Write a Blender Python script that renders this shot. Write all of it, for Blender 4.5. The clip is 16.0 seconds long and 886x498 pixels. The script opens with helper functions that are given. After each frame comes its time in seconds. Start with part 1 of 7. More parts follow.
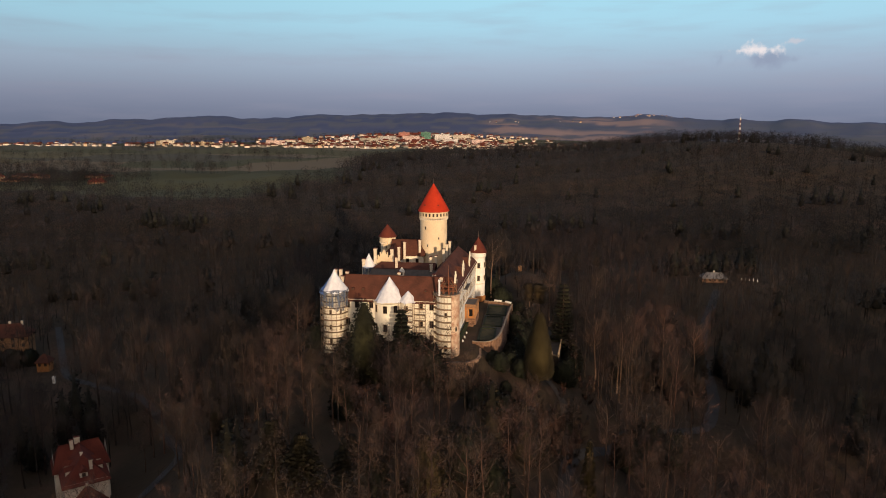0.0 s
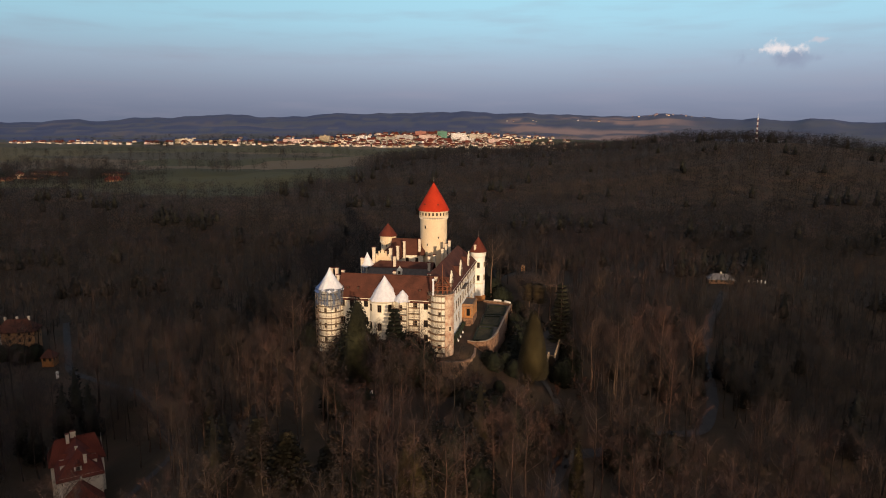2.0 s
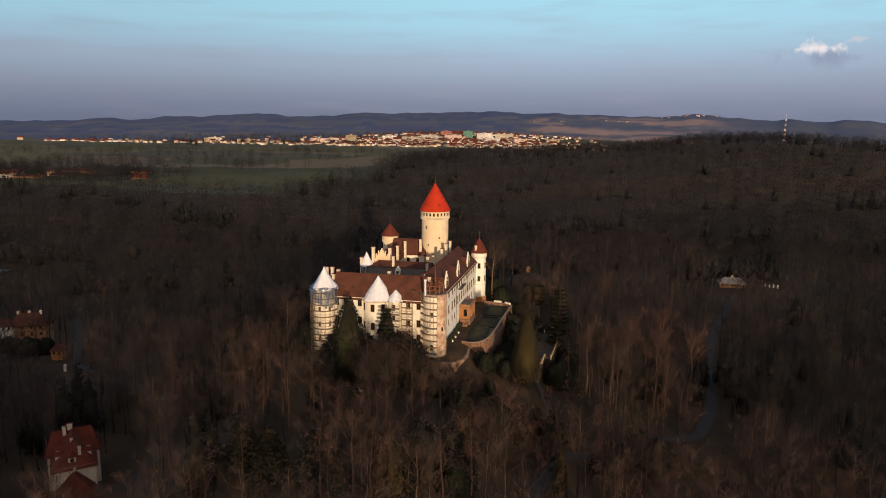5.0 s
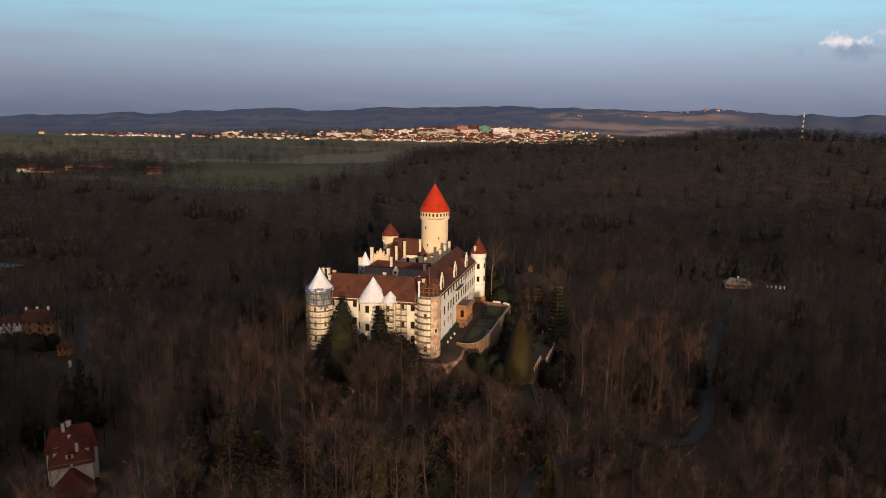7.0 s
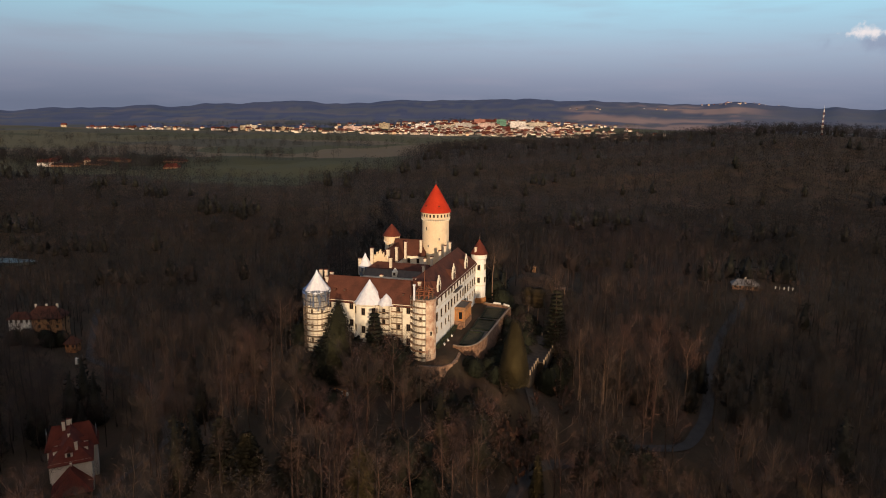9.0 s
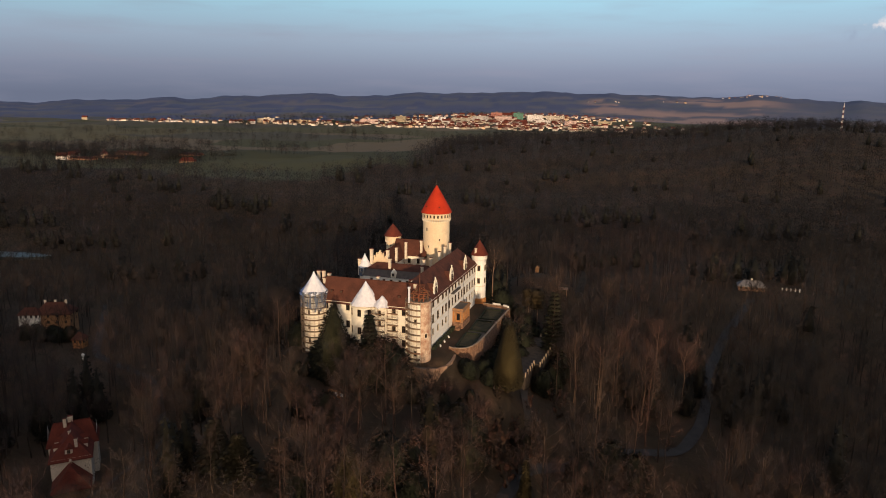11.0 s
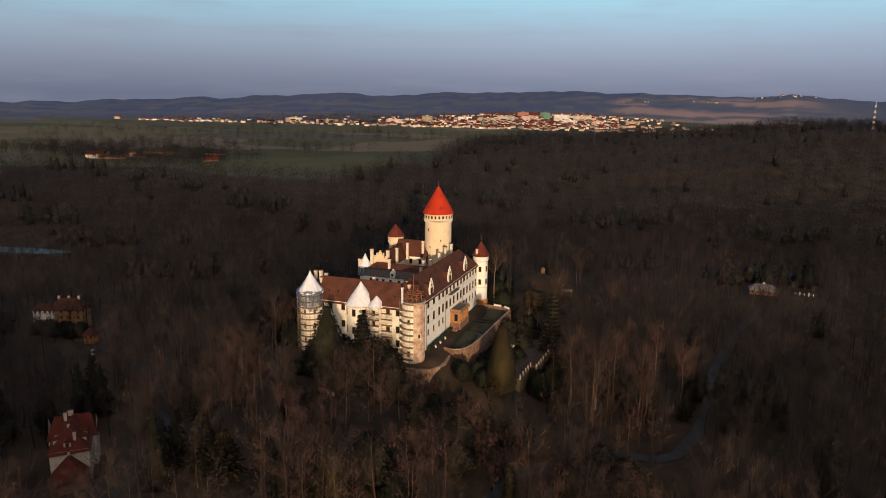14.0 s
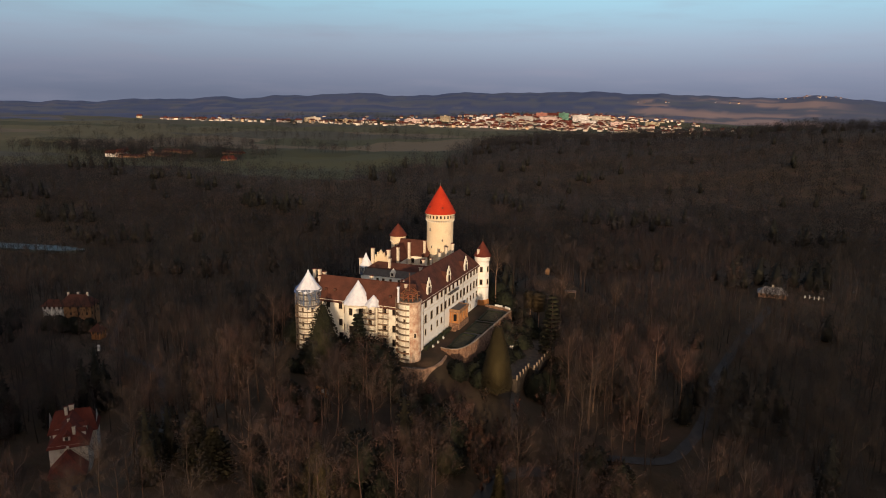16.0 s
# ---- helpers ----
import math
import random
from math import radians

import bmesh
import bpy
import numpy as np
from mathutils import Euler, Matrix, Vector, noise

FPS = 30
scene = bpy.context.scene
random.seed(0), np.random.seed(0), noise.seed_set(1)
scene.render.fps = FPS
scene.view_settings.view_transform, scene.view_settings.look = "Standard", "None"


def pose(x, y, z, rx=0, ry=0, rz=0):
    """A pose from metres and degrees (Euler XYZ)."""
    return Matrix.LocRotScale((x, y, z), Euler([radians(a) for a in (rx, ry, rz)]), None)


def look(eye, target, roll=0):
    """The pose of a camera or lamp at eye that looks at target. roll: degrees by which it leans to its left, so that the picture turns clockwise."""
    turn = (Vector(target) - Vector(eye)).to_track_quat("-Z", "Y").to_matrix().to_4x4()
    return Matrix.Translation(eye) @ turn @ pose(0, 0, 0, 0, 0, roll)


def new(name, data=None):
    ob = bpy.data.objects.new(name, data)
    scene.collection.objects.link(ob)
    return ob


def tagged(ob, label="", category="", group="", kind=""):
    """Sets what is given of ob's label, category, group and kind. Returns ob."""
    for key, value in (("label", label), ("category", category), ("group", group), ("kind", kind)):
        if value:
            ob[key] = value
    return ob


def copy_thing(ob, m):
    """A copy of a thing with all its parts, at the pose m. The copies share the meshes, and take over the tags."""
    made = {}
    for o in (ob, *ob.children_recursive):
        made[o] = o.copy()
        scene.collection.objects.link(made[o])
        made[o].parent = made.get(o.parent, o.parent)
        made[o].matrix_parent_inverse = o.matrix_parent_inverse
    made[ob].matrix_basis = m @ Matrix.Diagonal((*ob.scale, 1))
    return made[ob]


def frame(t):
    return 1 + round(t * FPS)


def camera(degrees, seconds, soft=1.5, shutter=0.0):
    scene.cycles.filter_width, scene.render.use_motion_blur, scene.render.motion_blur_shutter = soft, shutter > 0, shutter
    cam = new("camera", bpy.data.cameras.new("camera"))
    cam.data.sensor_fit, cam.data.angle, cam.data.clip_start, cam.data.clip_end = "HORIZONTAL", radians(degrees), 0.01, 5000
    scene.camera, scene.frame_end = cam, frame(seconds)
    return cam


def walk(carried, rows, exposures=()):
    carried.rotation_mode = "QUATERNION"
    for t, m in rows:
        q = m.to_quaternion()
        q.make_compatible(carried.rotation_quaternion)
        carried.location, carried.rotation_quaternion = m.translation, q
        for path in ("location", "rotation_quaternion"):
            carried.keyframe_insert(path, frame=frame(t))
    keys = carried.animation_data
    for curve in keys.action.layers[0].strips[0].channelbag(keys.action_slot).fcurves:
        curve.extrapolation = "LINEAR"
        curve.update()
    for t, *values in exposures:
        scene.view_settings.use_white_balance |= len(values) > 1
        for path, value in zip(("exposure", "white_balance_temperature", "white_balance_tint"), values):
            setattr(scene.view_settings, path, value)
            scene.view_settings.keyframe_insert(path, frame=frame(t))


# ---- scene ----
cam = camera(64.8, 16.0, soft=0.97)
PATH = [
    (0, (0.254, -0.632, 74.54), (0.249, 1.335, 74.177), 0.2),
    (0.5, (2.114, -0.706, 74.54), (2.096, 1.26, 74.177), 0.2),
    (1, (3.924, -0.608, 74.52), (3.894, 1.358, 74.157), 0.3),
    (1.5, (5.7, -0.586, 74.605), (5.658, 1.38, 74.24), 0.3),
    (2, (7.684, -0.553, 74.669), (7.628, 1.413, 74.303), 0.3),
    (2.5, (9.447, -0.653, 74.608), (9.38, 1.312, 74.243), 0.3),
    (3, (11.449, -0.537, 74.719), (11.367, 1.428, 74.353), 0.3),
    (3.5, (13.296, -0.608, 74.691), (13.202, 1.356, 74.326), 0.3),
    (4, (15.091, -0.582, 74.613), (14.983, 1.381, 74.248), 0.4),
    (6.5, (24.165, -0.26, 77.009), (23.994, 1.696, 76.631), 0.6),
    (7, (26.085, -0.128, 77.756), (25.901, 1.826, 77.372), 0.6),
    (7.5, (28.006, 0.184, 78.635), (27.808, 2.136, 78.246), 0.5),
    (8, (29.813, 0.336, 79.489), (29.603, 2.285, 79.094), 0.6),
    (8.5, (31.554, 0.442, 80.429), (31.331, 2.389, 80.029), 0.6),
    (9, (33.346, 0.845, 81.278), (33.11, 2.789, 80.873), 0.6),
    (11.5, (42.425, 1.686, 85.337), (42.126, 3.616, 84.908), 0.7),
    (12, (44.373, 1.885, 85.534), (44.06, 3.813, 85.105), 0.7),
    (12.5, (46.221, 2.118, 85.63), (45.895, 4.044, 85.201), 0.7),
    (13, (47.911, 2.396, 85.656), (47.572, 4.319, 85.227), 0.7),
    (13.5, (49.569, 2.862, 85.497), (49.217, 4.784, 85.068), 0.7),
    (14, (51.496, 3.163, 85.529), (51.131, 5.082, 85.1), 0.7),
    (14.5, (53.281, 3.556, 85.501), (52.903, 5.472, 85.072), 0.7),
    (15, (55.233, 3.835, 85.503), (54.84, 5.748, 85.074), 0.7),
    (15.5, (56.971, 4.254, 85.455), (56.565, 6.165, 85.026), 0.7),
    (16, (58.701, 4.651, 85.467), (58.282, 6.559, 85.038), 0.8),
]
walk(cam, [(t, look(eye, target, roll)) for t, eye, target, roll in PATH])

# ---------------------------------------------------------------- light
SUN_UP = 7.6                                  # degrees above the horizon
SUN_DIR = Vector((0.254, -0.967, math.tan(radians(SUN_UP)))).normalized()   # towards the sun
world = bpy.data.worlds.new("evening_sky")
scene.world = world
world.use_nodes = True
wn, wl = world.node_tree.nodes, world.node_tree.links
wn.clear()
w_out, w_bg, w_sky = wn.new("ShaderNodeOutputWorld"), wn.new("ShaderNodeBackground"), wn.new("ShaderNodeTexSky")
w_sky.sky_type, w_sky.sun_disc = "NISHITA", False
w_sky.sun_elevation, w_sky.sun_rotation = radians(SUN_UP), math.atan2(SUN_DIR.x, SUN_DIR.y)
w_sky.air_density, w_sky.dust_density = 1.2, 2.0
w_co, w_sep = wn.new("ShaderNodeTexCoord"), wn.new("ShaderNodeSeparateXYZ")
wl.new(w_co.outputs["Generated"], w_sep.inputs[0])
w_ramp = wn.new("ShaderNodeValToRGB")
cr = w_ramp.color_ramp
cr.elements[0].position, cr.elements[0].color = 0.0, (0.195, 0.228, 0.335, 1)
cr.elements[1].position, cr.elements[1].color = 1.0, (0.165, 0.22, 0.315, 1)
for p, c in ((0.035, (0.278, 0.325, 0.465)), (0.075, (0.385, 0.490, 0.655)), (0.125, (0.425, 0.725, 0.910)), (0.165, (0.425, 0.780, 0.960)), (0.28, (0.33, 0.52, 0.72)), (0.5, (0.235, 0.315, 0.45))):
    e = cr.elements.new(p)
    e.color = (*c, 1)
wl.new(w_sep.outputs["Z"], w_ramp.inputs[0])
w_scale = wn.new("ShaderNodeVectorMath")
w_scale.operation = "SCALE"
w_scale.inputs["Scale"].default_value = 0.07
wl.new(w_sky.outputs[0], w_scale.inputs[0])
w_mix = wn.new("ShaderNodeMix")
w_mix.data_type = "RGBA"
w_mix.inputs["Factor"].default_value = 0.85
wl.new(w_scale.outputs[0], w_mix.inputs["A"])
wl.new(w_ramp.outputs[0], w_mix.inputs["B"])
# thin cloud streaks and one small evening cloud
w_map = wn.new("ShaderNodeMapping")
w_map.inputs["Scale"].default_value = (7, 7, 55)
wl.new(w_co.outputs["Generated"], w_map.inputs[0])
w_noise = wn.new("ShaderNodeTexNoise")
w_noise.inputs["Scale"].default_value, w_noise.inputs["Detail"].default_value = 1.0, 6
wl.new(w_map.outputs[0], w_noise.inputs["Vector"])
w_streak = wn.new("ShaderNodeMapRange")
for k, v in (("From Min", 0.48), ("From Max", 0.80), ("To Max", 0.32)):
    w_streak.inputs[k].default_value = v
wl.new(w_noise.outputs[0], w_streak.inputs["Value"])
w_mix2 = wn.new("ShaderNodeMix")
w_mix2.data_type = "RGBA"
w_mix2.inputs["B"].default_value = (0.34, 0.33, 0.42, 1)
wl.new(w_streak.outputs[0], w_mix2.inputs["Factor"])
wl.new(w_mix.outputs["Result"], w_mix2.inputs["A"])
last_sky = w_mix2.outputs["Result"]


def sky_cloud(last, centre, size, colour, most, edge=0.5, detail=26.0):
    """A small cloud in the sky, about a direction, ragged by noise."""
    off = wn.new("ShaderNodeVectorMath")
    off.operation = "SUBTRACT"
    off.inputs[1].default_value = Vector(centre).normalized()
    wl.new(w_co.outputs["Generated"], off.inputs[0])
    mp = wn.new("ShaderNodeMapping")
    mp.inputs["Scale"].default_value = (1 / size[0], 1 / size[0], 1 / size[1])
    wl.new(off.outputs[0], mp.inputs[0])
    ln = wn.new("ShaderNodeVectorMath")
    ln.operation = "LENGTH"
    wl.new(mp.outputs[0], ln.inputs[0])
    nz = wn.new("ShaderNodeTexNoise")
    nz.inputs["Scale"].default_value, nz.inputs["Detail"].default_value = detail, 5
    wl.new(w_co.outputs["Generated"], nz.inputs["Vector"])
    ad = wn.new("ShaderNodeMath")
    ad.operation = "MULTIPLY_ADD"
    ad.inputs[1].default_value, ad.inputs[2].default_value = 3.0, -1.25
    wl.new(nz.outputs[0], ad.inputs[0])
    sm = wn.new("ShaderNodeMath")
    wl.new(ad.outputs[0], sm.inputs[0])
    wl.new(ln.outputs["Value"], sm.inputs[1])
    mr = wn.new("ShaderNodeMapRange")
    mr.interpolation_type = "SMOOTHSTEP"
    for k, v in (("From Min", 1.0), ("From Max", 1.0 - edge), ("To Min", 0.0), ("To Max", most)):
        mr.inputs[k].default_value = v
    wl.new(sm.outputs[0], mr.inputs["Value"])
    mx = wn.new("ShaderNodeMix")
    mx.data_type = "RGBA"
    mx.inputs["B"].default_value = (*colour, 1)
    wl.new(mr.outputs[0], mx.inputs["Factor"])
    wl.new(last, mx.inputs["A"])
    return mx.outputs["Result"]


last_sky = sky_cloud(last_sky, (0.392, 0.915, 0.079), (0.075, 0.016), (0.24, 0.27, 0.39), 0.55, 0.9, 30.0)
last_sky = sky_cloud(last_sky, (0.395, 0.914, 0.089), (0.036, 0.0135), (0.86, 0.78, 0.78), 0.95, 0.9, 75.0)
last_sky = sky_cloud(last_sky, (0.433, 0.896, 0.098), (0.014, 0.005), (0.60, 0.58, 0.64), 0.7, 0.9, 75.0)
# the sky is deeper away from the sun's side
w_side, w_dim = wn.new("ShaderNodeMapRange"), wn.new("ShaderNodeVectorMath")
w_side.interpolation_type = "SMOOTHSTEP"
for k, v in (("From Min", -0.60), ("From Max", 0.12), ("To Min", 0.88), ("To Max", 1.03)):
    w_side.inputs[k].default_value = v
wl.new(w_sep.outputs["X"], w_side.inputs["Value"])
w_dim.operation = "SCALE"
wl.new(last_sky, w_dim.inputs[0])
wl.new(w_side.outputs[0], w_dim.inputs["Scale"])
last_sky = w_dim.outputs[0]
# the warm glow round the low sun, behind the camera
w_dot = wn.new("ShaderNodeVectorMath")
w_dot.operation = "DOT_PRODUCT"
w_dot.inputs[1].default_value = SUN_DIR
wl.new(w_co.outputs["Generated"], w_dot.inputs[0])
w_glow = wn.new("ShaderNodeMapRange")
w_glow.interpolation_type = "SMOOTHSTEP"
for k, v in (("From Min", 0.15), ("From Max", 1.0), ("To Max", 0.75)):
    w_glow.inputs[k].default_value = v
wl.new(w_dot.outputs["Value"], w_glow.inputs["Value"])
w_warm = wn.new("ShaderNodeMix")
w_warm.data_type = "RGBA"
w_warm.inputs["B"].default_value = (0.98, 0.71, 0.50, 1)
wl.new(w_glow.outputs[0], w_warm.inputs["Factor"])
wl.new(last_sky, w_warm.inputs["A"])
wl.new(w_warm.outputs["Result"], w_bg.inputs["Color"])
w_bg.inputs["Strength"].default_value = 1.0
wl.new(w_bg.outputs[0], w_out.inputs["Surface"])

sun = new("evening_sun", bpy.data.lights.new("evening_sun", "SUN"))
sun.data.energy, sun.data.angle, sun.data.color = 4.2, radians(0.6), (1.0, 0.715, 0.45)
sun.matrix_world = look(SUN_DIR * 100, (0, 0, 0))
scene.view_settings.exposure = 0.0


# ---------------------------------------------------------------- materials
def material(name, c1, c2, scale=1.0, rough=0.85, bump=0.3, fine=8.0, metal=0.0, c3=None, tint="", sway=0.25, gloss=0.3, swing=0.4, crown=False):
    """A surface with broad blotches from c1 to c2, a fine grain, wear (c3) and relief. scale: blotches a metre; fine: grain a metre.
    tint: "object" or "island" varies the value from piece to piece, or the name of an attribute that does."""
    m = bpy.data.materials.new(name)
    m.use_nodes = True
    n, l = m.node_tree.nodes, m.node_tree.links
    b = n["Principled BSDF"]
    b.inputs["Roughness"].default_value, b.inputs["Metallic"].default_value = rough, metal
    b.inputs["Specular IOR Level"].default_value = gloss
    co = n.new("ShaderNodeTexCoord")
    big, small = n.new("ShaderNodeTexNoise"), n.new("ShaderNodeTexNoise")
    for t, s in ((big, scale), (small, fine)):
        t.inputs["Scale"].default_value, t.inputs["Detail"].default_value = s, 5
        l.new(co.outputs["Object"], t.inputs["Vector"])
    ramp = n.new("ShaderNodeValToRGB")
    ramp.color_ramp.elements[0].position, ramp.color_ramp.elements[0].color = 0.32, (*c1, 1)
    ramp.color_ramp.elements[1].position, ramp.color_ramp.elements[1].color = 0.66, (*c2, 1)
    if c3:
        e = ramp.color_ramp.elements.new(0.78)
        e.color = (*c3, 1)
    l.new(big.outputs[0], ramp.inputs[0])
    grain = n.new("ShaderNodeMapRange")
    for k, v in (("From Min", 0.3), ("From Max", 0.7), ("To Min", 1 - sway), ("To Max", 1 + sway)):
        grain.inputs[k].default_value = v
    l.new(small.outputs[0], grain.inputs["Value"])
    hsv = n.new("ShaderNodeHueSaturation")
    l.new(ramp.outputs[0], hsv.inputs["Color"])
    value = grain.outputs[0]
    if tint:
        if tint == "object":
            src = n.new("ShaderNodeObjectInfo").outputs["Random"]
        elif tint == "island":
            src = n.new("ShaderNodeNewGeometry").outputs["Random Per Island"]
        else:
            at = n.new("ShaderNodeAttribute")
            at.attribute_name = tint
            src = at.outputs["Fac"]
        mr = n.new("ShaderNodeMapRange")
        mr.inputs["To Min"].default_value, mr.inputs["To Max"].default_value = 1 - swing, 1 + 1.15 * swing
        sa = n.new("ShaderNodeMapRange")
        sa.inputs["To Min"].default_value, sa.inputs["To Max"].default_value = 1 - 0.45 * swing, 1 + 0.45 * swing
        l.new(src, sa.inputs["Value"])
        l.new(sa.outputs[0], hsv.inputs["Saturation"])
        l.new(src, mr.inputs["Value"])
        mu = n.new("ShaderNodeMath")
        mu.operation = "MULTIPLY"
        l.new(value, mu.inputs[0])
        l.new(mr.outputs[0], mu.inputs[1])
        value = mu.outputs[0]
        hu = n.new("ShaderNodeMapRange")
        hu.inputs["To Min"].default_value, hu.inputs["To Max"].default_value = 0.515, 0.485
        l.new(src, hu.inputs["Value"])
        l.new(hu.outputs[0], hsv.inputs["Hue"])
    l.new(value, hsv.inputs["Value"])
    l.new(hsv.outputs[0], b.inputs["Base Color"])
    if crown:
        # twigs and needles too fine to shade singly take the lie of the crown
        cn, vt, nm = n.new("ShaderNodeAttribute"), n.new("ShaderNodeVectorTransform"), n.new("ShaderNodeVectorMath")
        cn.attribute_name = "crown_normal"
        vt.vector_type, vt.convert_from, vt.convert_to = "NORMAL", "OBJECT", "WORLD"
        nm.operation = "NORMALIZE"
        l.new(cn.outputs["Vector"], vt.inputs[0])
        l.new(vt.outputs[0], nm.inputs[0])
        l.new(nm.outputs[0], b.inputs["Normal"])
    elif bump:
        bp = n.new("ShaderNodeBump")
        bp.inputs["Strength"].default_value, bp.inputs["Distance"].default_value = bump, 0.05
        l.new(small.outputs[0], bp.inputs["Height"])
        l.new(bp.outputs[0], b.inputs["Normal"])
    return m


M = {}
M["cream"] = material("cream_plaster", (0.70, 0.64, 0.52), (0.80, 0.75, 0.64), 0.25, 0.9, 0.2, 3.0, c3=(0.60, 0.52, 0.40), sway=0.08)
M["tower"] = material("tower_plaster", (0.64, 0.50, 0.335), (0.73, 0.60, 0.42), 0.16, 0.9, 0.25, 2.0, c3=(0.60, 0.47, 0.32), sway=0.08)
M["white"] = material("white_plaster", (0.72, 0.70, 0.65), (0.82, 0.80, 0.75), 0.25, 0.9, 0.2, 3.0, sway=0.06)
M["raw"] = material("raw_patched_plaster", (0.33, 0.165, 0.105), (0.62, 0.49, 0.37), 0.55, 0.95, 0.6, 3.0, c3=(0.70, 0.60, 0.48), sway=0.22)
M["trim"] = material("cornice_plaster", (0.62, 0.55, 0.44), (0.74, 0.67, 0.55), 0.8, 0.9, 0.2, 6.0, sway=0.1)
M["roof"] = material("brown_roof_tiles", (0.062, 0.025, 0.018), (0.104, 0.039, 0.026), 0.35, 0.85, 0.6, 5.0, c3=(0.075, 0.034, 0.027), sway=0.3, gloss=0.15)
M["red"] = material("red_roof_tiles", (0.36, 0.026, 0.010), (0.46, 0.038, 0.014), 0.3, 0.8, 0.4, 5.0, sway=0.15, gloss=0.12)
M["oxide"] = material("oxide_red_roof", (0.088, 0.022, 0.016), (0.135, 0.034, 0.022), 0.4, 0.85, 0.4, 5.0, sway=0.25, gloss=0.12)
M["brick"] = material("chimney_plaster", (0.56, 0.47, 0.36), (0.70, 0.62, 0.50), 1.2, 0.9, 0.3, 8.0, sway=0.15)
M["tarp"] = material("white_plastic_sheet", (0.62, 0.63, 0.69), (0.76, 0.77, 0.81), 0.8, 0.45, 0.5, 3.0, sway=0.06, gloss=0.5)
M["net"] = material("blue_grey_scaffold_net", (0.045, 0.065, 0.11), (0.12, 0.15, 0.21), 0.7, 0.9, 0.4, 6.0, sway=0.2)
M["wood"] = material("weathered_scaffold_board", (0.15, 0.095, 0.060), (0.24, 0.165, 0.105), 1.5, 0.85, 0.4, 12.0, tint="object", sway=0.2)
M["beam"] = material("new_roof_timber", (0.13, 0.060, 0.034), (0.19, 0.090, 0.050), 1.5, 0.8, 0.4, 12.0, tint="object", sway=0.2)
M["steel"] = material("rusty_tube", (0.22, 0.16, 0.11), (0.34, 0.26, 0.19), 2.0, 0.7, 0.1, 20.0, sway=0.15)
M["stone"] = material("rubble_stone", (0.125, 0.066, 0.042), (0.25, 0.145, 0.092), 0.8, 0.95, 0.9, 3.0, c3=(0.31, 0.20, 0.13), sway=0.45)
M["ochre"] = material("ochre_loggia_plaster", (0.30, 0.125, 0.042), (0.41, 0.185, 0.066), 0.6, 0.9, 0.3, 5.0, sway=0.15)
M["slate"] = material("dark_sheet_roof", (0.07, 0.06, 0.055), (0.11, 0.09, 0.08), 0.8, 0.6, 0.2, 6.0, sway=0.15)
M["lead"] = material("dull_grey_sheet_roof", (0.15, 0.14, 0.14), (0.24, 0.22, 0.21), 0.5, 0.7, 0.2, 6.0, c3=(0.10, 0.085, 0.075), sway=0.25)
M["frame"] = material("brown_window_wood", (0.060, 0.040, 0.028), (0.095, 0.062, 0.042), 2.0, 0.6, 0.1, 15.0, sway=0.1)
M["surround"] = material("window_surround_plaster", (0.60, 0.52, 0.40), (0.68, 0.60, 0.48), 1.0, 0.9, 0.2, 8.0, sway=0.08)
M["gravel"] = material("gravel_path", (0.075, 0.066, 0.057), (0.118, 0.103, 0.088), 0.6, 0.95, 0.5, 6.0, sway=0.2)
M["road"] = material("asphalt_lane", (0.034, 0.032, 0.032), (0.052, 0.048, 0.046), 0.3, 0.9, 0.3, 5.0, sway=0.15)
M["lawn"] = material("winter_lawn", (0.036, 0.033, 0.017), (0.060, 0.052, 0.028), 0.5, 0.95, 0.8, 6.0, c3=(0.06, 0.048, 0.028), sway=0.35)
M["hedge"] = material("clipped_hedge", (0.011, 0.015, 0.008), (0.022, 0.028, 0.013), 1.0, 0.9, 0.9, 8.0, sway=0.4)
M["bark"] = material("bark", (0.046, 0.030, 0.023), (0.084, 0.054, 0.040), 1.0, 0.95, 0.5, 6.0, tint="object", sway=0.25)
M["twig"] = material("bare_twigs", (0.053, 0.033, 0.0255), (0.087, 0.053, 0.040), 0.3, 0.95, 0.0, 2.0, tint="object", sway=0.2, crown=True)
M["woods"] = material("bare_wood_twigs", (0.031, 0.0225, 0.0190), (0.050, 0.0352, 0.0285), 0.02, 0.95, 0.0, 0.3, tint="tree_tint", sway=0.15, swing=0.5, crown=True)
# greyer, bluer copy of the wood twigs: distance haze put into the colour
M["hazy_woods"] = material("far_bare_wood_twigs", (0.0235, 0.0195, 0.0225), (0.037, 0.0290, 0.0315), 0.012, 0.95, 0.0, 0.3, tint="tree_tint", sway=0.12, swing=0.7, crown=True)
M["needle"] = material("conifer_needles", (0.018, 0.0165, 0.008), (0.031, 0.026, 0.0125), 0.4, 0.9, 0.0, 3.0, tint="object", sway=0.3, crown=True)
M["needles"] = material("conifer_wood_needles", (0.010, 0.0108, 0.0085), (0.018, 0.0180, 0.0130), 0.05, 0.9, 0.0, 1.0, tint="tree_tint", sway=0.3, crown=True)
M["yew"] = material("dark_yew_leaves", (0.009, 0.012, 0.006), (0.018, 0.021, 0.010), 0.5, 0.9, 0.0, 3.0, sway=0.35, crown=True)
# yellow-brown needles with the warmth of the low sun put into their colour
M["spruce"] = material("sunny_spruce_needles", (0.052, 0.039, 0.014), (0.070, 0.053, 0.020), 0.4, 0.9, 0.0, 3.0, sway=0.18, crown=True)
M["yewtree"] = material("tall_yew_leaves", (0.020, 0.021, 0.009), (0.040, 0.038, 0.016), 0.5, 0.9, 0.0, 3.0, sway=0.35, crown=True)
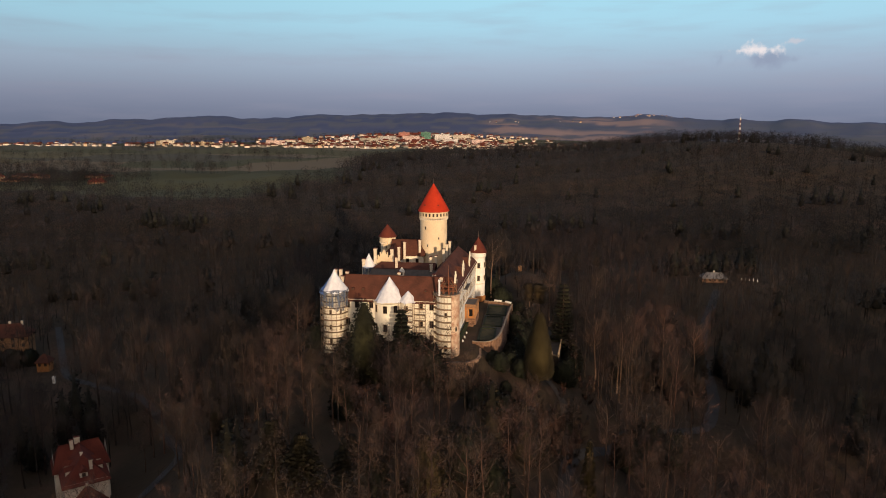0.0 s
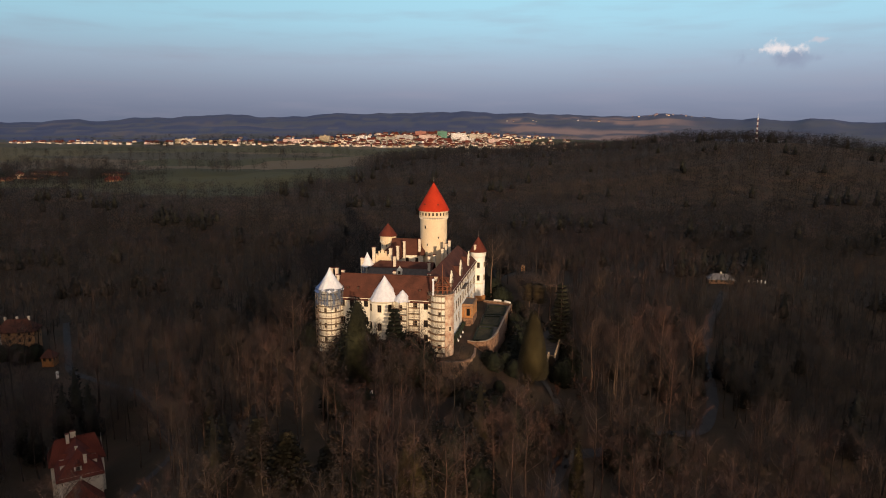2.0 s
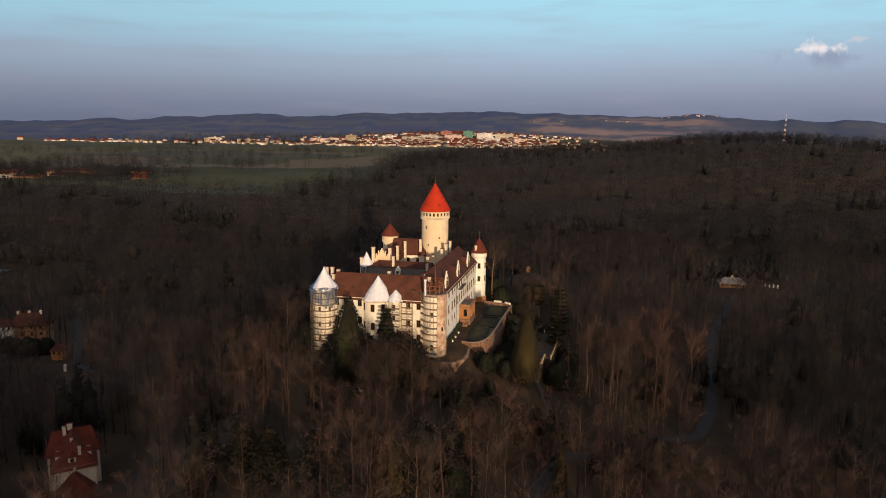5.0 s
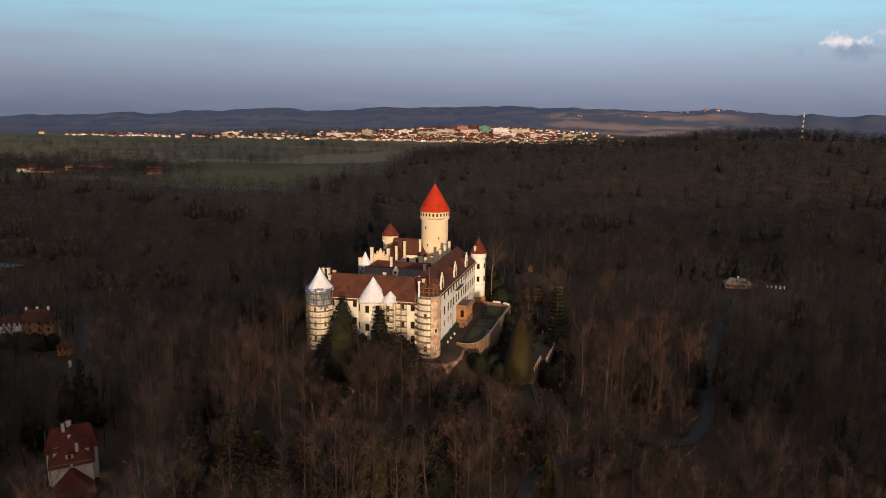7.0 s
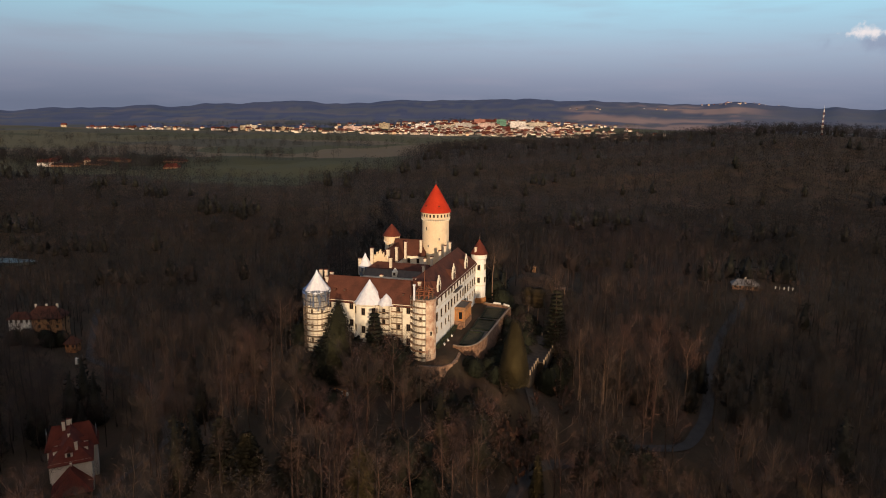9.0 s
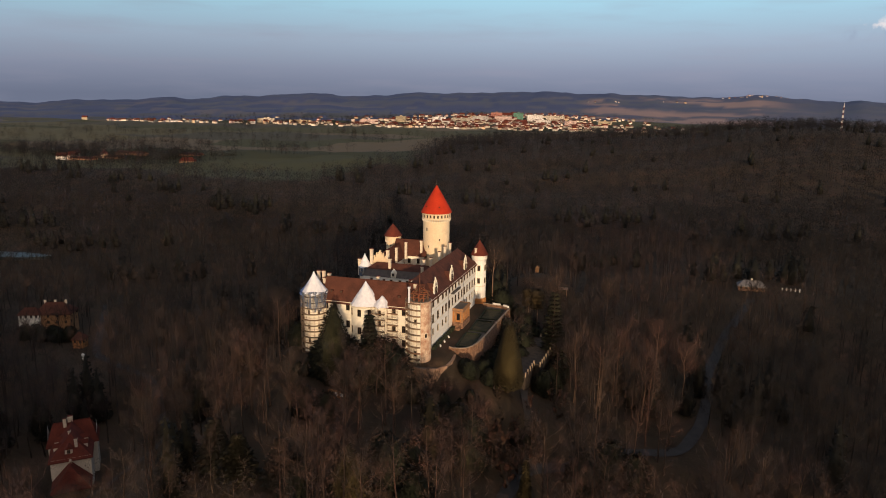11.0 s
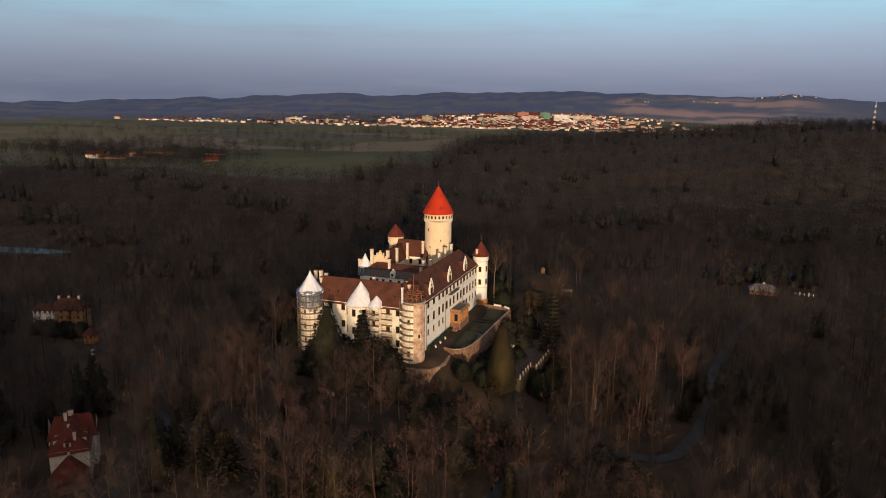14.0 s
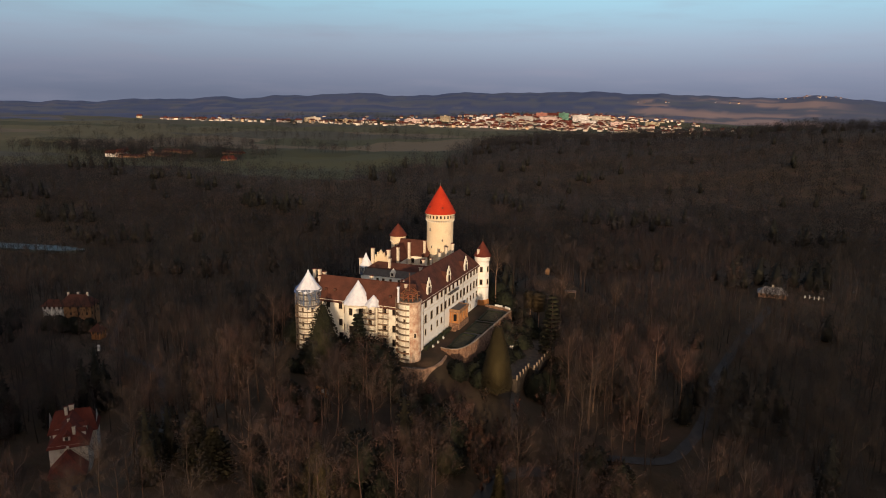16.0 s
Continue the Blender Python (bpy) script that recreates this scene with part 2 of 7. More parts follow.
# lighter copy of bark: low sun on the trunks is put into the colour
M["sunlit_bark"] = material("pale_sunlit_bark", (0.105, 0.066, 0.046), (0.17, 0.110, 0.078), 1.0, 0.95, 0.5, 6.0, sway=0.2)
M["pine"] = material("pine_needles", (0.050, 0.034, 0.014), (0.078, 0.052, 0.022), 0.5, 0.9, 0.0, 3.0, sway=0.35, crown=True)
M["blue"] = material("blue_plastic_sheet", (0.05, 0.09, 0.26), (0.10, 0.16, 0.36), 0.8, 0.45, 0.4, 3.0, sway=0.1, gloss=0.5)
# plain stone, darker than the rubble, for causeway, low walls and drive
M["mossy"] = material("mossy_stone", (0.038, 0.030, 0.024), (0.075, 0.058, 0.045), 0.6, 0.95, 0.8, 3.0, sway=0.35)
M["rust"] = material("dry_beech_leaves", (0.060, 0.030, 0.019), (0.092, 0.046, 0.029), 0.5, 0.9, 0.0, 3.0, tint="object", sway=0.3, crown=True)
M["umber"] = material("brown_loggia_stone", (0.24, 0.125, 0.060), (0.34, 0.19, 0.095), 1.0, 0.9, 0.3, 6.0, sway=0.2)
M["earth"] = material("bare_earth_bank", (0.22, 0.125, 0.080), (0.36, 0.23, 0.155), 0.5, 0.95, 0.9, 2.0, c3=(0.42, 0.30, 0.21), sway=0.35)
M["ivory"] = material("sandstone_posts", (0.27, 0.20, 0.14), (0.38, 0.29, 0.21), 1.5, 0.9, 0.3, 8.0, sway=0.15)
M["house_wall"] = material("village_plaster", (0.58, 0.52, 0.44), (0.70, 0.65, 0.56), 0.4, 0.9, 0.2, 3.0, sway=0.1)
M["metal"] = material("painted_metal", (0.35, 0.33, 0.30), (0.45, 0.43, 0.40), 1.0, 0.5, 0.1, 10.0, metal=0.4, sway=0.1)


def make_open_weave(m, lo, hi):
    """Lets part of the light through a net, in upright streaks."""
    n, l = m.node_tree.nodes, m.node_tree.links
    co, mp, t, r = n.new("ShaderNodeTexCoord"), n.new("ShaderNodeMapping"), n.new("ShaderNodeTexNoise"), n.new("ShaderNodeMapRange")
    mp.inputs["Scale"].default_value = (1.0, 1.0, 0.22)
    t.inputs["Scale"].default_value, t.inputs["Detail"].default_value = 1.3, 5
    for k, v in (("From Min", 0.38), ("From Max", 0.62), ("To Min", lo), ("To Max", hi)):
        r.inputs[k].default_value = v
    l.new(co.outputs["Object"], mp.inputs[0])
    l.new(mp.outputs[0], t.inputs["Vector"])
    l.new(t.outputs[0], r.inputs["Value"])
    l.new(r.outputs[0], n["Principled BSDF"].inputs["Alpha"])


make_open_weave(M["net"], 0.28, 0.94)


for kind, share in (("twig", 0.62), ("rust", 0.6), ("woods", 0.70), ("hazy_woods", 0.48)):
    M[kind].node_tree.nodes["Principled BSDF"].inputs["Alpha"].default_value = share      # a brush of twigs lets light through


def glass_material():
    m = bpy.data.materials.new("dark_window_glass")
    m.use_nodes = True
    b = m.node_tree.nodes["Principled BSDF"]
    b.inputs["Base Color"].default_value = (0.012, 0.011, 0.011, 1)
    b.inputs["Roughness"].default_value, b.inputs["IOR"].default_value = 0.15, 1.45
    b.inputs["Specular IOR Level"].default_value = 0.2
    return m


M["glass"] = glass_material()


def water_material():
    m = bpy.data.materials.new("still_pond_water")
    m.use_nodes = True
    n, l = m.node_tree.nodes, m.node_tree.links
    b = n["Principled BSDF"]
    b.inputs["Base Color"].default_value = (0.02, 0.03, 0.035, 1)
    b.inputs["Roughness"].default_value = 0.3
    w = n.new("ShaderNodeTexNoise")
    w.inputs["Scale"].default_value = 0.6
    p = n.new("ShaderNodeBump")
    p.inputs["Strength"].default_value = 0.15
    l.new(w.outputs[0], p.inputs["Height"])
    l.new(p.outputs[0], b.inputs["Normal"])
    return m


M["water"] = water_material()


def ground_material():
    """Leaf litter under the woods, tilled and green parcels in the fields, told apart by the sheet's field attribute;
    far land is painted hazy blue.
    """
    m = bpy.data.materials.new("ground_cover")
    m.use_nodes = True
    n, l = m.node_tree.nodes, m.node_tree.links
    b = n["Principled BSDF"]
    b.inputs["Roughness"].default_value = 0.95
    b.inputs["Specular IOR Level"].default_value = 0.1
    co = n.new("ShaderNodeTexCoord")

    def noise_ramp(scale, stops, detail=6):
        t, r = n.new("ShaderNodeTexNoise"), n.new("ShaderNodeValToRGB")
        t.inputs["Scale"].default_value, t.inputs["Detail"].default_value = scale, detail
        l.new(co.outputs["Object"], t.inputs["Vector"])
        l.new(t.outputs[0], r.inputs[0])
        r.color_ramp.elements[0].position, r.color_ramp.elements[0].color = stops[0][0], (*stops[0][1], 1)
        r.color_ramp.elements[1].position, r.color_ramp.elements[1].color = stops[1][0], (*stops[1][1], 1)
        for p, c in stops[2:]:
            e = r.color_ramp.elements.new(p)
            e.color = (*c, 1)
        return t, r

    t1, litter = noise_ramp(0.06, ((0.3, (0.036, 0.024, 0.018)), (0.7, (0.082, 0.050, 0.034)), (0.5, (0.050, 0.037, 0.024))))
    t2, meadow = noise_ramp(0.02, ((0.3, (0.052, 0.052, 0.026)), (0.7, (0.080, 0.074, 0.040))))
    vo = n.new("ShaderNodeTexVoronoi")
    vo.inputs["Scale"].default_value = 1.0
    mp = n.new("ShaderNodeMapping")
    mp.inputs["Scale"].default_value, mp.inputs["Rotation"].default_value = (1 / 420, 1 / 190, 0.0), (0, 0, 0.25)
    l.new(co.outputs["Object"], mp.inputs[0])
    l.new(mp.outputs[0], vo.inputs["Vector"])
    cells = n.new("ShaderNodeValToRGB")
    cells.color_ramp.interpolation = "CONSTANT"
    cells.color_ramp.elements[0].color = (0.076, 0.074, 0.040, 1)
    cells.color_ramp.elements[1].position, cells.color_ramp.elements[1].color = 0.80, (0.17, 0.125, 0.085, 1)
    for p, c in ((0.2, (0.098, 0.088, 0.048)), (0.4, (0.054, 0.054, 0.030)), (0.5, (0.085, 0.075, 0.060)), (0.65, (0.135, 0.112, 0.062))):
        e = cells.color_ramp.elements.new(p)
        e.color = (*c, 1)
    sp = n.new("ShaderNodeSeparateColor")
    l.new(vo.outputs["Color"], sp.inputs[0])
    l.new(sp.outputs[0], cells.inputs[0])
    mixf = n.new("ShaderNodeMix")
    mixf.data_type = "RGBA"
    mixf.inputs["Factor"].default_value = 0.3
    l.new(cells.outputs[0], mixf.inputs["A"])
    l.new(meadow.outputs[0], mixf.inputs["B"])
    at = n.new("ShaderNodeAttribute")
    at.attribute_name = "field"
    mix = n.new("ShaderNodeMix")
    mix.data_type = "RGBA"
    l.new(at.outputs["Fac"], mix.inputs["Factor"])
    l.new(litter.outputs[0], mix.inputs["A"])
    # distance haze, put into the colour of the far fields as blue-grey
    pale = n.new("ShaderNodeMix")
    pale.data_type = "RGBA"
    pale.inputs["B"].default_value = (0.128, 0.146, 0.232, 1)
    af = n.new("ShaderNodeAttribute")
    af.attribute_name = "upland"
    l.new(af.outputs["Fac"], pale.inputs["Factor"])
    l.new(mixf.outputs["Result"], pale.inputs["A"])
    clay = n.new("ShaderNodeMix")
    clay.data_type = "RGBA"
    clay.inputs["B"].default_value = (0.34, 0.235, 0.215, 1)
    ac = n.new("ShaderNodeAttribute")
    ac.attribute_name = "ploughed"
    l.new(ac.outputs["Fac"], clay.inputs["Factor"])
    l.new(pale.outputs["Result"], clay.inputs["A"])
    l.new(clay.outputs["Result"], mix.inputs["B"])
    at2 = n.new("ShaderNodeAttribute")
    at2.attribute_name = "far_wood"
    # far woods in haze blue, not their own brown
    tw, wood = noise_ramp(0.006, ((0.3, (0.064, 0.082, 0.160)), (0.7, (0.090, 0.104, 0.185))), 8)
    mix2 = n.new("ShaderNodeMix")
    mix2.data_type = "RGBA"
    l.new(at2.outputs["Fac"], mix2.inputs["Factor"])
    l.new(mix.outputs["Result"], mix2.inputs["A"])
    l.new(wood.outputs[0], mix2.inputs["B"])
    l.new(mix2.outputs["Result"], b.inputs["Base Color"])
    bp = n.new("ShaderNodeBump")
    bp.inputs["Strength"].default_value, bp.inputs["Distance"].default_value = 0.6, 0.4
    tf = n.new("ShaderNodeTexNoise")
    tf.inputs["Scale"].default_value, tf.inputs["Detail"].default_value = 0.5, 6
    l.new(co.outputs["Object"], tf.inputs["Vector"])
    l.new(tf.outputs[0], bp.inputs["Height"])
    l.new(bp.outputs[0], b.inputs["Normal"])
    return m


M["ground"] = ground_material()


# ---------------------------------------------------------------- mesh tools
class Build:
    """Points and faces of one mesh."""

    def __init__(self):
        self.v, self.f = [], []

    def add(self, points, faces):
        n = len(self.v)
        self.v += [tuple(p) for p in points]
        self.f += [tuple(i + n for i in f) for f in faces]
        return self

    def quad(self, a, b, c, d):
        return self.add((a, b, c, d), ((0, 1, 2, 3),))

    def box(self, x0, x1, y0, y1, z0, z1, at=None):
        p = [Vector((x, y, z)) for z in (z0, z1) for x, y in ((x0, y0), (x1, y0), (x1, y1), (x0, y1))]
        if at:
            p = [at(q) for q in p]
        return self.add(p, ((0, 3, 2, 1), (4, 5, 6, 7), (0, 1, 5, 4), (1, 2, 6, 5), (2, 3, 7, 6), (3, 0, 4, 7)))

    def rings(self, rows, n=24, cx=0.0, cy=0.0, a0=0.0, a1=360.0, cap=True):
        """Rows of (radius, z) turned about an upright axis; a part of a turn where a0, a1 say so."""
        whole = abs(a1 - a0) > 359
        k = n if whole else n + 1
        pts = [(cx + r * math.cos(radians(a0 + (a1 - a0) * i / n)), cy + r * math.sin(radians(a0 + (a1 - a0) * i / n)), z) for r, z in rows for i in range(k)]
        fs = [(j * k + i, j * k + (i + 1) % k, (j + 1) * k + (i + 1) % k, (j + 1) * k + i) for j in range(len(rows) - 1) for i in range(n)]
        if cap and whole:
            fs += [tuple(range(k))[::-1], tuple((len(rows) - 1) * k + i for i in range(k))]
        return self.add(pts, fs)

    def tube(self, p, q, r0, r1, n=5):
        p, q = Vector(p), Vector(q)
        d = (q - p).normalized()
        a = d.cross(Vector((0.31, 0.27, 1) if abs(d.z) < 0.9 else (1, 0.2, 0))).normalized()
        b = d.cross(a)
        ring = [a * math.cos(math.tau * i / n) + b * math.sin(math.tau * i / n) for i in range(n)]
        pts = [p + o * r0 for o in ring] + [q + o * r1 for o in ring]
        return self.add(pts, [(i, (i + 1) % n, n + (i + 1) % n, n + i) for i in range(n)] + [tuple(range(n))[::-1], tuple(range(n, 2 * n))])

    def mesh(self, name, mat, smooth=False):
        me = bpy.data.meshes.new(name)
        me.from_pydata(self.v, [], self.f)
        me.materials.append(mat)
        if smooth:
            me.polygons.foreach_set("use_smooth", [True] * len(me.polygons))
        me.update()
        return me


SKEW = {"now": Matrix.Identity(4)}          # the turn of a wing that stands askew to the castle


def part(name, b, mat, parent, label="", smooth=False):
    """One mesh under a thing or under a part."""
    ob = new(name, b.mesh(name, mat, smooth) if isinstance(b, Build) else b)
    ob.parent = parent
    if parent.parent is None:
        ob.matrix_local = SKEW["now"]
    if label:
        ob["label"] = label
    return ob


def thing(name, x, y, z, turn=0.0, label="", category="", group="", kind=""):
    ob = new(name)
    ob.matrix_world = pose(x, y, z, 0, 0, turn)
    return tagged(ob, label, category, group, kind)


def raw_mesh(name, verts, tris, mats, tint=None, index=None, normals=None):
    """A mesh from arrays of points and triangles."""
    me = bpy.data.meshes.new(name)
    me.vertices.add(len(verts))
    me.vertices.foreach_set("co", np.ascontiguousarray(verts, dtype=np.float32).ravel())
    me.loops.add(3 * len(tris))
    me.loops.foreach_set("vertex_index", np.ascontiguousarray(tris, dtype=np.int32).ravel())
    me.polygons.add(len(tris))
    me.polygons.foreach_set("loop_start", np.arange(0, 3 * len(tris), 3, dtype=np.int32))
    me.polygons.foreach_set("loop_total", np.full(len(tris), 3, dtype=np.int32))
    for m in mats:
        me.materials.append(m)
    if index is not None:
        me.polygons.foreach_set("material_index", np.ascontiguousarray(index, dtype=np.int32))
    if tint is not None:
        at = me.attributes.new("tree_tint", "FLOAT", "POINT")
        at.data.foreach_set("value", np.ascontiguousarray(tint, dtype=np.float32))
    if normals is not None:
        at = me.attributes.new("crown_normal", "FLOAT_VECTOR", "POINT")
        at.data.foreach_set("vector", np.ascontiguousarray(normals, dtype=np.float32).ravel())
    me.update(calc_edges=True)
    return me


# ---------------------------------------------------------------- the land
CX, CY, TURN = 1.0, 216.0, -7.3               # the castle's own axes: u along its front, v into its depth
CA, SA = math.cos(radians(TURN)), math.sin(radians(TURN))


def to_uv(x, y):
    return (x - CX) * CA + (y - CY) * SA, -(x - CX) * SA + (y - CY) * CA


def to_xy(u, v):
    return CX + u * CA - v * SA, CY + u * SA + v * CA


def step(a, b, x):
    t = np.clip((x - a) / (b - a), 0, 1)
    return t * t * (3 - 2 * t)


def waves(x, y, size, seed):
    """Smooth unevenness between about -1 and 1."""
    r = np.random.RandomState(seed)
    out = 0.0
    for k in range(5):
        a, p = r.uniform(0, 6.28, 2)
        s = size / (1 + 0.6 * k)
        out = out + np.sin((x * math.cos(a) + y * math.sin(a)) * 6.28 / s + p) / (1 + 0.4 * k)
    return out / 2.6


def height(x, y):
    """The lie of the land: a castle knoll in a wooded valley, a long wooded hill, a plain and far ranges, and an added
    ridge out of view.
    """
    x, y = np.asarray(x, float), np.asarray(y, float)
    r = np.hypot(x - 30, y)
    u, v = to_uv(x, y)
    du = np.maximum(u - 9, 0) * 0.85 + np.maximum(-46 - u, 0) * 1.0
    dv = np.maximum(-6 - v, 0) * 0.12 + np.maximum(v - 80, 0) * 0.45
    drop = np.hypot(du, dv)
    base = -27 + 19 * step(450, 850, r) + 2.0 * waves(x, y, 160, 3) * step(60, 200, r)
    near = -27 * (1 - np.exp(-drop / 26)) - 5.0 * step(-4.6, -8.2, v)
    near = near - 4.5 * np.exp(-((u - 6) / 8) ** 2 - ((v + 11) / 4.5) ** 2)
    near = near - 6 * np.exp(-((x + 102) / 38) ** 2 - ((y - 172) / 45) ** 2)
    near = near + 4.0 * np.exp(-((x - 32) / 12) ** 2 - ((y - 212) / 14) ** 2)
    near = near + 15.5 * np.exp(-((x - 41) / 24) ** 2 - ((y - 334) / 22) ** 2)
    w = step(300, 150, np.hypot(x - 0, y - 250))
    z = near * w + base * (1 - w)
    side = np.where(x < 455, 245.0, 245.0)
    hill = 52 * np.exp(-((x - 455) / side) ** 2 - ((y - 1120) / 400) ** 2) + 20 * np.exp(-((x - 60) / 215) ** 2 - ((y - 1150) / 300) ** 2)
    hill = hill + 14 * np.exp(-((x - 165) / 100) ** 2 - ((y - 392) / 85) ** 2) + 24 * np.exp(-((x + 60) / 420) ** 2) * step(2250, 2750, y) * step(3300, 2900, y)
    # unseen ridge behind the camera, added to keep low sun off the valley
    z = z + (104 + 30 * step(215, 80, x) + 5 * np.sin(x / 60.0)) * np.exp(-((y + 720) / 260) ** 2)
    z = z + hill + 5 * waves(x, y, 420, 5) * step(350, 700, r)
    az = np.degrees(np.arctan2(x, np.maximum(y, 1)))
    far = step(2700, 4650, r)
    ridge = 92 + 9 * np.sin(az * 0.30 + 0.6) + 6 * np.sin(az * 0.75 + 2.0) + 3 * np.sin(az * 1.7) + 1.5 * np.sin(az * 3.7 + 1) - 70 * step(-17, -43, az) - 14 * step(18, 35, az)
    ridge = ridge + 27 * np.exp(-((az + 29.7) / 1.4) ** 2) - 14 * np.exp(-((az + 16.5) / 2.2) ** 2) + 26 * step(-14.5, -10.5, az) * step(20.5, 15.5, az)
    ridge = ridge + 12 * np.exp(-((az + 4.8) / 1.5) ** 2) - 13 * np.exp(-((az - 7.9) / 1.8) ** 2) - 20 * np.exp(-((az - 24) / 1.2) ** 2)
    z = z + far * (ridge + 5 * waves(x, y, 1300, 7)) + 9 * waves(x, y, 1000, 11) * step(2600, 3300, r) * (1 - 0.8 * far)
    return z


def zat(x, y):
    return float(height(x, y))


def field_mask(x, y):
    """1 in open fields, 0 under the woods."""
    x, y = np.asarray(x, float), np.asarray(y, float)
    r = np.hypot(x - 30, y)
    jag = 45 * waves(x, y, 230, 21) + 14 * waves(x, y, 60, 22)
    side = -x / np.maximum(y, 1)
    rim = 800 + 170 * step(0.44, 0.60, side) + 110 * step(0.30, 0.20, side)
    left = step(0, 20, r + jag - rim) * step(-140, -160, x + 0.6 * jag)
    beyond = step(1430, 1460, y + jag)
    return np.maximum(left, beyond)


def build_ground():
    """One sheet out to the horizon, finer towards the view."""
    ang = np.concatenate([np.arange(-46, 40, 0.22), np.arange(40, 314, 4.0)])
    rad = np.concatenate([[0.4, 8.0], np.geomspace(25, 4840, 190)])
    a, r = np.meshgrid(np.radians(ang), rad)
    x, y = 30 + r * np.sin(a), r * np.cos(a)
    z = height(x, y)
    n, k = len(ang), len(rad)
    i, j = np.meshgrid(np.arange(n), np.arange(k - 1))
    i2 = (i + 1) % n
    p, q, s, t = j * n + i, j * n + i2, (j + 1) * n + i2, (j + 1) * n + i
    tris = np.concatenate([np.stack([p, t, s], -1).reshape(-1, 3), np.stack([p, s, q], -1).reshape(-1, 3)])
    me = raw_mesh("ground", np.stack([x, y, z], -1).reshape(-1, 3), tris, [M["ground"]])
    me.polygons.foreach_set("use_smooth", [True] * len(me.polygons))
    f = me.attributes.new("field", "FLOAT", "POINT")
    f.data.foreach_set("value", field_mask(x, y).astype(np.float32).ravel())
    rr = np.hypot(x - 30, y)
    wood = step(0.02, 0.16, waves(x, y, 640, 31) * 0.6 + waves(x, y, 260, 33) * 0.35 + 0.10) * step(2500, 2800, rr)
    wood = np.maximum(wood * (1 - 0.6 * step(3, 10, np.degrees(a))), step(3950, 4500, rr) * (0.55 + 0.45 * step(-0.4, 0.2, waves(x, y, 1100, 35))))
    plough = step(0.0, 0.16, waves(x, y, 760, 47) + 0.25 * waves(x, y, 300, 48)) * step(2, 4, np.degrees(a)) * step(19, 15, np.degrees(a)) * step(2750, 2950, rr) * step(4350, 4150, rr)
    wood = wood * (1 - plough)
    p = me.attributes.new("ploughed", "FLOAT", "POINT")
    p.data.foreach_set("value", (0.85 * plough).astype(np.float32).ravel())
    # shares of the haze-blue wood and field colours, growing with distance
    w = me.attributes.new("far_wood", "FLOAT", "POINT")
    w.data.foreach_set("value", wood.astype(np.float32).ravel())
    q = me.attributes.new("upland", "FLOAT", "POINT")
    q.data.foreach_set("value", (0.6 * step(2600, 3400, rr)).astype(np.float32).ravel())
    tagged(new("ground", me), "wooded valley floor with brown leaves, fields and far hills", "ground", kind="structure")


build_ground()

# ---------------------------------------------------------------- the castle
castle = thing("castle", CX, CY, 0, TURN, "cream hilltop castle with red roofs, round towers and scaffolding", "castle")


def flat(p0, p1):
    """A wall plane from p0 to p1 (u, v), outer side to the right of the way: (along, inwards, up) to a place."""
    d = Vector((p1[0] - p0[0], p1[1] - p0[1])).normalized()
    inn = Vector((-d.y, d.x))
    return lambda q: Vector((p0[0] + d.x * q[0] + inn.x * q[1], p0[1] + d.y * q[0] + inn.y * q[1], q[2]))


def round_wall(cx, cy, r):
    """A round wall: along is the arc in metres from the +u direction."""
    return lambda q: Vector((cx + (r - q[1]) * math.cos(q[0] / r), cy + (r - q[1]) * math.sin(q[0] / r), q[2]))


def panel(b, at, s0, s1, z0, z1, holes=(), depth=0.4, cut=0.0):
    """A wall face with openings (s, z, w, h about their middles) and their reveals."""
    xs, zs = {s0, s1}, {z0, z1}
    if cut:
        k = max(1, round((s1 - s0) / cut))
        xs |= {s0 + (s1 - s0) * i / k for i in range(k + 1)}
    for s, z, w, h in holes:
        xs |= {s - w / 2, s + w / 2}
        zs |= {z - h / 2, z + h / 2}
    xs, zs = sorted(xs), sorted(zs)
    for x0, x1 in zip(xs, xs[1:]):
        for y0, y1 in zip(zs, zs[1:]):
            mx, mz = (x0 + x1) / 2, (y0 + y1) / 2
            if not any(abs(mx - s) < w / 2 and abs(mz - z) < h / 2 for s, z, w, h in holes):
                b.quad(at((x0, 0, y0)), at((x1, 0, y0)), at((x1, 0, y1)), at((x0, 0, y1)))
    for s, z, w, h in holes:
        c = [(s - w / 2, z - h / 2), (s + w / 2, z - h / 2), (s + w / 2, z + h / 2), (s - w / 2, z + h / 2)]
        for (a0, b0), (a1, b1) in zip(c, c[1:] + c[:1]):
            b.quad(at((a0, 0, b0)), at((a0, depth, b0)), at((a1, depth, b1)), at((a1, 0, b1)))
    return b


WINDOW_MESHES = {}


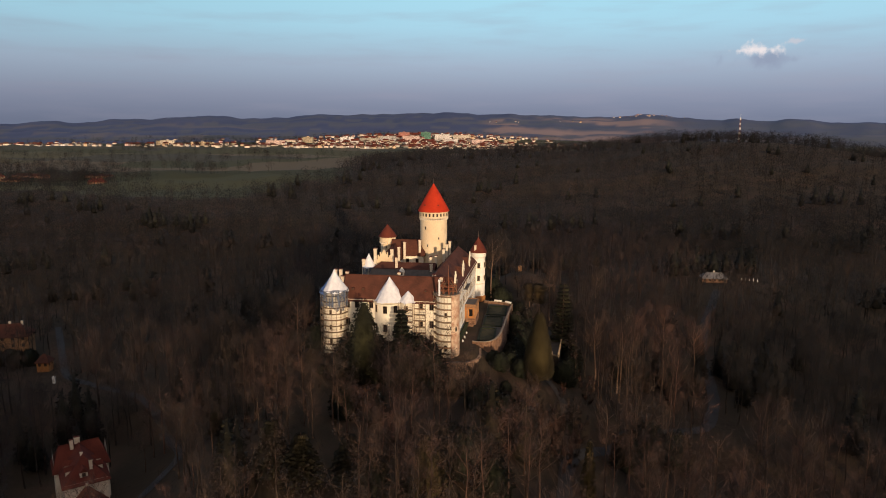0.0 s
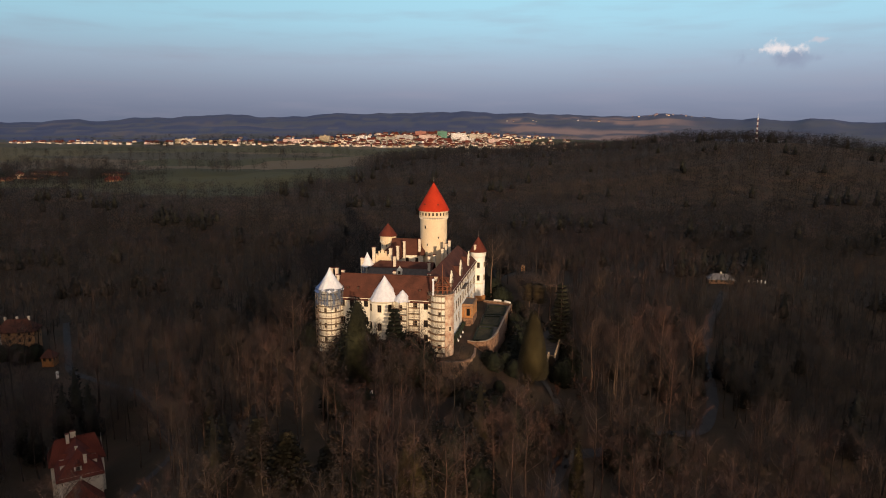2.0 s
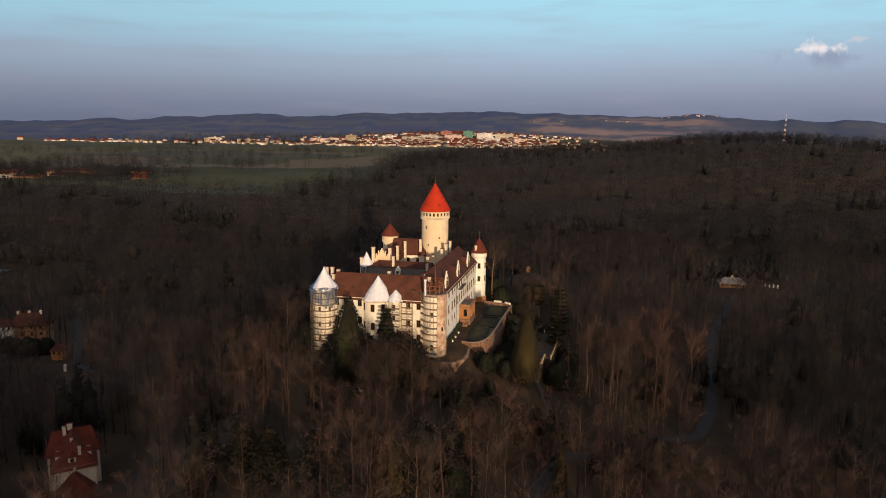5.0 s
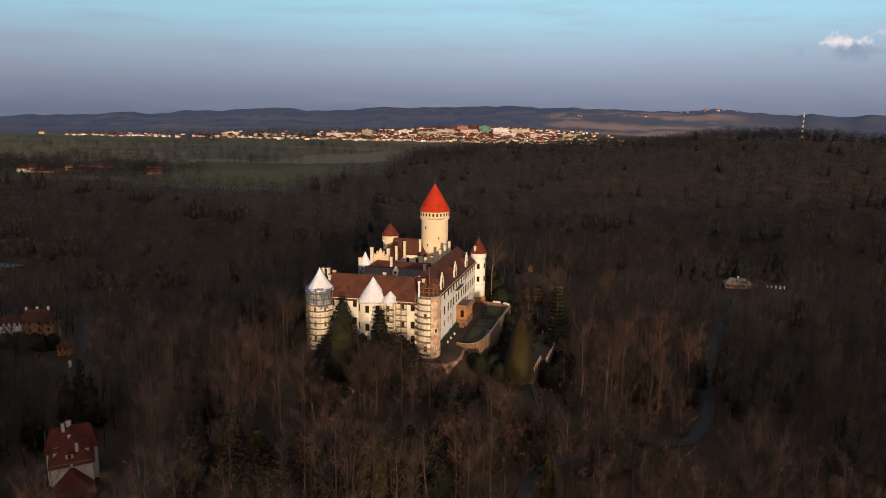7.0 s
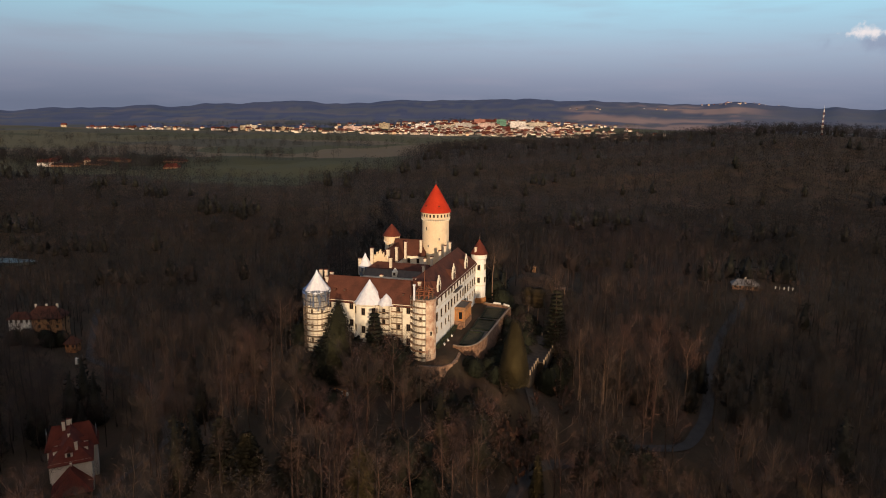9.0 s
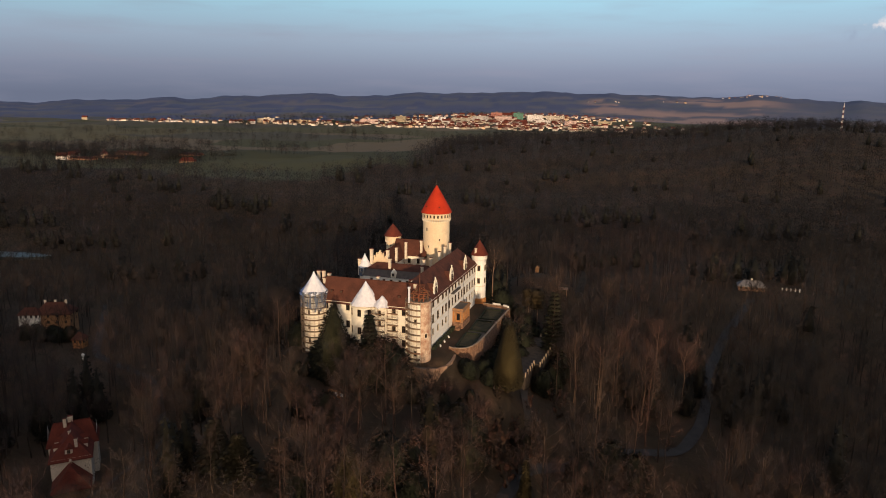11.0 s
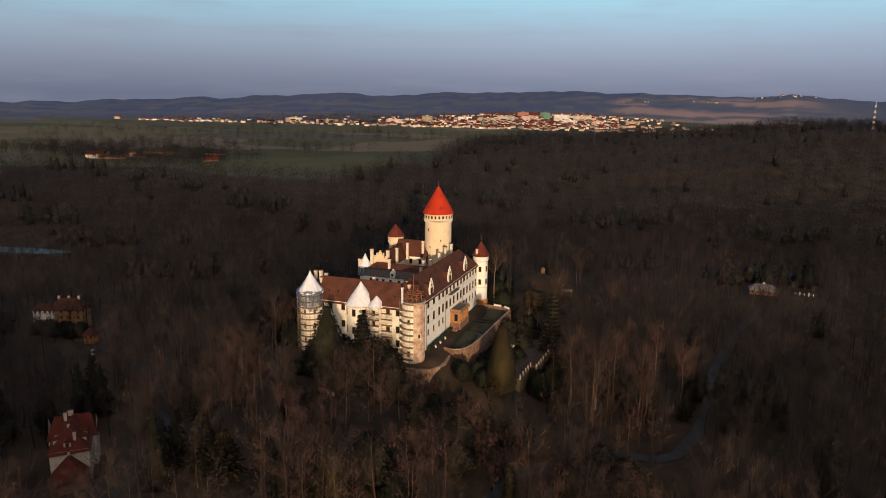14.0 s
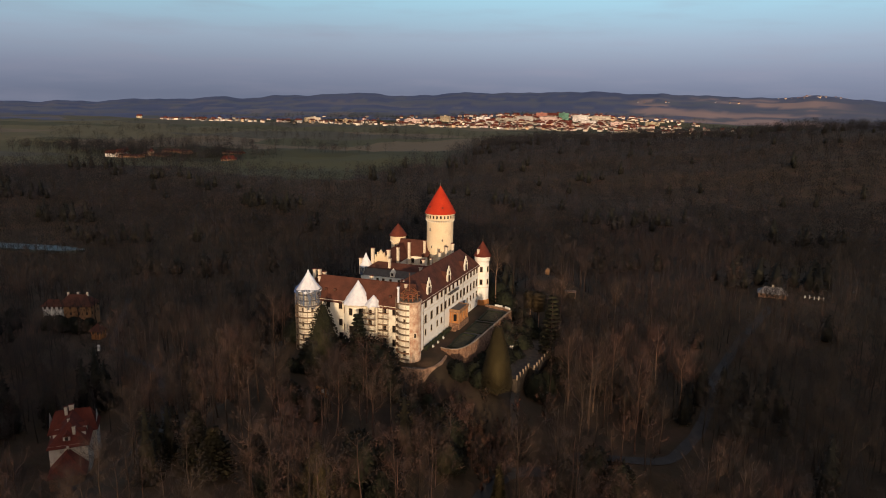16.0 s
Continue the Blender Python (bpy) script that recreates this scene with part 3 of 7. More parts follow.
def window(at, s, z, w, h, parent, surround=True, proud=0.0):
    """A casement set back in its opening: surround, frame with cross bars, pane."""
    key = (round(w, 2), round(h, 2), surround)
    if key not in WINDOW_MESHES:
        fr, pn, su = Build(), Build(), Build()
        t = 0.09
        for x0, x1, z0, z1 in ((-w / 2, -w / 2 + t, -h / 2, h / 2), (w / 2 - t, w / 2, -h / 2, h / 2), (-w / 2 + t, w / 2 - t, -h / 2, -h / 2 + t), (-w / 2 + t, w / 2 - t, h / 2 - t, h / 2), (-0.04, 0.04, -h / 2 + t, h / 2 - t)):
            fr.box(x0, x1, 0.03, 0.12, z0, z1)
        for sx in (-1, 1):
            x0, x1 = (-w / 2 + t, -0.04) if sx < 0 else (0.04, w / 2 - t)
            fr.box(x0, x1, 0.04, 0.11, h * 0.14, h * 0.14 + 0.07)
        pn.box(-w / 2 + t, w / 2 - t, 0.07, 0.13, -h / 2 + t, h / 2 - t)
        if surround:
            m = 0.14
            for x0, x1, z0, z1 in ((-w / 2 - m, -w / 2, -h / 2, h / 2), (w / 2, w / 2 + m, -h / 2, h / 2), (-w / 2 - m - 0.05, w / 2 + m + 0.05, h / 2, h / 2 + m)):
                su.box(x0, x1, -0.04, 0.05, z0, z1)
            su.box(-w / 2 - m - 0.1, w / 2 + m + 0.1, -0.16, 0.05, -h / 2 - 0.16, -h / 2)
        WINDOW_MESHES[key] = (fr.mesh("window", M["frame"]), pn.mesh("pane", M["glass"]), su.mesh("surround", M["surround"]) if surround else None)
    fr, pn, su = WINDOW_MESHES[key]
    o = at((s, -proud, z))
    ax = (at((s + 0.01, -proud, z)) - o).normalized()
    ay = (at((s, 0.01 - proud, z)) - o).normalized()
    m = Matrix(((ax.x, ay.x, 0, o.x), (ax.y, ay.y, 0, o.y), (0, 0, 1, o.z), (0, 0, 0, 1)))
    win = part("window", fr, None, parent)
    win.matrix_local = SKEW["now"] @ m if parent.parent is None else m
    part("pane", pn, None, win)
    if su:
        part("surround", su, None, win)
    return win


def wing_wall(name, at, s1, z0, z1, holes, mat, label="", cut=0.0, s0=0.0, surround=True):
    b = panel(Build(), at, s0, s1, z0, z1, holes, 0.42, cut)
    wall = part(name, b, M[mat], castle, label)
    for s, z, w, h in holes:
        window(at, s, z, w, h, castle, surround)
    return wall


def gable_roof(u0, u1, v0, v1, ze, zr, along="u", over=0.5, hip0=0.0, hip1=0.0, thick=0.22):
    """A saddle roof over a rectangle, its ridge along u or v, hipped by hip0, hip1 metres at its ends."""
    b = Build()
    if along == "u":
        w = lambda s, c, z: (s, c, z)
        s0, s1, c0, c1 = u0, u1, v0, v1
    else:
        w = lambda s, c, z: (c, s, z)
        s0, s1, c0, c1 = v0, v1, u0, u1
    cm = (c0 + c1) / 2
    k = (zr - ze) / ((c1 - c0) / 2)
    zo = ze - over * k
    e0, e1 = s0 - (over if hip0 else 0.15), s1 + (over if hip1 else 0.15)
    n = max(4, int((s1 - s0) / 2))
    for dz in (0, -thick):
        ring = [w(e0, c0 - over, zo + dz), w(e1, c0 - over, zo + dz), w(e1, c1 + over, zo + dz), w(e0, c1 + over, zo + dz), w(s0 + hip0, cm, zr + dz), w(s1 - hip1, cm, zr + dz)]
        b.add(ring, ((0, 1, 5, 4), (2, 3, 4, 5), (1, 2, 5), (3, 0, 4)))
    q = len(b.v) - 12
    for i, j in ((0, 1), (1, 2), (2, 3), (3, 0)):
        b.f.append((q + i, q + j, q + 6 + j, q + 6 + i))
    # ridge tiles
    b.tube(w(s0 + hip0, cm, zr + 0.05), w(s1 - hip1, cm, zr + 0.05), 0.16, 0.16, 6)
    return b


def chimney(u, v, top, foot, w=0.9, d=0.9, parent=None, name="chimney"):
    b = Build()
    b.box(u - w / 2, u + w / 2, v - d / 2, v + d / 2, foot, top - 0.55)
    b.box(u - w / 2 - 0.14, u + w / 2 + 0.14, v - d / 2 - 0.14, v + d / 2 + 0.14, top - 0.55, top - 0.32)
    b.box(u - w / 2 + 0.05, u + w / 2 - 0.05, v - d / 2 + 0.05, v + d / 2 - 0.05, top - 0.32, top - 0.1)
    ch = part(name, b, M["brick"], parent or castle)
    cap = Build().box(u - w / 2 - 0.12, u + w / 2 + 0.12, v - d / 2 - 0.12, v + d / 2 + 0.12, top - 0.1, top + 0.06)
    part("chimney_cap", cap, M["oxide"], ch)
    return ch


def cornice(pts, z0, z1, out, name="cornice", mat="trim"):
    """A moulded band along wall points (u, v), outer side to the right of the way."""
    for a, c in zip(pts, pts[1:]):
        at = flat(a, c)
        ln = math.dist(a, c)
        b = Build()
        b.box(0, ln, -out, 0.05, (z0 + z1) / 2, z1, at)
        b.box(0, ln, -out * 0.55, 0.05, z0, (z0 + z1) / 2, at)
        part(name, b, M[mat], castle)


# front wing, between the two scaffolded towers
FE, FR = 17.6, 24.4
rows_z = (15.6, 9.7, 4.9)
front = flat((-34.0, -0.4), (-3.0, -0.4))
holes = [(s, z, 1.35, 2.35) for z in rows_z for s in (1.5, 4.6, 9.3, 25.6, 29.1)]
wing_wall("front_wall", front, 31.0, -6, FE, holes, "cream")
wing_wall("court_wall", flat((-5.0, 8.4), (-34.0, 8.4)), 29.0, -1, FE, [(s, z, 1.1, 1.9) for z in (13.5, 8.5) for s in (3, 7, 11, 15, 19, 23, 27)], "white")
wing_wall("end_wall", flat((-34.0, 8.4), (-34.0, -0.4)), 8.8, -6, FE, [(4.4, 14.7, 1.1, 2.0)], "cream")
part("roof", gable_roof(-34.2, 1.0, -0.4, 8.4, FE, FR, "u", 0.55), M["roof"], castle, "brown tiled saddle roof")
cornice([(-34.0, -0.4), (-3.0, -0.4)], 16.75, 17.35, 0.28)

# the middle bay with its sheeted cone, and the small bay beside it
BU, BV, BR = -19.4, 1.5, 4.5
bay = round_wall(BU, BV, BR)
mid_holes = [(BR * radians(a), z, 1.3, 2.4) for z in (14.7, 8.6) for a in (-138, -92, -48)]
wing_wall("bay_wall", bay, BR * radians(10), -6, 16.9, mid_holes, "cream", "rounded stair bay of cream plaster", 0.8, BR * radians(-190))


def wrapped_cone(cu, cv, r, z0, z1, folds, seed, bell=1.08, crumple=0.03):
    """A cone sheeted in plastic: gathered folds, a slack skirt and a tied tip."""
    rng = random.Random(seed)
    n, rows = 44, 9
    ph = [rng.uniform(0, 6.28) for _ in range(4)]
    pts, fs = [], []
    for j in range(rows):
        t = j / (rows - 1)
        for i in range(n):
            a = math.tau * i / n
            f = 1 + 0.05 * math.sin(folds * a + ph[0] + 1.5 * t) * (1 - 0.6 * t) + 0.04 * math.sin(3 * a + ph[1] + 2 * t) + crumple * rng.uniform(-1, 1)
            rr = (r * (1 - t) ** bell * f) + 0.10
            z = z0 + (z1 - z0) * t + (0.18 * math.sin(5 * a + ph[2]) if j == 0 else 0)
            pts.append((cu + rr * math.cos(a), cv + rr * math.sin(a), z))
    fs += [(j * n + i, j * n + (i + 1) % n, (j + 1) * n + (i + 1) % n, (j + 1) * n + i) for j in range(rows - 1) for i in range(n)]
    b = Build().add(pts, fs)
    b.f.append(tuple(range((rows - 1) * n, rows * n)))
    return b


part("bay_eave", Build().rings([(4.55, 16.4), (5.0, 16.8), (5.05, 17.1), (4.4, 17.15)], 40, BU, BV), M["trim"], castle)
part("sheeted_roof", wrapped_cone(BU + 0.5, BV, 5.1, 17.1, 24.6, 17, 4), M["tarp"], castle, "cone roof sheeted in white plastic", True)
SU, SV, SR = -12.9, 0.4, 2.3
small_bay = round_wall(SU, SV, SR)
sb = panel(Build(), small_bay, SR * radians(-180), 0.0, -6, 17.0, [(SR * radians(-90), z, 1.1, 1.9) for z in (15.0, 11.4)], 0.3, 0.6)
part("small_bay_wall", sb, M["cream"], castle)
for z in (15.0, 11.4):
    window(small_bay, SR * radians(-90), z, 1.1, 1.9, castle)
part("sheeted_roof", wrapped_cone(SU + 0.2, SV, 3.0, 17.0, 20.4, 7, 8, 1.0, 0.13), M["tarp"], castle, "small cone roof sheeted in white plastic", True)


# the two front towers
def round_tower(cu, cv, r, z0, z1, holes, mat, label="", name="tower_wall", arcs=None):
    """A round tower wall, with its windows; arcs: (from, to, plaster) in degrees where the plaster changes."""
    at = round_wall(cu, cv, r)
    for a0, a1, m in arcs or ((-180, 180, mat),):
        hs = [(r * radians(a), z, w, h) for a, z, w, h in holes if a0 < a < a1]
        part(name, panel(Build(), at, r * radians(a0), r * radians(a1), z0, z1, hs, 0.4, 0.75), M[m], castle, label)
    for a, z, w, h in holes:
        window(at, r * radians(a), z, w, h, castle)


FLU, FLV, FLR = -36.9, -0.6, 3.55
round_tower(FLU, FLV, FLR, -7, 20.2, [(a, z, 0.8, 1.5) for z in (13.6, 8.6, 3.8) for a in (-135, -95, -40)], "cream", label="round corner tower of cream plaster")
part("sheeted_roof", wrapped_cone(FLU + 0.3, FLV - 0.3, 4.3, 20.1, 27.2, 13, 15, 1.22, 0.045), M["tarp"], castle, "tower cone sheeted in white plastic", True)
sheet = Build()
for j, (z, rr) in enumerate(((19.6, 4.9), (20.6, 4.55), (21.6, 3.55), (22.8, 2.65), (24.0, 1.75))):
    for i in range(13):
        a = radians(-195 + (80 - 10 * j) * i / 12)
        q = rr * (1 + 0.03 * math.sin(2.7 * i + j))
        sheet.v.append((FLU + 0.3 + q * math.cos(a), FLV - 0.3 + q * math.sin(a), z))
sheet.f += [(j * 13 + i, j * 13 + i + 1, j * 13 + i + 14, j * 13 + i + 13) for j in range(4) for i in range(12)]
part("roof_sheet", sheet, M["blue"], castle, "blue plastic sheet on the cone", True)
nb = Build()
rng = random.Random(7)
n = 40
pts, fs = [], []
for j, (z, rr) in enumerate(((20.9, 4.75), (19.6, 4.62), (18.0, 4.55), (16.4, 4.62), (14.9, 4.6))):
    for i in range(n):
        a = math.tau * i / n
        sag = 0.9 * math.sin(3 * a + 1.0) + 0.5 * rng.uniform(-1, 1) if j == 4 else 0.0
        q = rr * (1 + 0.02 * rng.uniform(-1, 1))
        pts.append((FLU + q * math.cos(a), FLV + q * math.sin(a), z + sag + (0.25 * math.sin(4 * a) if j == 0 else 0)))
nb.add(pts, [(j * n + i, j * n + (i + 1) % n, (j + 1) * n + (i + 1) % n, (j + 1) * n + i) for j in range(4) for i in range(n)])

RU, RV, RR = 0.4, 0.3, 3.75
round_tower(RU, RV, RR, -5, 20.0, [(-95, 13.8, 0.8, 1.6), (-95, 3.0, 1.0, 1.8), (-40, 9.0, 0.8, 1.4)], "raw", label="round corner tower, plaster stripped for repair", arcs=((-180, -68, "cream"), (-68, 70, "raw"), (70, 180, "cream")))
part("tower_coping", Build().rings([(3.7, 19.6), (3.95, 19.9), (3.98, 20.2), (3.5, 20.25)], 36, RU, RV), M["raw"], castle)
part("tower_deck", Build().rings([(3.62, 19.9), (3.62, 20.34)], 30, RU, RV), M["wood"], castle)
# open roof timbers with the king post
trng0 = random.Random(5)
for k in range(9):
    a = math.tau * k / 9 + trng0.uniform(-0.15, 0.15)
    o = (RU + 2.7 * math.cos(a), RV + 2.7 * math.sin(a))
    part("post", Build().box(o[0] - 0.13, o[0] + 0.13, o[1] - 0.13, o[1] + 0.13, 20.2, 22.8 + trng0.uniform(-0.3, 0.2)), M["beam"], castle)
    part("rafter", Build().tube((RU + 2.7 * math.cos(a), RV + 2.7 * math.sin(a), 22.7), (RU + 1.1 * math.cos(a), RV + 1.1 * math.sin(a), 23.9 + 0.4 * (k % 2)), 0.12, 0.10, 4), M["beam"], castle)
    c = math.tau * (k + 1) / 9
    part("brace", Build().tube((RU + 2.7 * math.cos(a), RV + 2.7 * math.sin(a), 20.4), (RU + 2.7 * math.cos(c), RV + 2.7 * math.sin(c), 22.4), 0.09, 0.09, 4), M["beam"], castle)
for z, n0 in ((21.4, 0.3), (22.7, 0.35)):
    for k in range(3):
        x = RV - 2.2 + 2.2 * k + n0 * 0.6
        part("tie_beam", Build().box(RU - 2.9 + n0, RU + 2.9 - n0, x - 0.13, x + 0.13, z - 0.13, z + 0.13), M["beam"], castle)
    part("tie_beam", Build().box(RU - 0.13 + n0, RU + 0.13 + n0, RV - 2.8, RV + 2.8, z + 0.14, z + 0.4), M["beam"], castle)
part("king_post", Build().tube((RU, RV, 20.2), (RU, RV - 0.3, 29.4), 0.17, 0.09, 5), M["beam"], castle, "tall timber king post")

# long right wing above the terrace
SKEW["now"] = Matrix.Translation((3.7, 67.0, 0)) @ Matrix.Rotation(radians(-2.2), 4, "Z") @ Matrix.Translation((-3.7, -67.0, 0))
GU, GE, GR = 3.7, 17.7, 24.4
right = flat((GU, 2.0), (GU, 67.0))
bays = [9.5, 14.8, 20.1, 24.0, 28.0, 31.8, 35.6, 40.0, 43.9, 47.6, 51.3, 55.1, 58.9, 62.3]
g_holes = [(s, z, 2.0, h) for z, h in ((15.7, 2.4), (10.4, 3.0)) for s in bays] + [(s, 5.7, 1.4, 2.2) for s in bays[:4] + bays[8:]] + [(s, 2.4, 0.9, 1.3) for s in bays[9::2]]
wing_wall("terrace_wall_face", right, 65.0, -2, GE, g_holes, "white", "long white palace wall above the terrace")
wing_wall("inner_court_wall", flat((-9.3, 67.0), (-9.3, 8.4)), 58.6, -1, GE, [(3 + 4.2 * k, z, 1.1, 1.9) for z in (15.0, 10.2) for k in range(13)], "white")
wing_wall("north_end_wall", flat((GU, 67.0), (-9.3, 67.0)), 12.6, -2, GE, [(4, 15, 1.1, 1.9), (8, 15, 1.1, 1.9)], "white")
part("roof", gable_roof(-9.3, GU, 2.0, 67.0, GE, GR, "v", 0.55, 3.0, 5.5), M["roof"], castle, "long brown tiled hipped roof")
cornice([(GU, 2.5), (GU, 66.5)], 17.0, 17.5, 0.3)
cornice([(GU, 4.5), (GU, 66.5)], 13.3, 13.55, 0.12, "string_course")
cornice([(GU, 4.5), (GU, 66.5)], 8.6, 8.85, 0.12, "string_course")
part("balcony", Build().box(GU, GU + 1.2, 31.6, 40.6, 13.75, 14.0).box(GU + 1.05, GU + 1.2, 31.6, 40.6, 14.0, 14.6), M["slate"], castle)
for v in (9.6, 28.5, 48.0):
    part("downpipe", Build().tube((GU + 0.12, v, -0.5), (GU + 0.12, v, 17.6), 0.08, 0.08, 6), M["slate"], castle)


def stepped_dormer(v):
    """A gabled wall dormer with stepped pinnacles, its small roof running back into the slope."""
    b = Build()
    u1, w = GU - 0.55, 3.5
    steps = ((1.75, 17.6, 20.3), (1.3, 20.3, 21.3), (0.86, 21.3, 22.3), (0.42, 22.3, 23.1))
    for h, z0, z1 in steps:
        b.box(u1 - 0.4, u1, v - h, v + h, z0, z1)
    d = part("dormer", b, M["cream"], castle, "stepped white gable dormer")
    for h, z0, z1 in steps[:3]:
        for sy in (-1, 1):
            part("pinnacle", Build().box(u1 - 0.46, u1 + 0.06, v + sy * (h - 0.12) - 0.2, v + sy * (h - 0.12) + 0.2, z1 - 0.5, z1 + 0.6), M["cream"], d)
    part("pinnacle", Build().box(u1 - 0.4, u1, v - 0.2, v + 0.2, 23.1, 24.0), M["cream"], d)
    r = Build()
    h = w / 2 - 0.1
    r.add([(u1 - 0.3, v - h, 19.9), (u1 - 0.3, v + h, 19.9), (u1 - 0.3, v, 21.7), (-1.6, v - h, 19.9), (-1.6, v + h, 19.9), (-1.6, v, 21.7)], ((0, 2, 5, 3), (2, 1, 4, 5), (0, 1, 2)))
    part("dormer_roof", r, M["roof"], d)
    part("dormer_cheek", Build().box(-1.0, u1 - 0.52, v - h + 0.1, v + h - 0.1, 18.0, 19.95), M["roof"], d)
    window(flat((u1, v - 1), (u1, v + 1)), 1.0, 19.5, 1.7, 2.3, castle, False, 0.14)
    window(flat((u1, v - 1), (u1, v + 1)), 1.0, 21.5, 0.9, 0.9, castle, False, 0.14)


for v in (15.9, 34.6, 52.8):
    stepped_dormer(v)

SKEW["now"] = Matrix.Identity(4)

# north-east turret
TU, TV, TR = 4.4, 69.2, 2.9
round_tower(TU, TV, TR, -2, 19.4, [(a, z, 1.1, 2.2) for z in (15.6, 10.2) for a in (-80, -20)], "white", label="slim white corner turret")
part("turret_foot", Build().rings([(3.3, -2), (3.25, 2.2), (2.92, 2.6)], 32, TU, TV, cap=False), M["ochre"], castle)
part("string_course", Build().rings([(2.9, 7.6), (3.05, 7.7), (3.05, 7.95), (2.9, 8.0)], 32, TU, TV, cap=False), M["trim"], castle)
part("turret_corbel", Build().rings([(2.9, 18.6), (3.25, 19.3), (3.3, 20.9), (3.1, 20.95)], 32, TU, TV), M["white"], castle)
part("turret_roof", Build().rings([(3.75, 20.9), (3.5, 21.3), (1.9, 24.2), (0.12, 26.9), (0.05, 27.1)], 32, TU, TV), M["oxide"], castle, "oxide red cone roof", True)
part("finial", Build().tube((TU, TV, 26.9), (TU, TV, 29.6), 0.07, 0.03, 5).rings([(0.05, 27.4), (0.22, 27.6), (0.05, 27.8)], 8, TU, TV), M["slate"], castle)
chimney(TU - 1.0, TV - 2.5, 24.2, 21.3, 0.85, 0.85)

# great round tower
KU, KV, KR = -14.2, 68.4, 5.55
round_tower(KU, KV, KR, -1, 34.6, [(-118, 31.2, 0.7, 1.3), (-108, 24.0, 0.5, 0.9), (-60, 27.0, 0.5, 0.9)], "tower", label="great round keep of cream plaster")
gallery = round_wall(KU, KV, 6.0)
g = [(6.0 * radians(15 * k + 7.5), 36.6, 0.75, 1.25) for k in range(24)]
part("gallery_wall", panel(Build(), gallery, 0, math.tau * 6.0, 35.3, 38.0, g, 0.35, 0.7), M["tower"], castle)
for q in g:
    window(gallery, *q, castle, False)
part("gallery_soffit", Build().rings([(5.5, 35.25), (6.0, 35.3)], 48, KU, KV, cap=False), M["trim"], castle)
cb = Build().box(-0.5, 0.06, -0.24, 0.24, -0.15, 0.42).box(-0.5, -0.16, -0.2, 0.2, -0.6, -0.15).mesh("corbel", M["trim"])
for k in range(36):
    a = math.tau * k / 36
    c = part("corbel", cb, None, castle)
    c.matrix_local = Matrix.Translation((KU + 6.0 * math.cos(a), KV + 6.0 * math.sin(a), 34.9)) @ Matrix.Rotation(a, 4, "Z")
part("keep_roof", Build().rings([(6.5, 37.75), (6.45, 38.0), (5.6, 39.6), (3.0, 44.3), (0.15, 49.0), (0.05, 49.1)], 48, KU, KV), M["red"], castle, "bright red tiled cone roof", True)
part("finial", Build().tube((KU, KV, 48.9), (KU, KV, 51.4), 0.08, 0.03, 5).rings([(0.05, 49.5), (0.25, 49.75), (0.05, 50.0)], 8, KU, KV), M["slate"], castle)
for a in (-125, -60, 30, 150):
    part("roof_hatch", Build().box(-0.3, 0.3, -0.3, 0.3, 0, 0.5, lambda p, a=a: Vector((KU + 5.1 * math.cos(radians(a)), KV + 5.1 * math.sin(radians(a)), 40.3)) + p), M["oxide"], castle)

# small round tower at the back
QU, QV, QR = -34.0, 70.0, 2.95
round_tower(QU, QV, QR, -2, 24.6, [(a, 22.3, 0.5, 0.8) for a in (-130, -90, -50)], "tower", label="small round tower behind")
part("gallery_wall", Build().rings([(2.9, 24.28), (3.42, 24.3), (3.45, 26.4), (3.2, 26.5)], 36, QU, QV), M["tower"], castle)
cb2 = Build().box(-0.5, 0.05, -0.22, 0.22, -0.1, 0.4).box(-0.5, -0.2, -0.18, 0.18, -0.5, -0.1).mesh("corbel", M["trim"])
for k in range(20):
    a = math.tau * k / 20
    c = part("corbel", cb2, None, castle)
    c.matrix_local = Matrix.Translation((QU + 3.42 * math.cos(a), QV + 3.42 * math.sin(a), 23.9)) @ Matrix.Rotation(a, 4, "Z")
part("small_tower_roof", Build().rings([(3.9, 26.25), (3.85, 26.5), (2.0, 29.2), (0.1, 31.4), (0.05, 31.5)], 36, QU, QV), M["oxide"], castle, "brown-red cone roof", True)

# courtyard wing with its dormer, and the back wings
MU0, MU1, MV0, MV1 = -34.0, -9.3, 36.0, 47.0
wing_wall("court_wing_wall", flat((MU0, MV0), (MU1, MV0)), MU1 - MU0, -1, 17.0, [(s, 15.2, 1.0, 1.7) for s in (3.4, 6.0, 8.5, 11.5, 15, 18, 21.5)] + [(s, 9.5, 1.0, 1.7) for s in (2.5, 5.3, 8.1, 10.9, 13.7, 17.5, 21)], "white")
wing_wall("court_wing_end", flat((MU0, MV1), (MU0, MV0)), 11.0, -3, 17.0, [(5.5, 14.5, 1.0, 1.7)], "cream")
b = Build()
lo, hi = 16.9, 19.4
b.add([(MU0 - 0.3, MV0 - 0.4, lo), (MU1, MV0 - 0.4, lo), (MU1, MV0 + 1.5, hi), (MU0 + 0.8, MV0 + 1.5, hi)], ((0, 1, 2, 3),))
part("steep_roof", b, M["slate"], castle, "dark steep lower roof slope")
b = Build().add([(MU0 + 0.8, MV0 + 1.4, hi + 0.02), (MU1, MV0 + 1.4, hi + 0.02), (MU1, 41.6, 21.3), (MU0 + 3.5, 41.6, 21.3), (MU1, MV1 + 0.4, 17.0), (MU0 - 0.2, MV1 + 0.4, 17.0)], ((0, 1, 2, 3), (3, 2, 4, 5), (0, 3, 5)))
part("roof", b, M["roof"], castle, "brown upper roof of the courtyard wing")
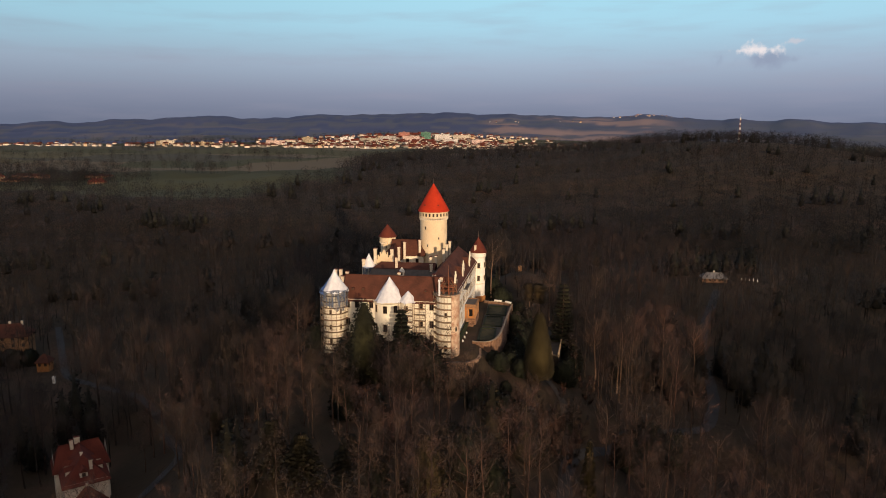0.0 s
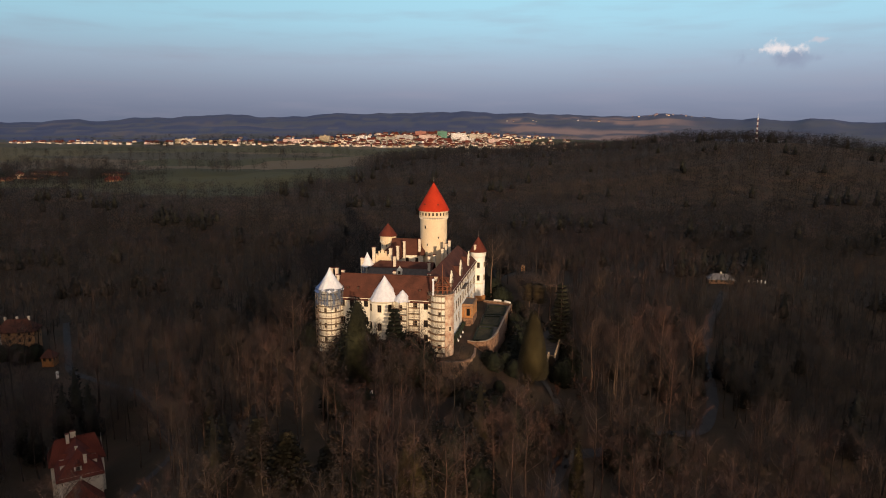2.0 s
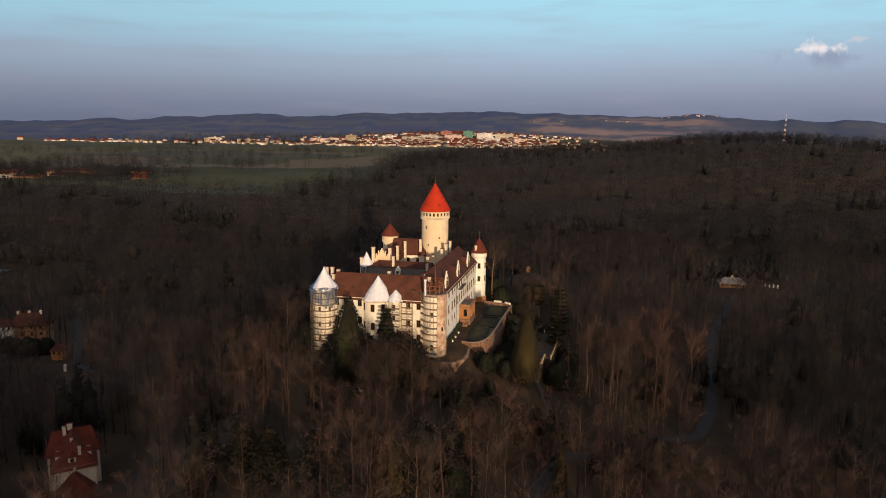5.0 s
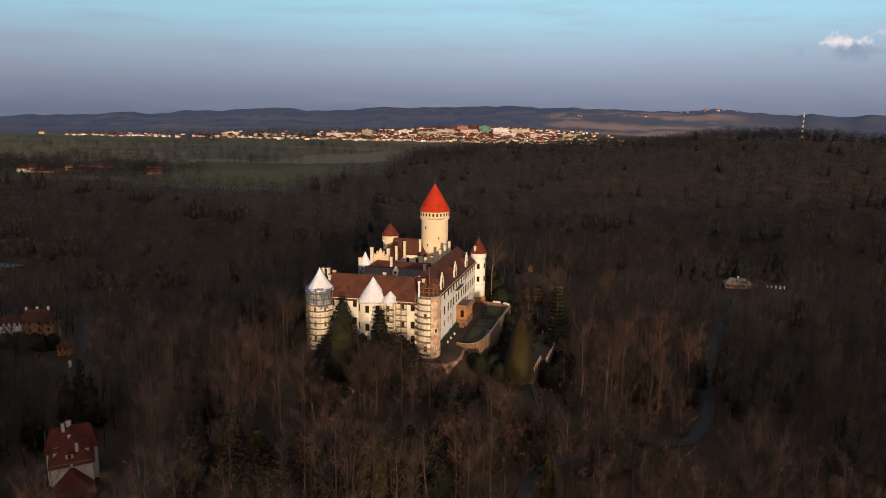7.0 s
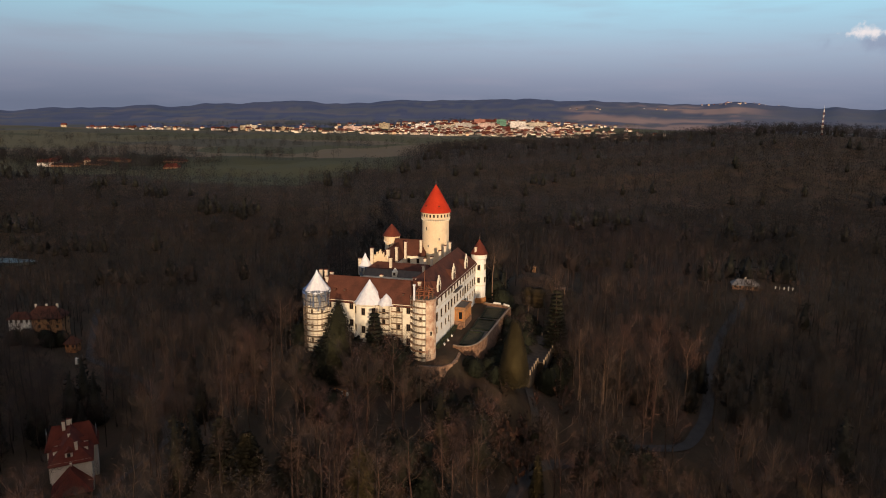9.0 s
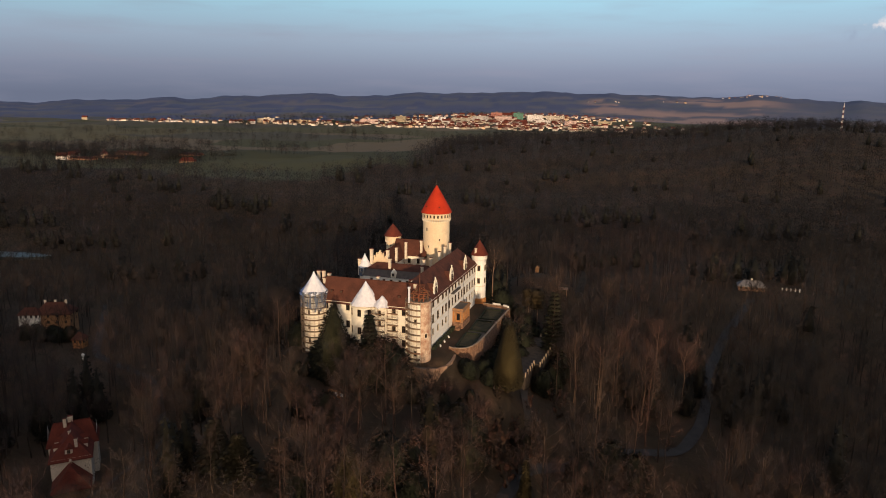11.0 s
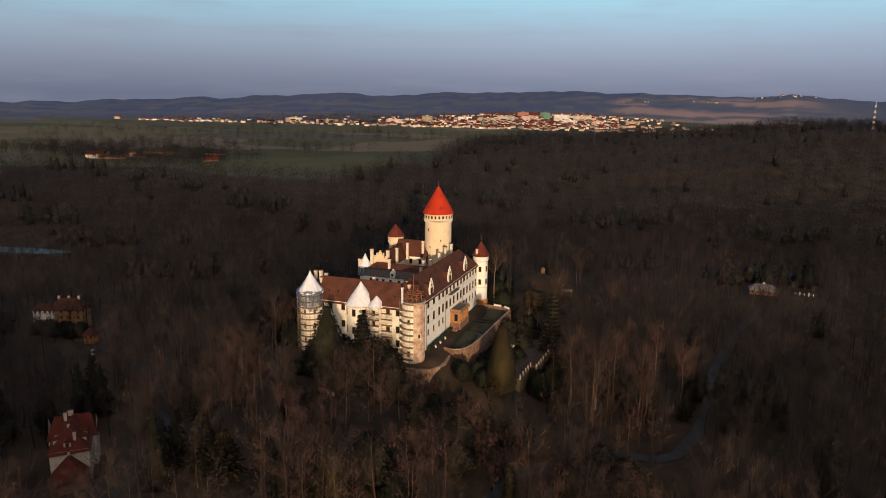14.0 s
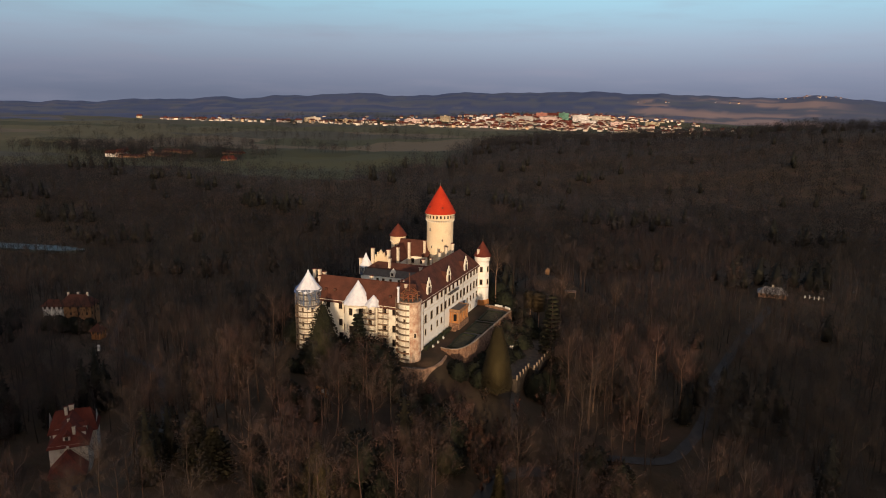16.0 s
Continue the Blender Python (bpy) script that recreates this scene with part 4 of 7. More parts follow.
part("round_dormer", Build().box(-22.6, -20.6, MV0 - 0.3, MV0 + 1.6, 16.9, 19.0).rings([(1.1, 18.9), (0.7, 19.6), (0.05, 20.4)], 10, -21.6, MV0 + 0.6), M["cream"], castle)
window(flat((-22.6, MV0 - 0.3), (-20.6, MV0 - 0.3)), 1.0, 18.1, 0.9, 1.1, castle, True, 0.14)

# west wing from the stepped gable back to the small tower
wing_wall("west_wall", flat((-33.2, 72.0), (-33.2, 43.5)), 28.5, -3, 19.5, [(4 + 4 * k, z, 1.0, 1.7) for z in (16, 11) for k in range(6)], "cream")
wing_wall("west_court_wall", flat((-26.2, 43.5), (-26.2, 66.0)), 22.5, -1, 19.5, [(3 + 4 * k, z, 1.0, 1.7) for z in (16, 11) for k in range(5)], "white")
part("roof", gable_roof(-33.2, -26.2, 43.6, 72.0, 19.5, 24.2, "v", 0.4), M["roof"], castle)
b = Build()
for h, z0, z1 in ((3.4, 15, 21.6), (2.5, 21.6, 22.8), (1.6, 22.8, 23.9), (0.65, 23.9, 24.9)):
    b.box(-29.8 - h, -29.8 + h, 43.0, 43.6, z0, z1)
for h, z1 in ((3.15, 21.6), (2.25, 22.8), (1.35, 23.9)):
    for sx in (-1, 1):
        b.box(-29.8 + sx * h - 0.22, -29.8 + sx * h + 0.22, 42.95, 43.65, z1, z1 + 0.7)
b.box(-29.8 - 0.25, -29.8 + 0.25, 42.95, 43.65, 24.9, 25.6)
part("stepped_gable", b, M["tower"], castle, "stepped gable with pinnacles")
chimney(-33.0, 42.4, 26.3, 20, 1.1, 1.0)
chimney(-26.8, 43.9, 25.9, 18, 1.1, 1.0)
# north wing to the keep
wing_wall("north_court_wall", flat((-26.2, 62.6), (-17.5, 62.6)), 8.7, -1, 20.3, [(2, 17.5, 1.2, 2.0), (6, 17.5, 1.2, 2.0), (2, 12.5, 1.0, 1.8), (6, 12.5, 1.0, 1.8)], "cream")
wing_wall("north_back_wall", flat((-17.5, 71.0), (-33.2, 71.0)), 15.7, -3, 20.3, [(4, 16, 1.0, 1.8), (9, 16, 1.0, 1.8)], "cream")
part("roof", gable_roof(-31.5, -17.0, 62.6, 71.0, 20.3, 25.6, "u", 0.4), M["roof"], castle)

for u, v, top, foot in ((-25.2, 49.5, 25.9, 16), (-25.0, 60.7, 25.9, 16), (-19.2, 63.6, 26.4, 19), (-24.0, 38.6, 23.8, 18), (-11.6, 43.1, 23.4, 17), (-10.3, 48.0, 23.0, 16), (-7.6, 50.4, 25.2, 19), (-7.2, 57.2, 26.0, 19), (-6.8, 63.6, 26.2, 19),
                        (-38.2, 6.0, 25.7, 19), (-36.6, 6.8, 25.6, 19), (-35.6, 5.2, 23.6, 19), (-17.0, 8.0, 24.9, 18), (-5.3, 7.5, 24.6, 18), (-2.3, 3.6, 24.7, 18), (-34.2, 6.0, 25.1, 19), (-10.6, 37.5, 22.0, 17)):
    chimney(u, v, top, foot)

# narrow annex behind the front corner tower, crowded with chimneys
part("annex_wall", Build().box(-39.2, -34.02, 3.6, 8.6, -7, 20.6), M["cream"], castle)
part("annex_roof", gable_roof(-39.2, -34.1, 3.6, 8.6, 20.6, 22.6, "u", 0.3, 1.5, 0.0), M["roof"], castle)

# small sheeted turret on the west side
part("west_turret", Build().rings([(2.0, -3), (2.0, 19.2)], 24, -35.3, 40.8), M["cream"], castle)
part("sheeted_roof", wrapped_cone(-35.2, 40.8, 2.5, 19.2, 24.5, 7, 22), M["tarp"], castle, "small turret cone in white plastic", True)
part("turret_net", Build().rings([(2.5, 19.4), (2.45, 15.8)], 24, -35.3, 40.8, cap=False), M["net"], castle)
chimney(-36.9, 39.6, 22.6, 16, 1.0, 1.0)

# roof lights on the front slope
for u in (-31.0, -27.5, -7.0):
    part("roof_light", Build().box(-0.45, 0.45, -0.9, 0.3, 0, 0.75, lambda p, u=u: Vector((u, 1.6, 20.0)) + p), M["roof"], castle)
    window(flat((u - 0.45, 0.7), (u + 0.45, 0.7)), 0.45, 20.35, 0.5, 0.5, castle, False, 0.14)


# ---------------------------------------------------------------- scaffolds
def ring_scaffold(cu, cv, r, z0, z1, a0, a1, poles, label, lift=2.0, wide=1.05, rails=True, tube=0.04, board=0.12):
    s = thing("scaffold", CX, CY, 0, TURN, label, "scaffold", "scaffolds on the castle")
    rin, rout = r + 0.25, r + wide
    angs = [radians(a0 + (a1 - a0) * k / (poles - 1)) for k in range(poles)]
    for a in angs:
        for rr in (rin, rout):
            part("pole", Build().tube((cu + rr * math.cos(a), cv + rr * math.sin(a), z0), (cu + rr * math.cos(a), cv + rr * math.sin(a), z1 + 0.9), tube, tube, 4), M["steel"], s)
    z = z0 + lift
    while z < z1 + 0.1:
        d = Build().rings([(rin, z - 0.75 * board), (rout, z - board), (rout, z + board), (rin, z + 0.75 * board), (rin, z - 0.75 * board)], poles - 1, cu, cv, a0, a1)
        deck = part("deck", d, M["wood"], s)
        for h in (0.95,) if rails else ():
            rail = Build().rings([(rout - 0.03, z + h - 0.03), (rout + 0.03, z + h - 0.03), (rout + 0.03, z + h + 0.03), (rout - 0.03, z + h + 0.03), (rout - 0.03, z + h - 0.03)], poles - 1, cu, cv, a0, a1)
            part("rail", rail, M["wood"], deck)
        z += lift
    return s


fl_scaffold = ring_scaffold(FLU, FLV, FLR, -5.0, 19.5, -215, 40, 13, "board and tube scaffold around the corner tower, netted above")
part("net", nb, M["net"], fl_scaffold, "blue-grey scaffold net", True)
ring_scaffold(RU, RV, RR, -3.0, 19.9, -205, -70, 10, "board and tube scaffold on the stripped tower", 2.08, 0.95, False, 0.028, 0.17)


def flat_scaffold(p0, p1, z0, z1, label, lift=2.0):
    s = thing("scaffold", CX, CY, 0, TURN, label, "scaffold", "scaffolds on the castle")
    at, ln = flat(p0, p1), math.dist(p0, p1)
    k = max(2, round(ln / 2.1))
    for i in range(k + 1):
        for d in (-0.3, -1.1):
            q = at((ln * i / k, d, 0))
            part("pole", Build().tube((q.x, q.y, z0), (q.x, q.y, z1 + 0.9), 0.05, 0.05, 4), M["steel"], s)
    z = z0 + lift
    while z < z1 + 0.1:
        deck = part("deck", Build().box(0, ln, -1.1, -0.3, z - 0.1, z + 0.1, at), M["wood"], s)
        part("rail", Build().box(0, ln, -1.13, -1.07, z + 0.95, z + 1.01, at).box(0, ln, -1.13, -1.07, z + 0.1, z + 0.25, at), M["wood"], deck)
        z += lift
    return s


flat_scaffold((-15.2, -2.4), (-10.6, -2.4), -3.0, 16.4, "light scaffold before the small bay")
flat_scaffold((-10.4, -0.5), (-6.8, -0.5), -3.0, 16.4, "light scaffold on the front wall")

# ---------------------------------------------------------------- terrace, loggia, retaining walls
terrace = thing("terrace", CX, CY, 0, TURN, "raised castle terrace with lawn, gravel and a stone retaining wall", "terrace", kind="structure")
edge = [(4.5, 7.0), (7.3, 11.4), (9.0, 10.7), (11.2, 10.8), (13.4, 11.9), (14.9, 14.2), (16.0, 18.0), (16.7, 23.0), (17.3, 31.0), (18.0, 43.0), (18.8, 55.0), (19.3, 61.8), (15.6, 64.6), (11.1, 65.4), (7.5, 66.2)]


def smooth_line(p, k=6):
    out = []
    for i in range(len(p) - 1):
        for j in range(k):
            t = j / k
            out.append((p[i][0] + (p[i + 1][0] - p[i][0]) * t, p[i][1] + (p[i + 1][1] - p[i][1]) * t))
    return out + [p[-1]]


def wall_along(line, z0, z1, thick, rng, course=0.0):
    """A wall with a rough face along a line of (u, v)."""
    b = Build()
    n = len(line)
    nz = max(1, int((z1 - z0) / 1.0))
    inner = []
    for i, (x, y) in enumerate(line):
        a, c = line[max(0, i - 1)], line[min(n - 1, i + 1)]
        d = Vector((c[0] - a[0], c[1] - a[1])).normalized()
        inner.append((x - d.y * thick, y + d.x * thick))
    for i, (x, y) in enumerate(line):
        d = Vector((inner[i][0] - x, inner[i][1] - y)).normalized()
        for j in range(nz + 1):
            t = j / nz
            lean = -0.05 * (z1 - z0) * (1 - t) + rng.uniform(-0.07, 0.07)
            b.v.append((x + d.x * lean, y + d.y * lean, z0 + (z1 - z0) * t))
        b.v.append((*inner[i], z1))
        b.v.append((*inner[i], z0))
    k = nz + 3
    for i in range(n - 1):
        for j in range(k - 1):
            b.f.append((i * k + j, (i + 1) * k + j, (i + 1) * k + j + 1, i * k + j + 1))
    b.f += [tuple(range(k)), tuple((n - 1) * k + j for j in range(k))[::-1]]
    return b


rng = random.Random(3)
line = smooth_line(edge[1:], 5)
part("retaining_wall", wall_along(line, -13.0, 0.9, 0.8, rng), M["stone"], terrace, "tall rubble retaining wall")
cap = Build()
for a, c in zip(line, line[1:]):
    at = flat(a, c)
    cap.box(0, math.dist(a, c), -0.08, 0.55, 0.9, 1.06, at)
part("coping", cap, M["ivory"], terrace)
floor_pts = [(1.6, 5.0)] + edge + [(3.6, 66.6)]
part("terrace_floor", Build().add([(u, v, 0.0) for u, v in floor_pts] + [(u, v, -6.0) for u, v in floor_pts], [tuple(range(len(floor_pts)))] + [(i, i + 1, len(floor_pts) + i + 1, len(floor_pts) + i) for i in range(len(floor_pts) - 1)]), M["gravel"], terrace)
for v0, v1, u0, u1 in ((14.6, 30.0, 8.6, 14.6), (32.4, 45.5, 9.2, 16.3), (47.5, 60.8, 9.4, 17.2)):
    part("lawn", Build().box(u0, u1, v0, v1, -0.1, 0.05), M["lawn"], terrace)
    hb = Build()
    for x0, x1, y0, y1 in ((u0, u1, v0, v0 + 0.7), (u0, u1, v1 - 0.7, v1), (u0, u0 + 0.7, v0 + 0.7, v1 - 0.7), (u1 - 0.7, u1, v0 + 0.7, v1 - 0.7)):
        hb.box(x0, x1, y0, y1, 0.0, 0.4)
    part("hedge", hb, M["hedge"], terrace)

for a, c in (((18.6, 62.2), (16.2, 64.0)), ((14.8, 64.5), (11.6, 65.1))):
    part("low_wall", Build().box(0, math.dist(a, c), -0.25, 0.25, 1.12, 1.75, flat(a, c)), M["white"], terrace, "white low wall piece")

# white benches and a dark hedge by the palace wall
for k, v in enumerate((13.0, 17.5, 22.5)):
    u = 1.5 + 0.0384 * v + 2.0
    bench = thing("garden_bench", CX, CY, 0, TURN, "white slatted garden bench on the terrace gravel", "bench", "benches on the terrace")
    part("seat", Build().box(u - 0.2, u + 0.2, v - 0.5, v + 0.5, 0.42, 0.5), M["white"], bench)
    part("backrest", Build().box(u - 0.28, u - 0.22, v - 0.5, v + 0.5, 0.52, 0.9), M["white"], bench)
    for dv in (-0.4, 0.4):
        part("leg", Build().box(u - 0.18, u + 0.18, v + dv - 0.04, v + dv + 0.04, 0.0, 0.41), M["white"], bench)
for v0, v1 in ((9.0, 20.0), (21.0, 33.0)):
    hedge = thing("hedge", CX, CY, 0, TURN, "dark clipped hedge along the palace wall", "hedge", "hedges by the palace wall")
    hb = Build()
    n = 14
    for i in range(n):
        a, c = v0 + (v1 - v0) * i / n, v0 + (v1 - v0) * (i + 1) / n
        u = 1.65 + 0.0384 * a
        hh = 1.2 + 0.35 * math.sin(i * 2.3)
        hb.box(u, u + 1.1 + 0.15 * math.sin(i * 1.7), a, c + 0.1, 0.0, hh)
    part("foliage", hb, M["hedge"], hedge)

# loggia built on to the long wing
SKEW["now"] = Matrix.Translation((3.7, 67.0, 0)) @ Matrix.Rotation(radians(-2.2), 4, "Z") @ Matrix.Translation((-3.7, -67.0, 0))
loggia = thing("loggia", CX, CY, 0, TURN, "small ochre loggia with arched openings on a stone base", "pavilion")
L0, L1, LV0, LV1 = GU + 0.06, 7.6, 34.0, 43.4
part("base", Build().box(L0, L1 + 0.3, LV0 - 0.3, LV1 + 0.3, -0.5, 2.4), M["stone"], loggia)
for k in range(6):
    part("step", Build().box(L0 + 0.5, L1 - 0.3, LV0 - 0.3 - 0.42 * (k + 1), LV0 - 0.31 - 0.42 * k, -0.3, 2.1 - 0.36 * k), M["stone"], loggia)
wl1 = panel(Build(), flat((L0, LV0), (L1, LV0)), 0, L1 - L0, 2.4, 7.0, [(L1 - L0 - 1.6, 4.5, 1.3, 2.7)], 0.5)
part("front_face", wl1, M["ochre"], loggia)
part("back_face", Build().box(L0, L1 - 0.05, LV1 - 0.3, LV1, 2.4, 7.0), M["ochre"], loggia)
at = flat((L0, LV0), (L1, LV0))
# near-black panel in place of the shade inside the front arch
part("door", Build().box(L1 - L0 - 2.25, L1 - L0 - 0.95, 0.12, 0.24, 3.15, 5.85, at), M["glass"], loggia, "dark panel standing in for the shade in the arched opening")
part("side_face", panel(Build(), flat((L1, LV0), (L1, LV1)), 0, LV1 - LV0, 2.4, 7.0, [(s, 4.5, 1.2, 2.7) for s in (1.9, 4.7, 7.5)], 0.5), M["ochre"], loggia)
# dark block fills the loggia, its colour giving the unlit inside
part("glazed_door", Build().box(L0 + 0.1, L1 - 0.6, LV0 + 0.55, LV1 - 0.6, 2.4, 6.8), M["frame"], loggia, "dark brown block standing in for the shade behind the arches")
part("cornice", Build().box(L0, L1 + 0.45, LV0 - 0.45, LV1 + 0.45, 7.0, 7.35), M["umber"], loggia)
part("parapet", Build().box(L0, L1 + 0.2, LV0 - 0.2, LV0 + 0.1, 7.35, 7.7).box(L1 - 0.1, L1 + 0.2, LV0 + 0.1, LV1 + 0.2, 7.35, 7.7).box(L0, L1 - 0.1, LV1 - 0.1, LV1 + 0.2, 7.35, 7.7), M["umber"], loggia)
part("roof", Build().box(L0, L1 - 0.1, LV0 + 0.1, LV1 - 0.1, 7.35, 7.5), M["slate"], loggia, "dark flat roof")
for u, v in ((L1 - 0.2, LV0), (L1 - 2.9, LV0), (L1, LV0 + 0.3), (L1, LV0 + 3.3), (L1, LV0 + 6.1), (L1, LV1 - 0.3)):
    part("pilaster", Build().box(u - 0.22, u + 0.22, v - 0.22, v + 0.22, 2.4, 7.0), M["umber"], loggia)

for at, s in [(flat((L0, LV0), (L1, LV0)), L1 - L0 - 1.6)] + [(flat((L1, LV0), (L1, LV1)), s) for s in (1.9, 4.7, 7.5)]:
    pts = [at((s + 0.78 * math.cos(a), -0.08, 5.75 + 0.62 * math.sin(a))) for a in [math.pi * k / 8 for k in range(9)]]
    ar = Build()
    for p, q in zip(pts, pts[1:]):
        ar.tube(p, q, 0.14, 0.14, 5)
    part("arch", ar, M["umber"], loggia)
part("dentil_band", Build().box(L0, L1 + 0.25, LV0 - 0.25, LV1 + 0.25, 6.6, 6.98), M["stone"], loggia)

SKEW["now"] = Matrix.Identity(4)

hopper = Build().box(-2.15, -1.65, -4.1, -3.6, 20.2, 24.9).box(-2.28, -1.52, -4.25, -3.45, 24.9, 25.4)
chute = thing("rubble_chute", CX, CY, 0, TURN, "tall white plastic rubble chute on the tower scaffold", "chute")
part("shaft", hopper, M["tarp"], chute)
# curved bank wall below the stripped tower
bank = thing("bank_wall", CX, CY, 0, TURN, "low broken stone wall below the corner tower", "wall", kind="structure")
bl = smooth_line([(-4.0, -5.6), (0.0, -6.8), (4.0, -7.2), (8.0, -5.8), (10.5, -2.0), (11.0, 3.0), (10.6, 8.8)], 4)
part("wall_face", wall_along(bl, -9.0, -0.5, 0.7, rng), M["earth"], bank)
part("bank_top", Build().add([(u, v, -1.0) for u, v in bl] + [(3.0, 6.0, -0.6), (-4.0, -2.0, -0.8)], [tuple(range(len(bl) + 2))]), M["gravel"], bank)


# ---------------------------------------------------------------- trees
class Sticks:
    """Points, triangles and crown normals of twigs and limbs, gathered fast."""

    def __init__(self, middle=10.0):
        self.v, self.t, self.n, self.middle = [], [], [], np.array([0.0, 0.0, middle])

    def tube(self, p, q, r0, r1, n=3):
        p, q = np.asarray(p, float), np.asarray(q, float)
        d = (q - p) / max(1e-6, np.linalg.norm(q - p))
        a = np.cross(d, (0.3, 0.2, 1.0) if abs(d[2]) < 0.9 else (1.0, 0.1, 0.0))
        a /= np.linalg.norm(a)
        b = np.cross(d, a)
        k = len(self.v)
        for c, r in ((p, r0), (q, r1)):
            for i in range(n):
                w = math.tau * i / n
                o = a * math.cos(w) + b * math.sin(w)
                self.v.append(c + o * r)
                self.n.append(o)
        for i in range(n):
            j = (i + 1) % n
            self.t += [(k + i, k + j, k + n + j), (k + i, k + n + j, k + n + i)]

    def face(self, points, tris, out=None):
        k = len(self.v)
        self.v += points
        for p in points:
            o = p - self.middle if out is None else out
            self.n.append(o / max(1e-6, np.linalg.norm(o)))
        self.t += [tuple(k + i for i in t) for t in tris]

    def sliver(self, p, q, w, rng, soft=0.55):
        d = q - p
        s = np.cross(d, rng.normal(size=3))
        s *= w / max(1e-6, np.linalg.norm(s))
        out = unit((p + q) / 2 - self.middle)
        own = unit(np.cross(d, s))
        self.face([p - s / 2, p + s / 2, q], [(0, 1, 2)], soft * out + 0.8 * (own if own @ out > 0 else -own))

    def arrays(self):
        return np.array(self.v, np.float32), np.array(self.t, np.int32), np.array(self.n, np.float32)


def unit(v):
    return v / max(1e-6, np.linalg.norm(v))


def bare_tree(seed, h, spread=0.21, limbs=10, kids=4, twigs=21, w=0.088, slim=1.0, low=0.40, sides=5, bend=True, soft=0.8):
    """A tall leafless tree: straight stem and steep limbs (first), a brush of fine upright twigs (second)."""
    rng = np.random.RandomState(seed)
    wood, fine = Sticks(0.55 * h), Sticks(0.55 * h)
    pts = [np.zeros(3)]
    top = 0.86 * h
    for k in range(1, 5):
        pts.append(np.array([rng.normal(0, 0.012 * h), rng.normal(0, 0.012 * h), top * k / 4]) + pts[-1] * (0.7, 0.7, 0))
    rad = [0.0125 * h * slim, 0.0095 * h * slim, 0.007 * h * slim, 0.004 * h * slim, 0.0012 * h]
    pts[0][2] = -1.0
    for k in range(4):
        wood.tube(pts[k], pts[k + 1], rad[k], rad[k + 1], sides)
    for i in range(limbs):
        f = low + (0.95 - low) * (i + rng.uniform(0, 0.8)) / limbs
        z = f * top
        k = min(3, int(z / top * 4))
        t = z / top * 4 - k
        base = pts[k] * (1 - t) + pts[k + 1] * t
        a = 2.4 * i + rng.uniform(-0.5, 0.5)
        reach = h * spread * (1.18 - 0.95 * abs(f - 0.55)) * rng.uniform(0.7, 1.1)
        rise = reach * rng.uniform(1.0, 1.7)
        mid = base + np.array([math.cos(a) * reach * 0.60, math.sin(a) * reach * 0.60, rise * 0.42])
        end = base + np.array([math.cos(a) * reach, math.sin(a) * reach, rise])
        r = 0.0025 * h * slim * (1.15 - 0.5 * f)
        if bend:
            wood.tube(base, mid, r, r * 0.6)
            wood.tube(mid, end, r * 0.6, r * 0.15)
        else:
            wood.tube(base, end, r, r * 0.2)
            mid = (base + end) / 2
        for j in range(kids):
            s = rng.uniform(0.15, 1.0)
            p = base + (mid - base) * (s * 2) if s < 0.5 else mid + (end - mid) * (s * 2 - 1)
            d = unit(unit(end - base) + rng.normal(0, 0.5, 3) + np.array([0, 0, 0.4]))
            q = p + d * h * rng.uniform(0.06, 0.12)
            fine.sliver(p, q, max(w * 1.3, r * 0.6), rng)
            for m in range(twigs):
                p2 = p + (q - p) * rng.uniform(0.0, 1.05) + rng.normal(0, 0.024 * h, 3)
                d2 = unit(0.6 * d + rng.normal(0, 0.65, 3) + np.array([0, 0, 0.35]))
                fine.sliver(p2, p2 + d2 * h * rng.uniform(0.035, 0.085), w, rng, soft)
    for m in range(twigs * 3):
        p2 = pts[4] + np.array([rng.normal(0, 0.022 * h), rng.normal(0, 0.022 * h), -rng.uniform(0, 0.28) * h])
        fine.sliver(p2, p2 + unit(rng.normal(0, 0.45, 3) + np.array([0, 0, 0.7])) * h * rng.uniform(0.035, 0.085), w, rng)
    return wood.arrays(), fine.arrays()


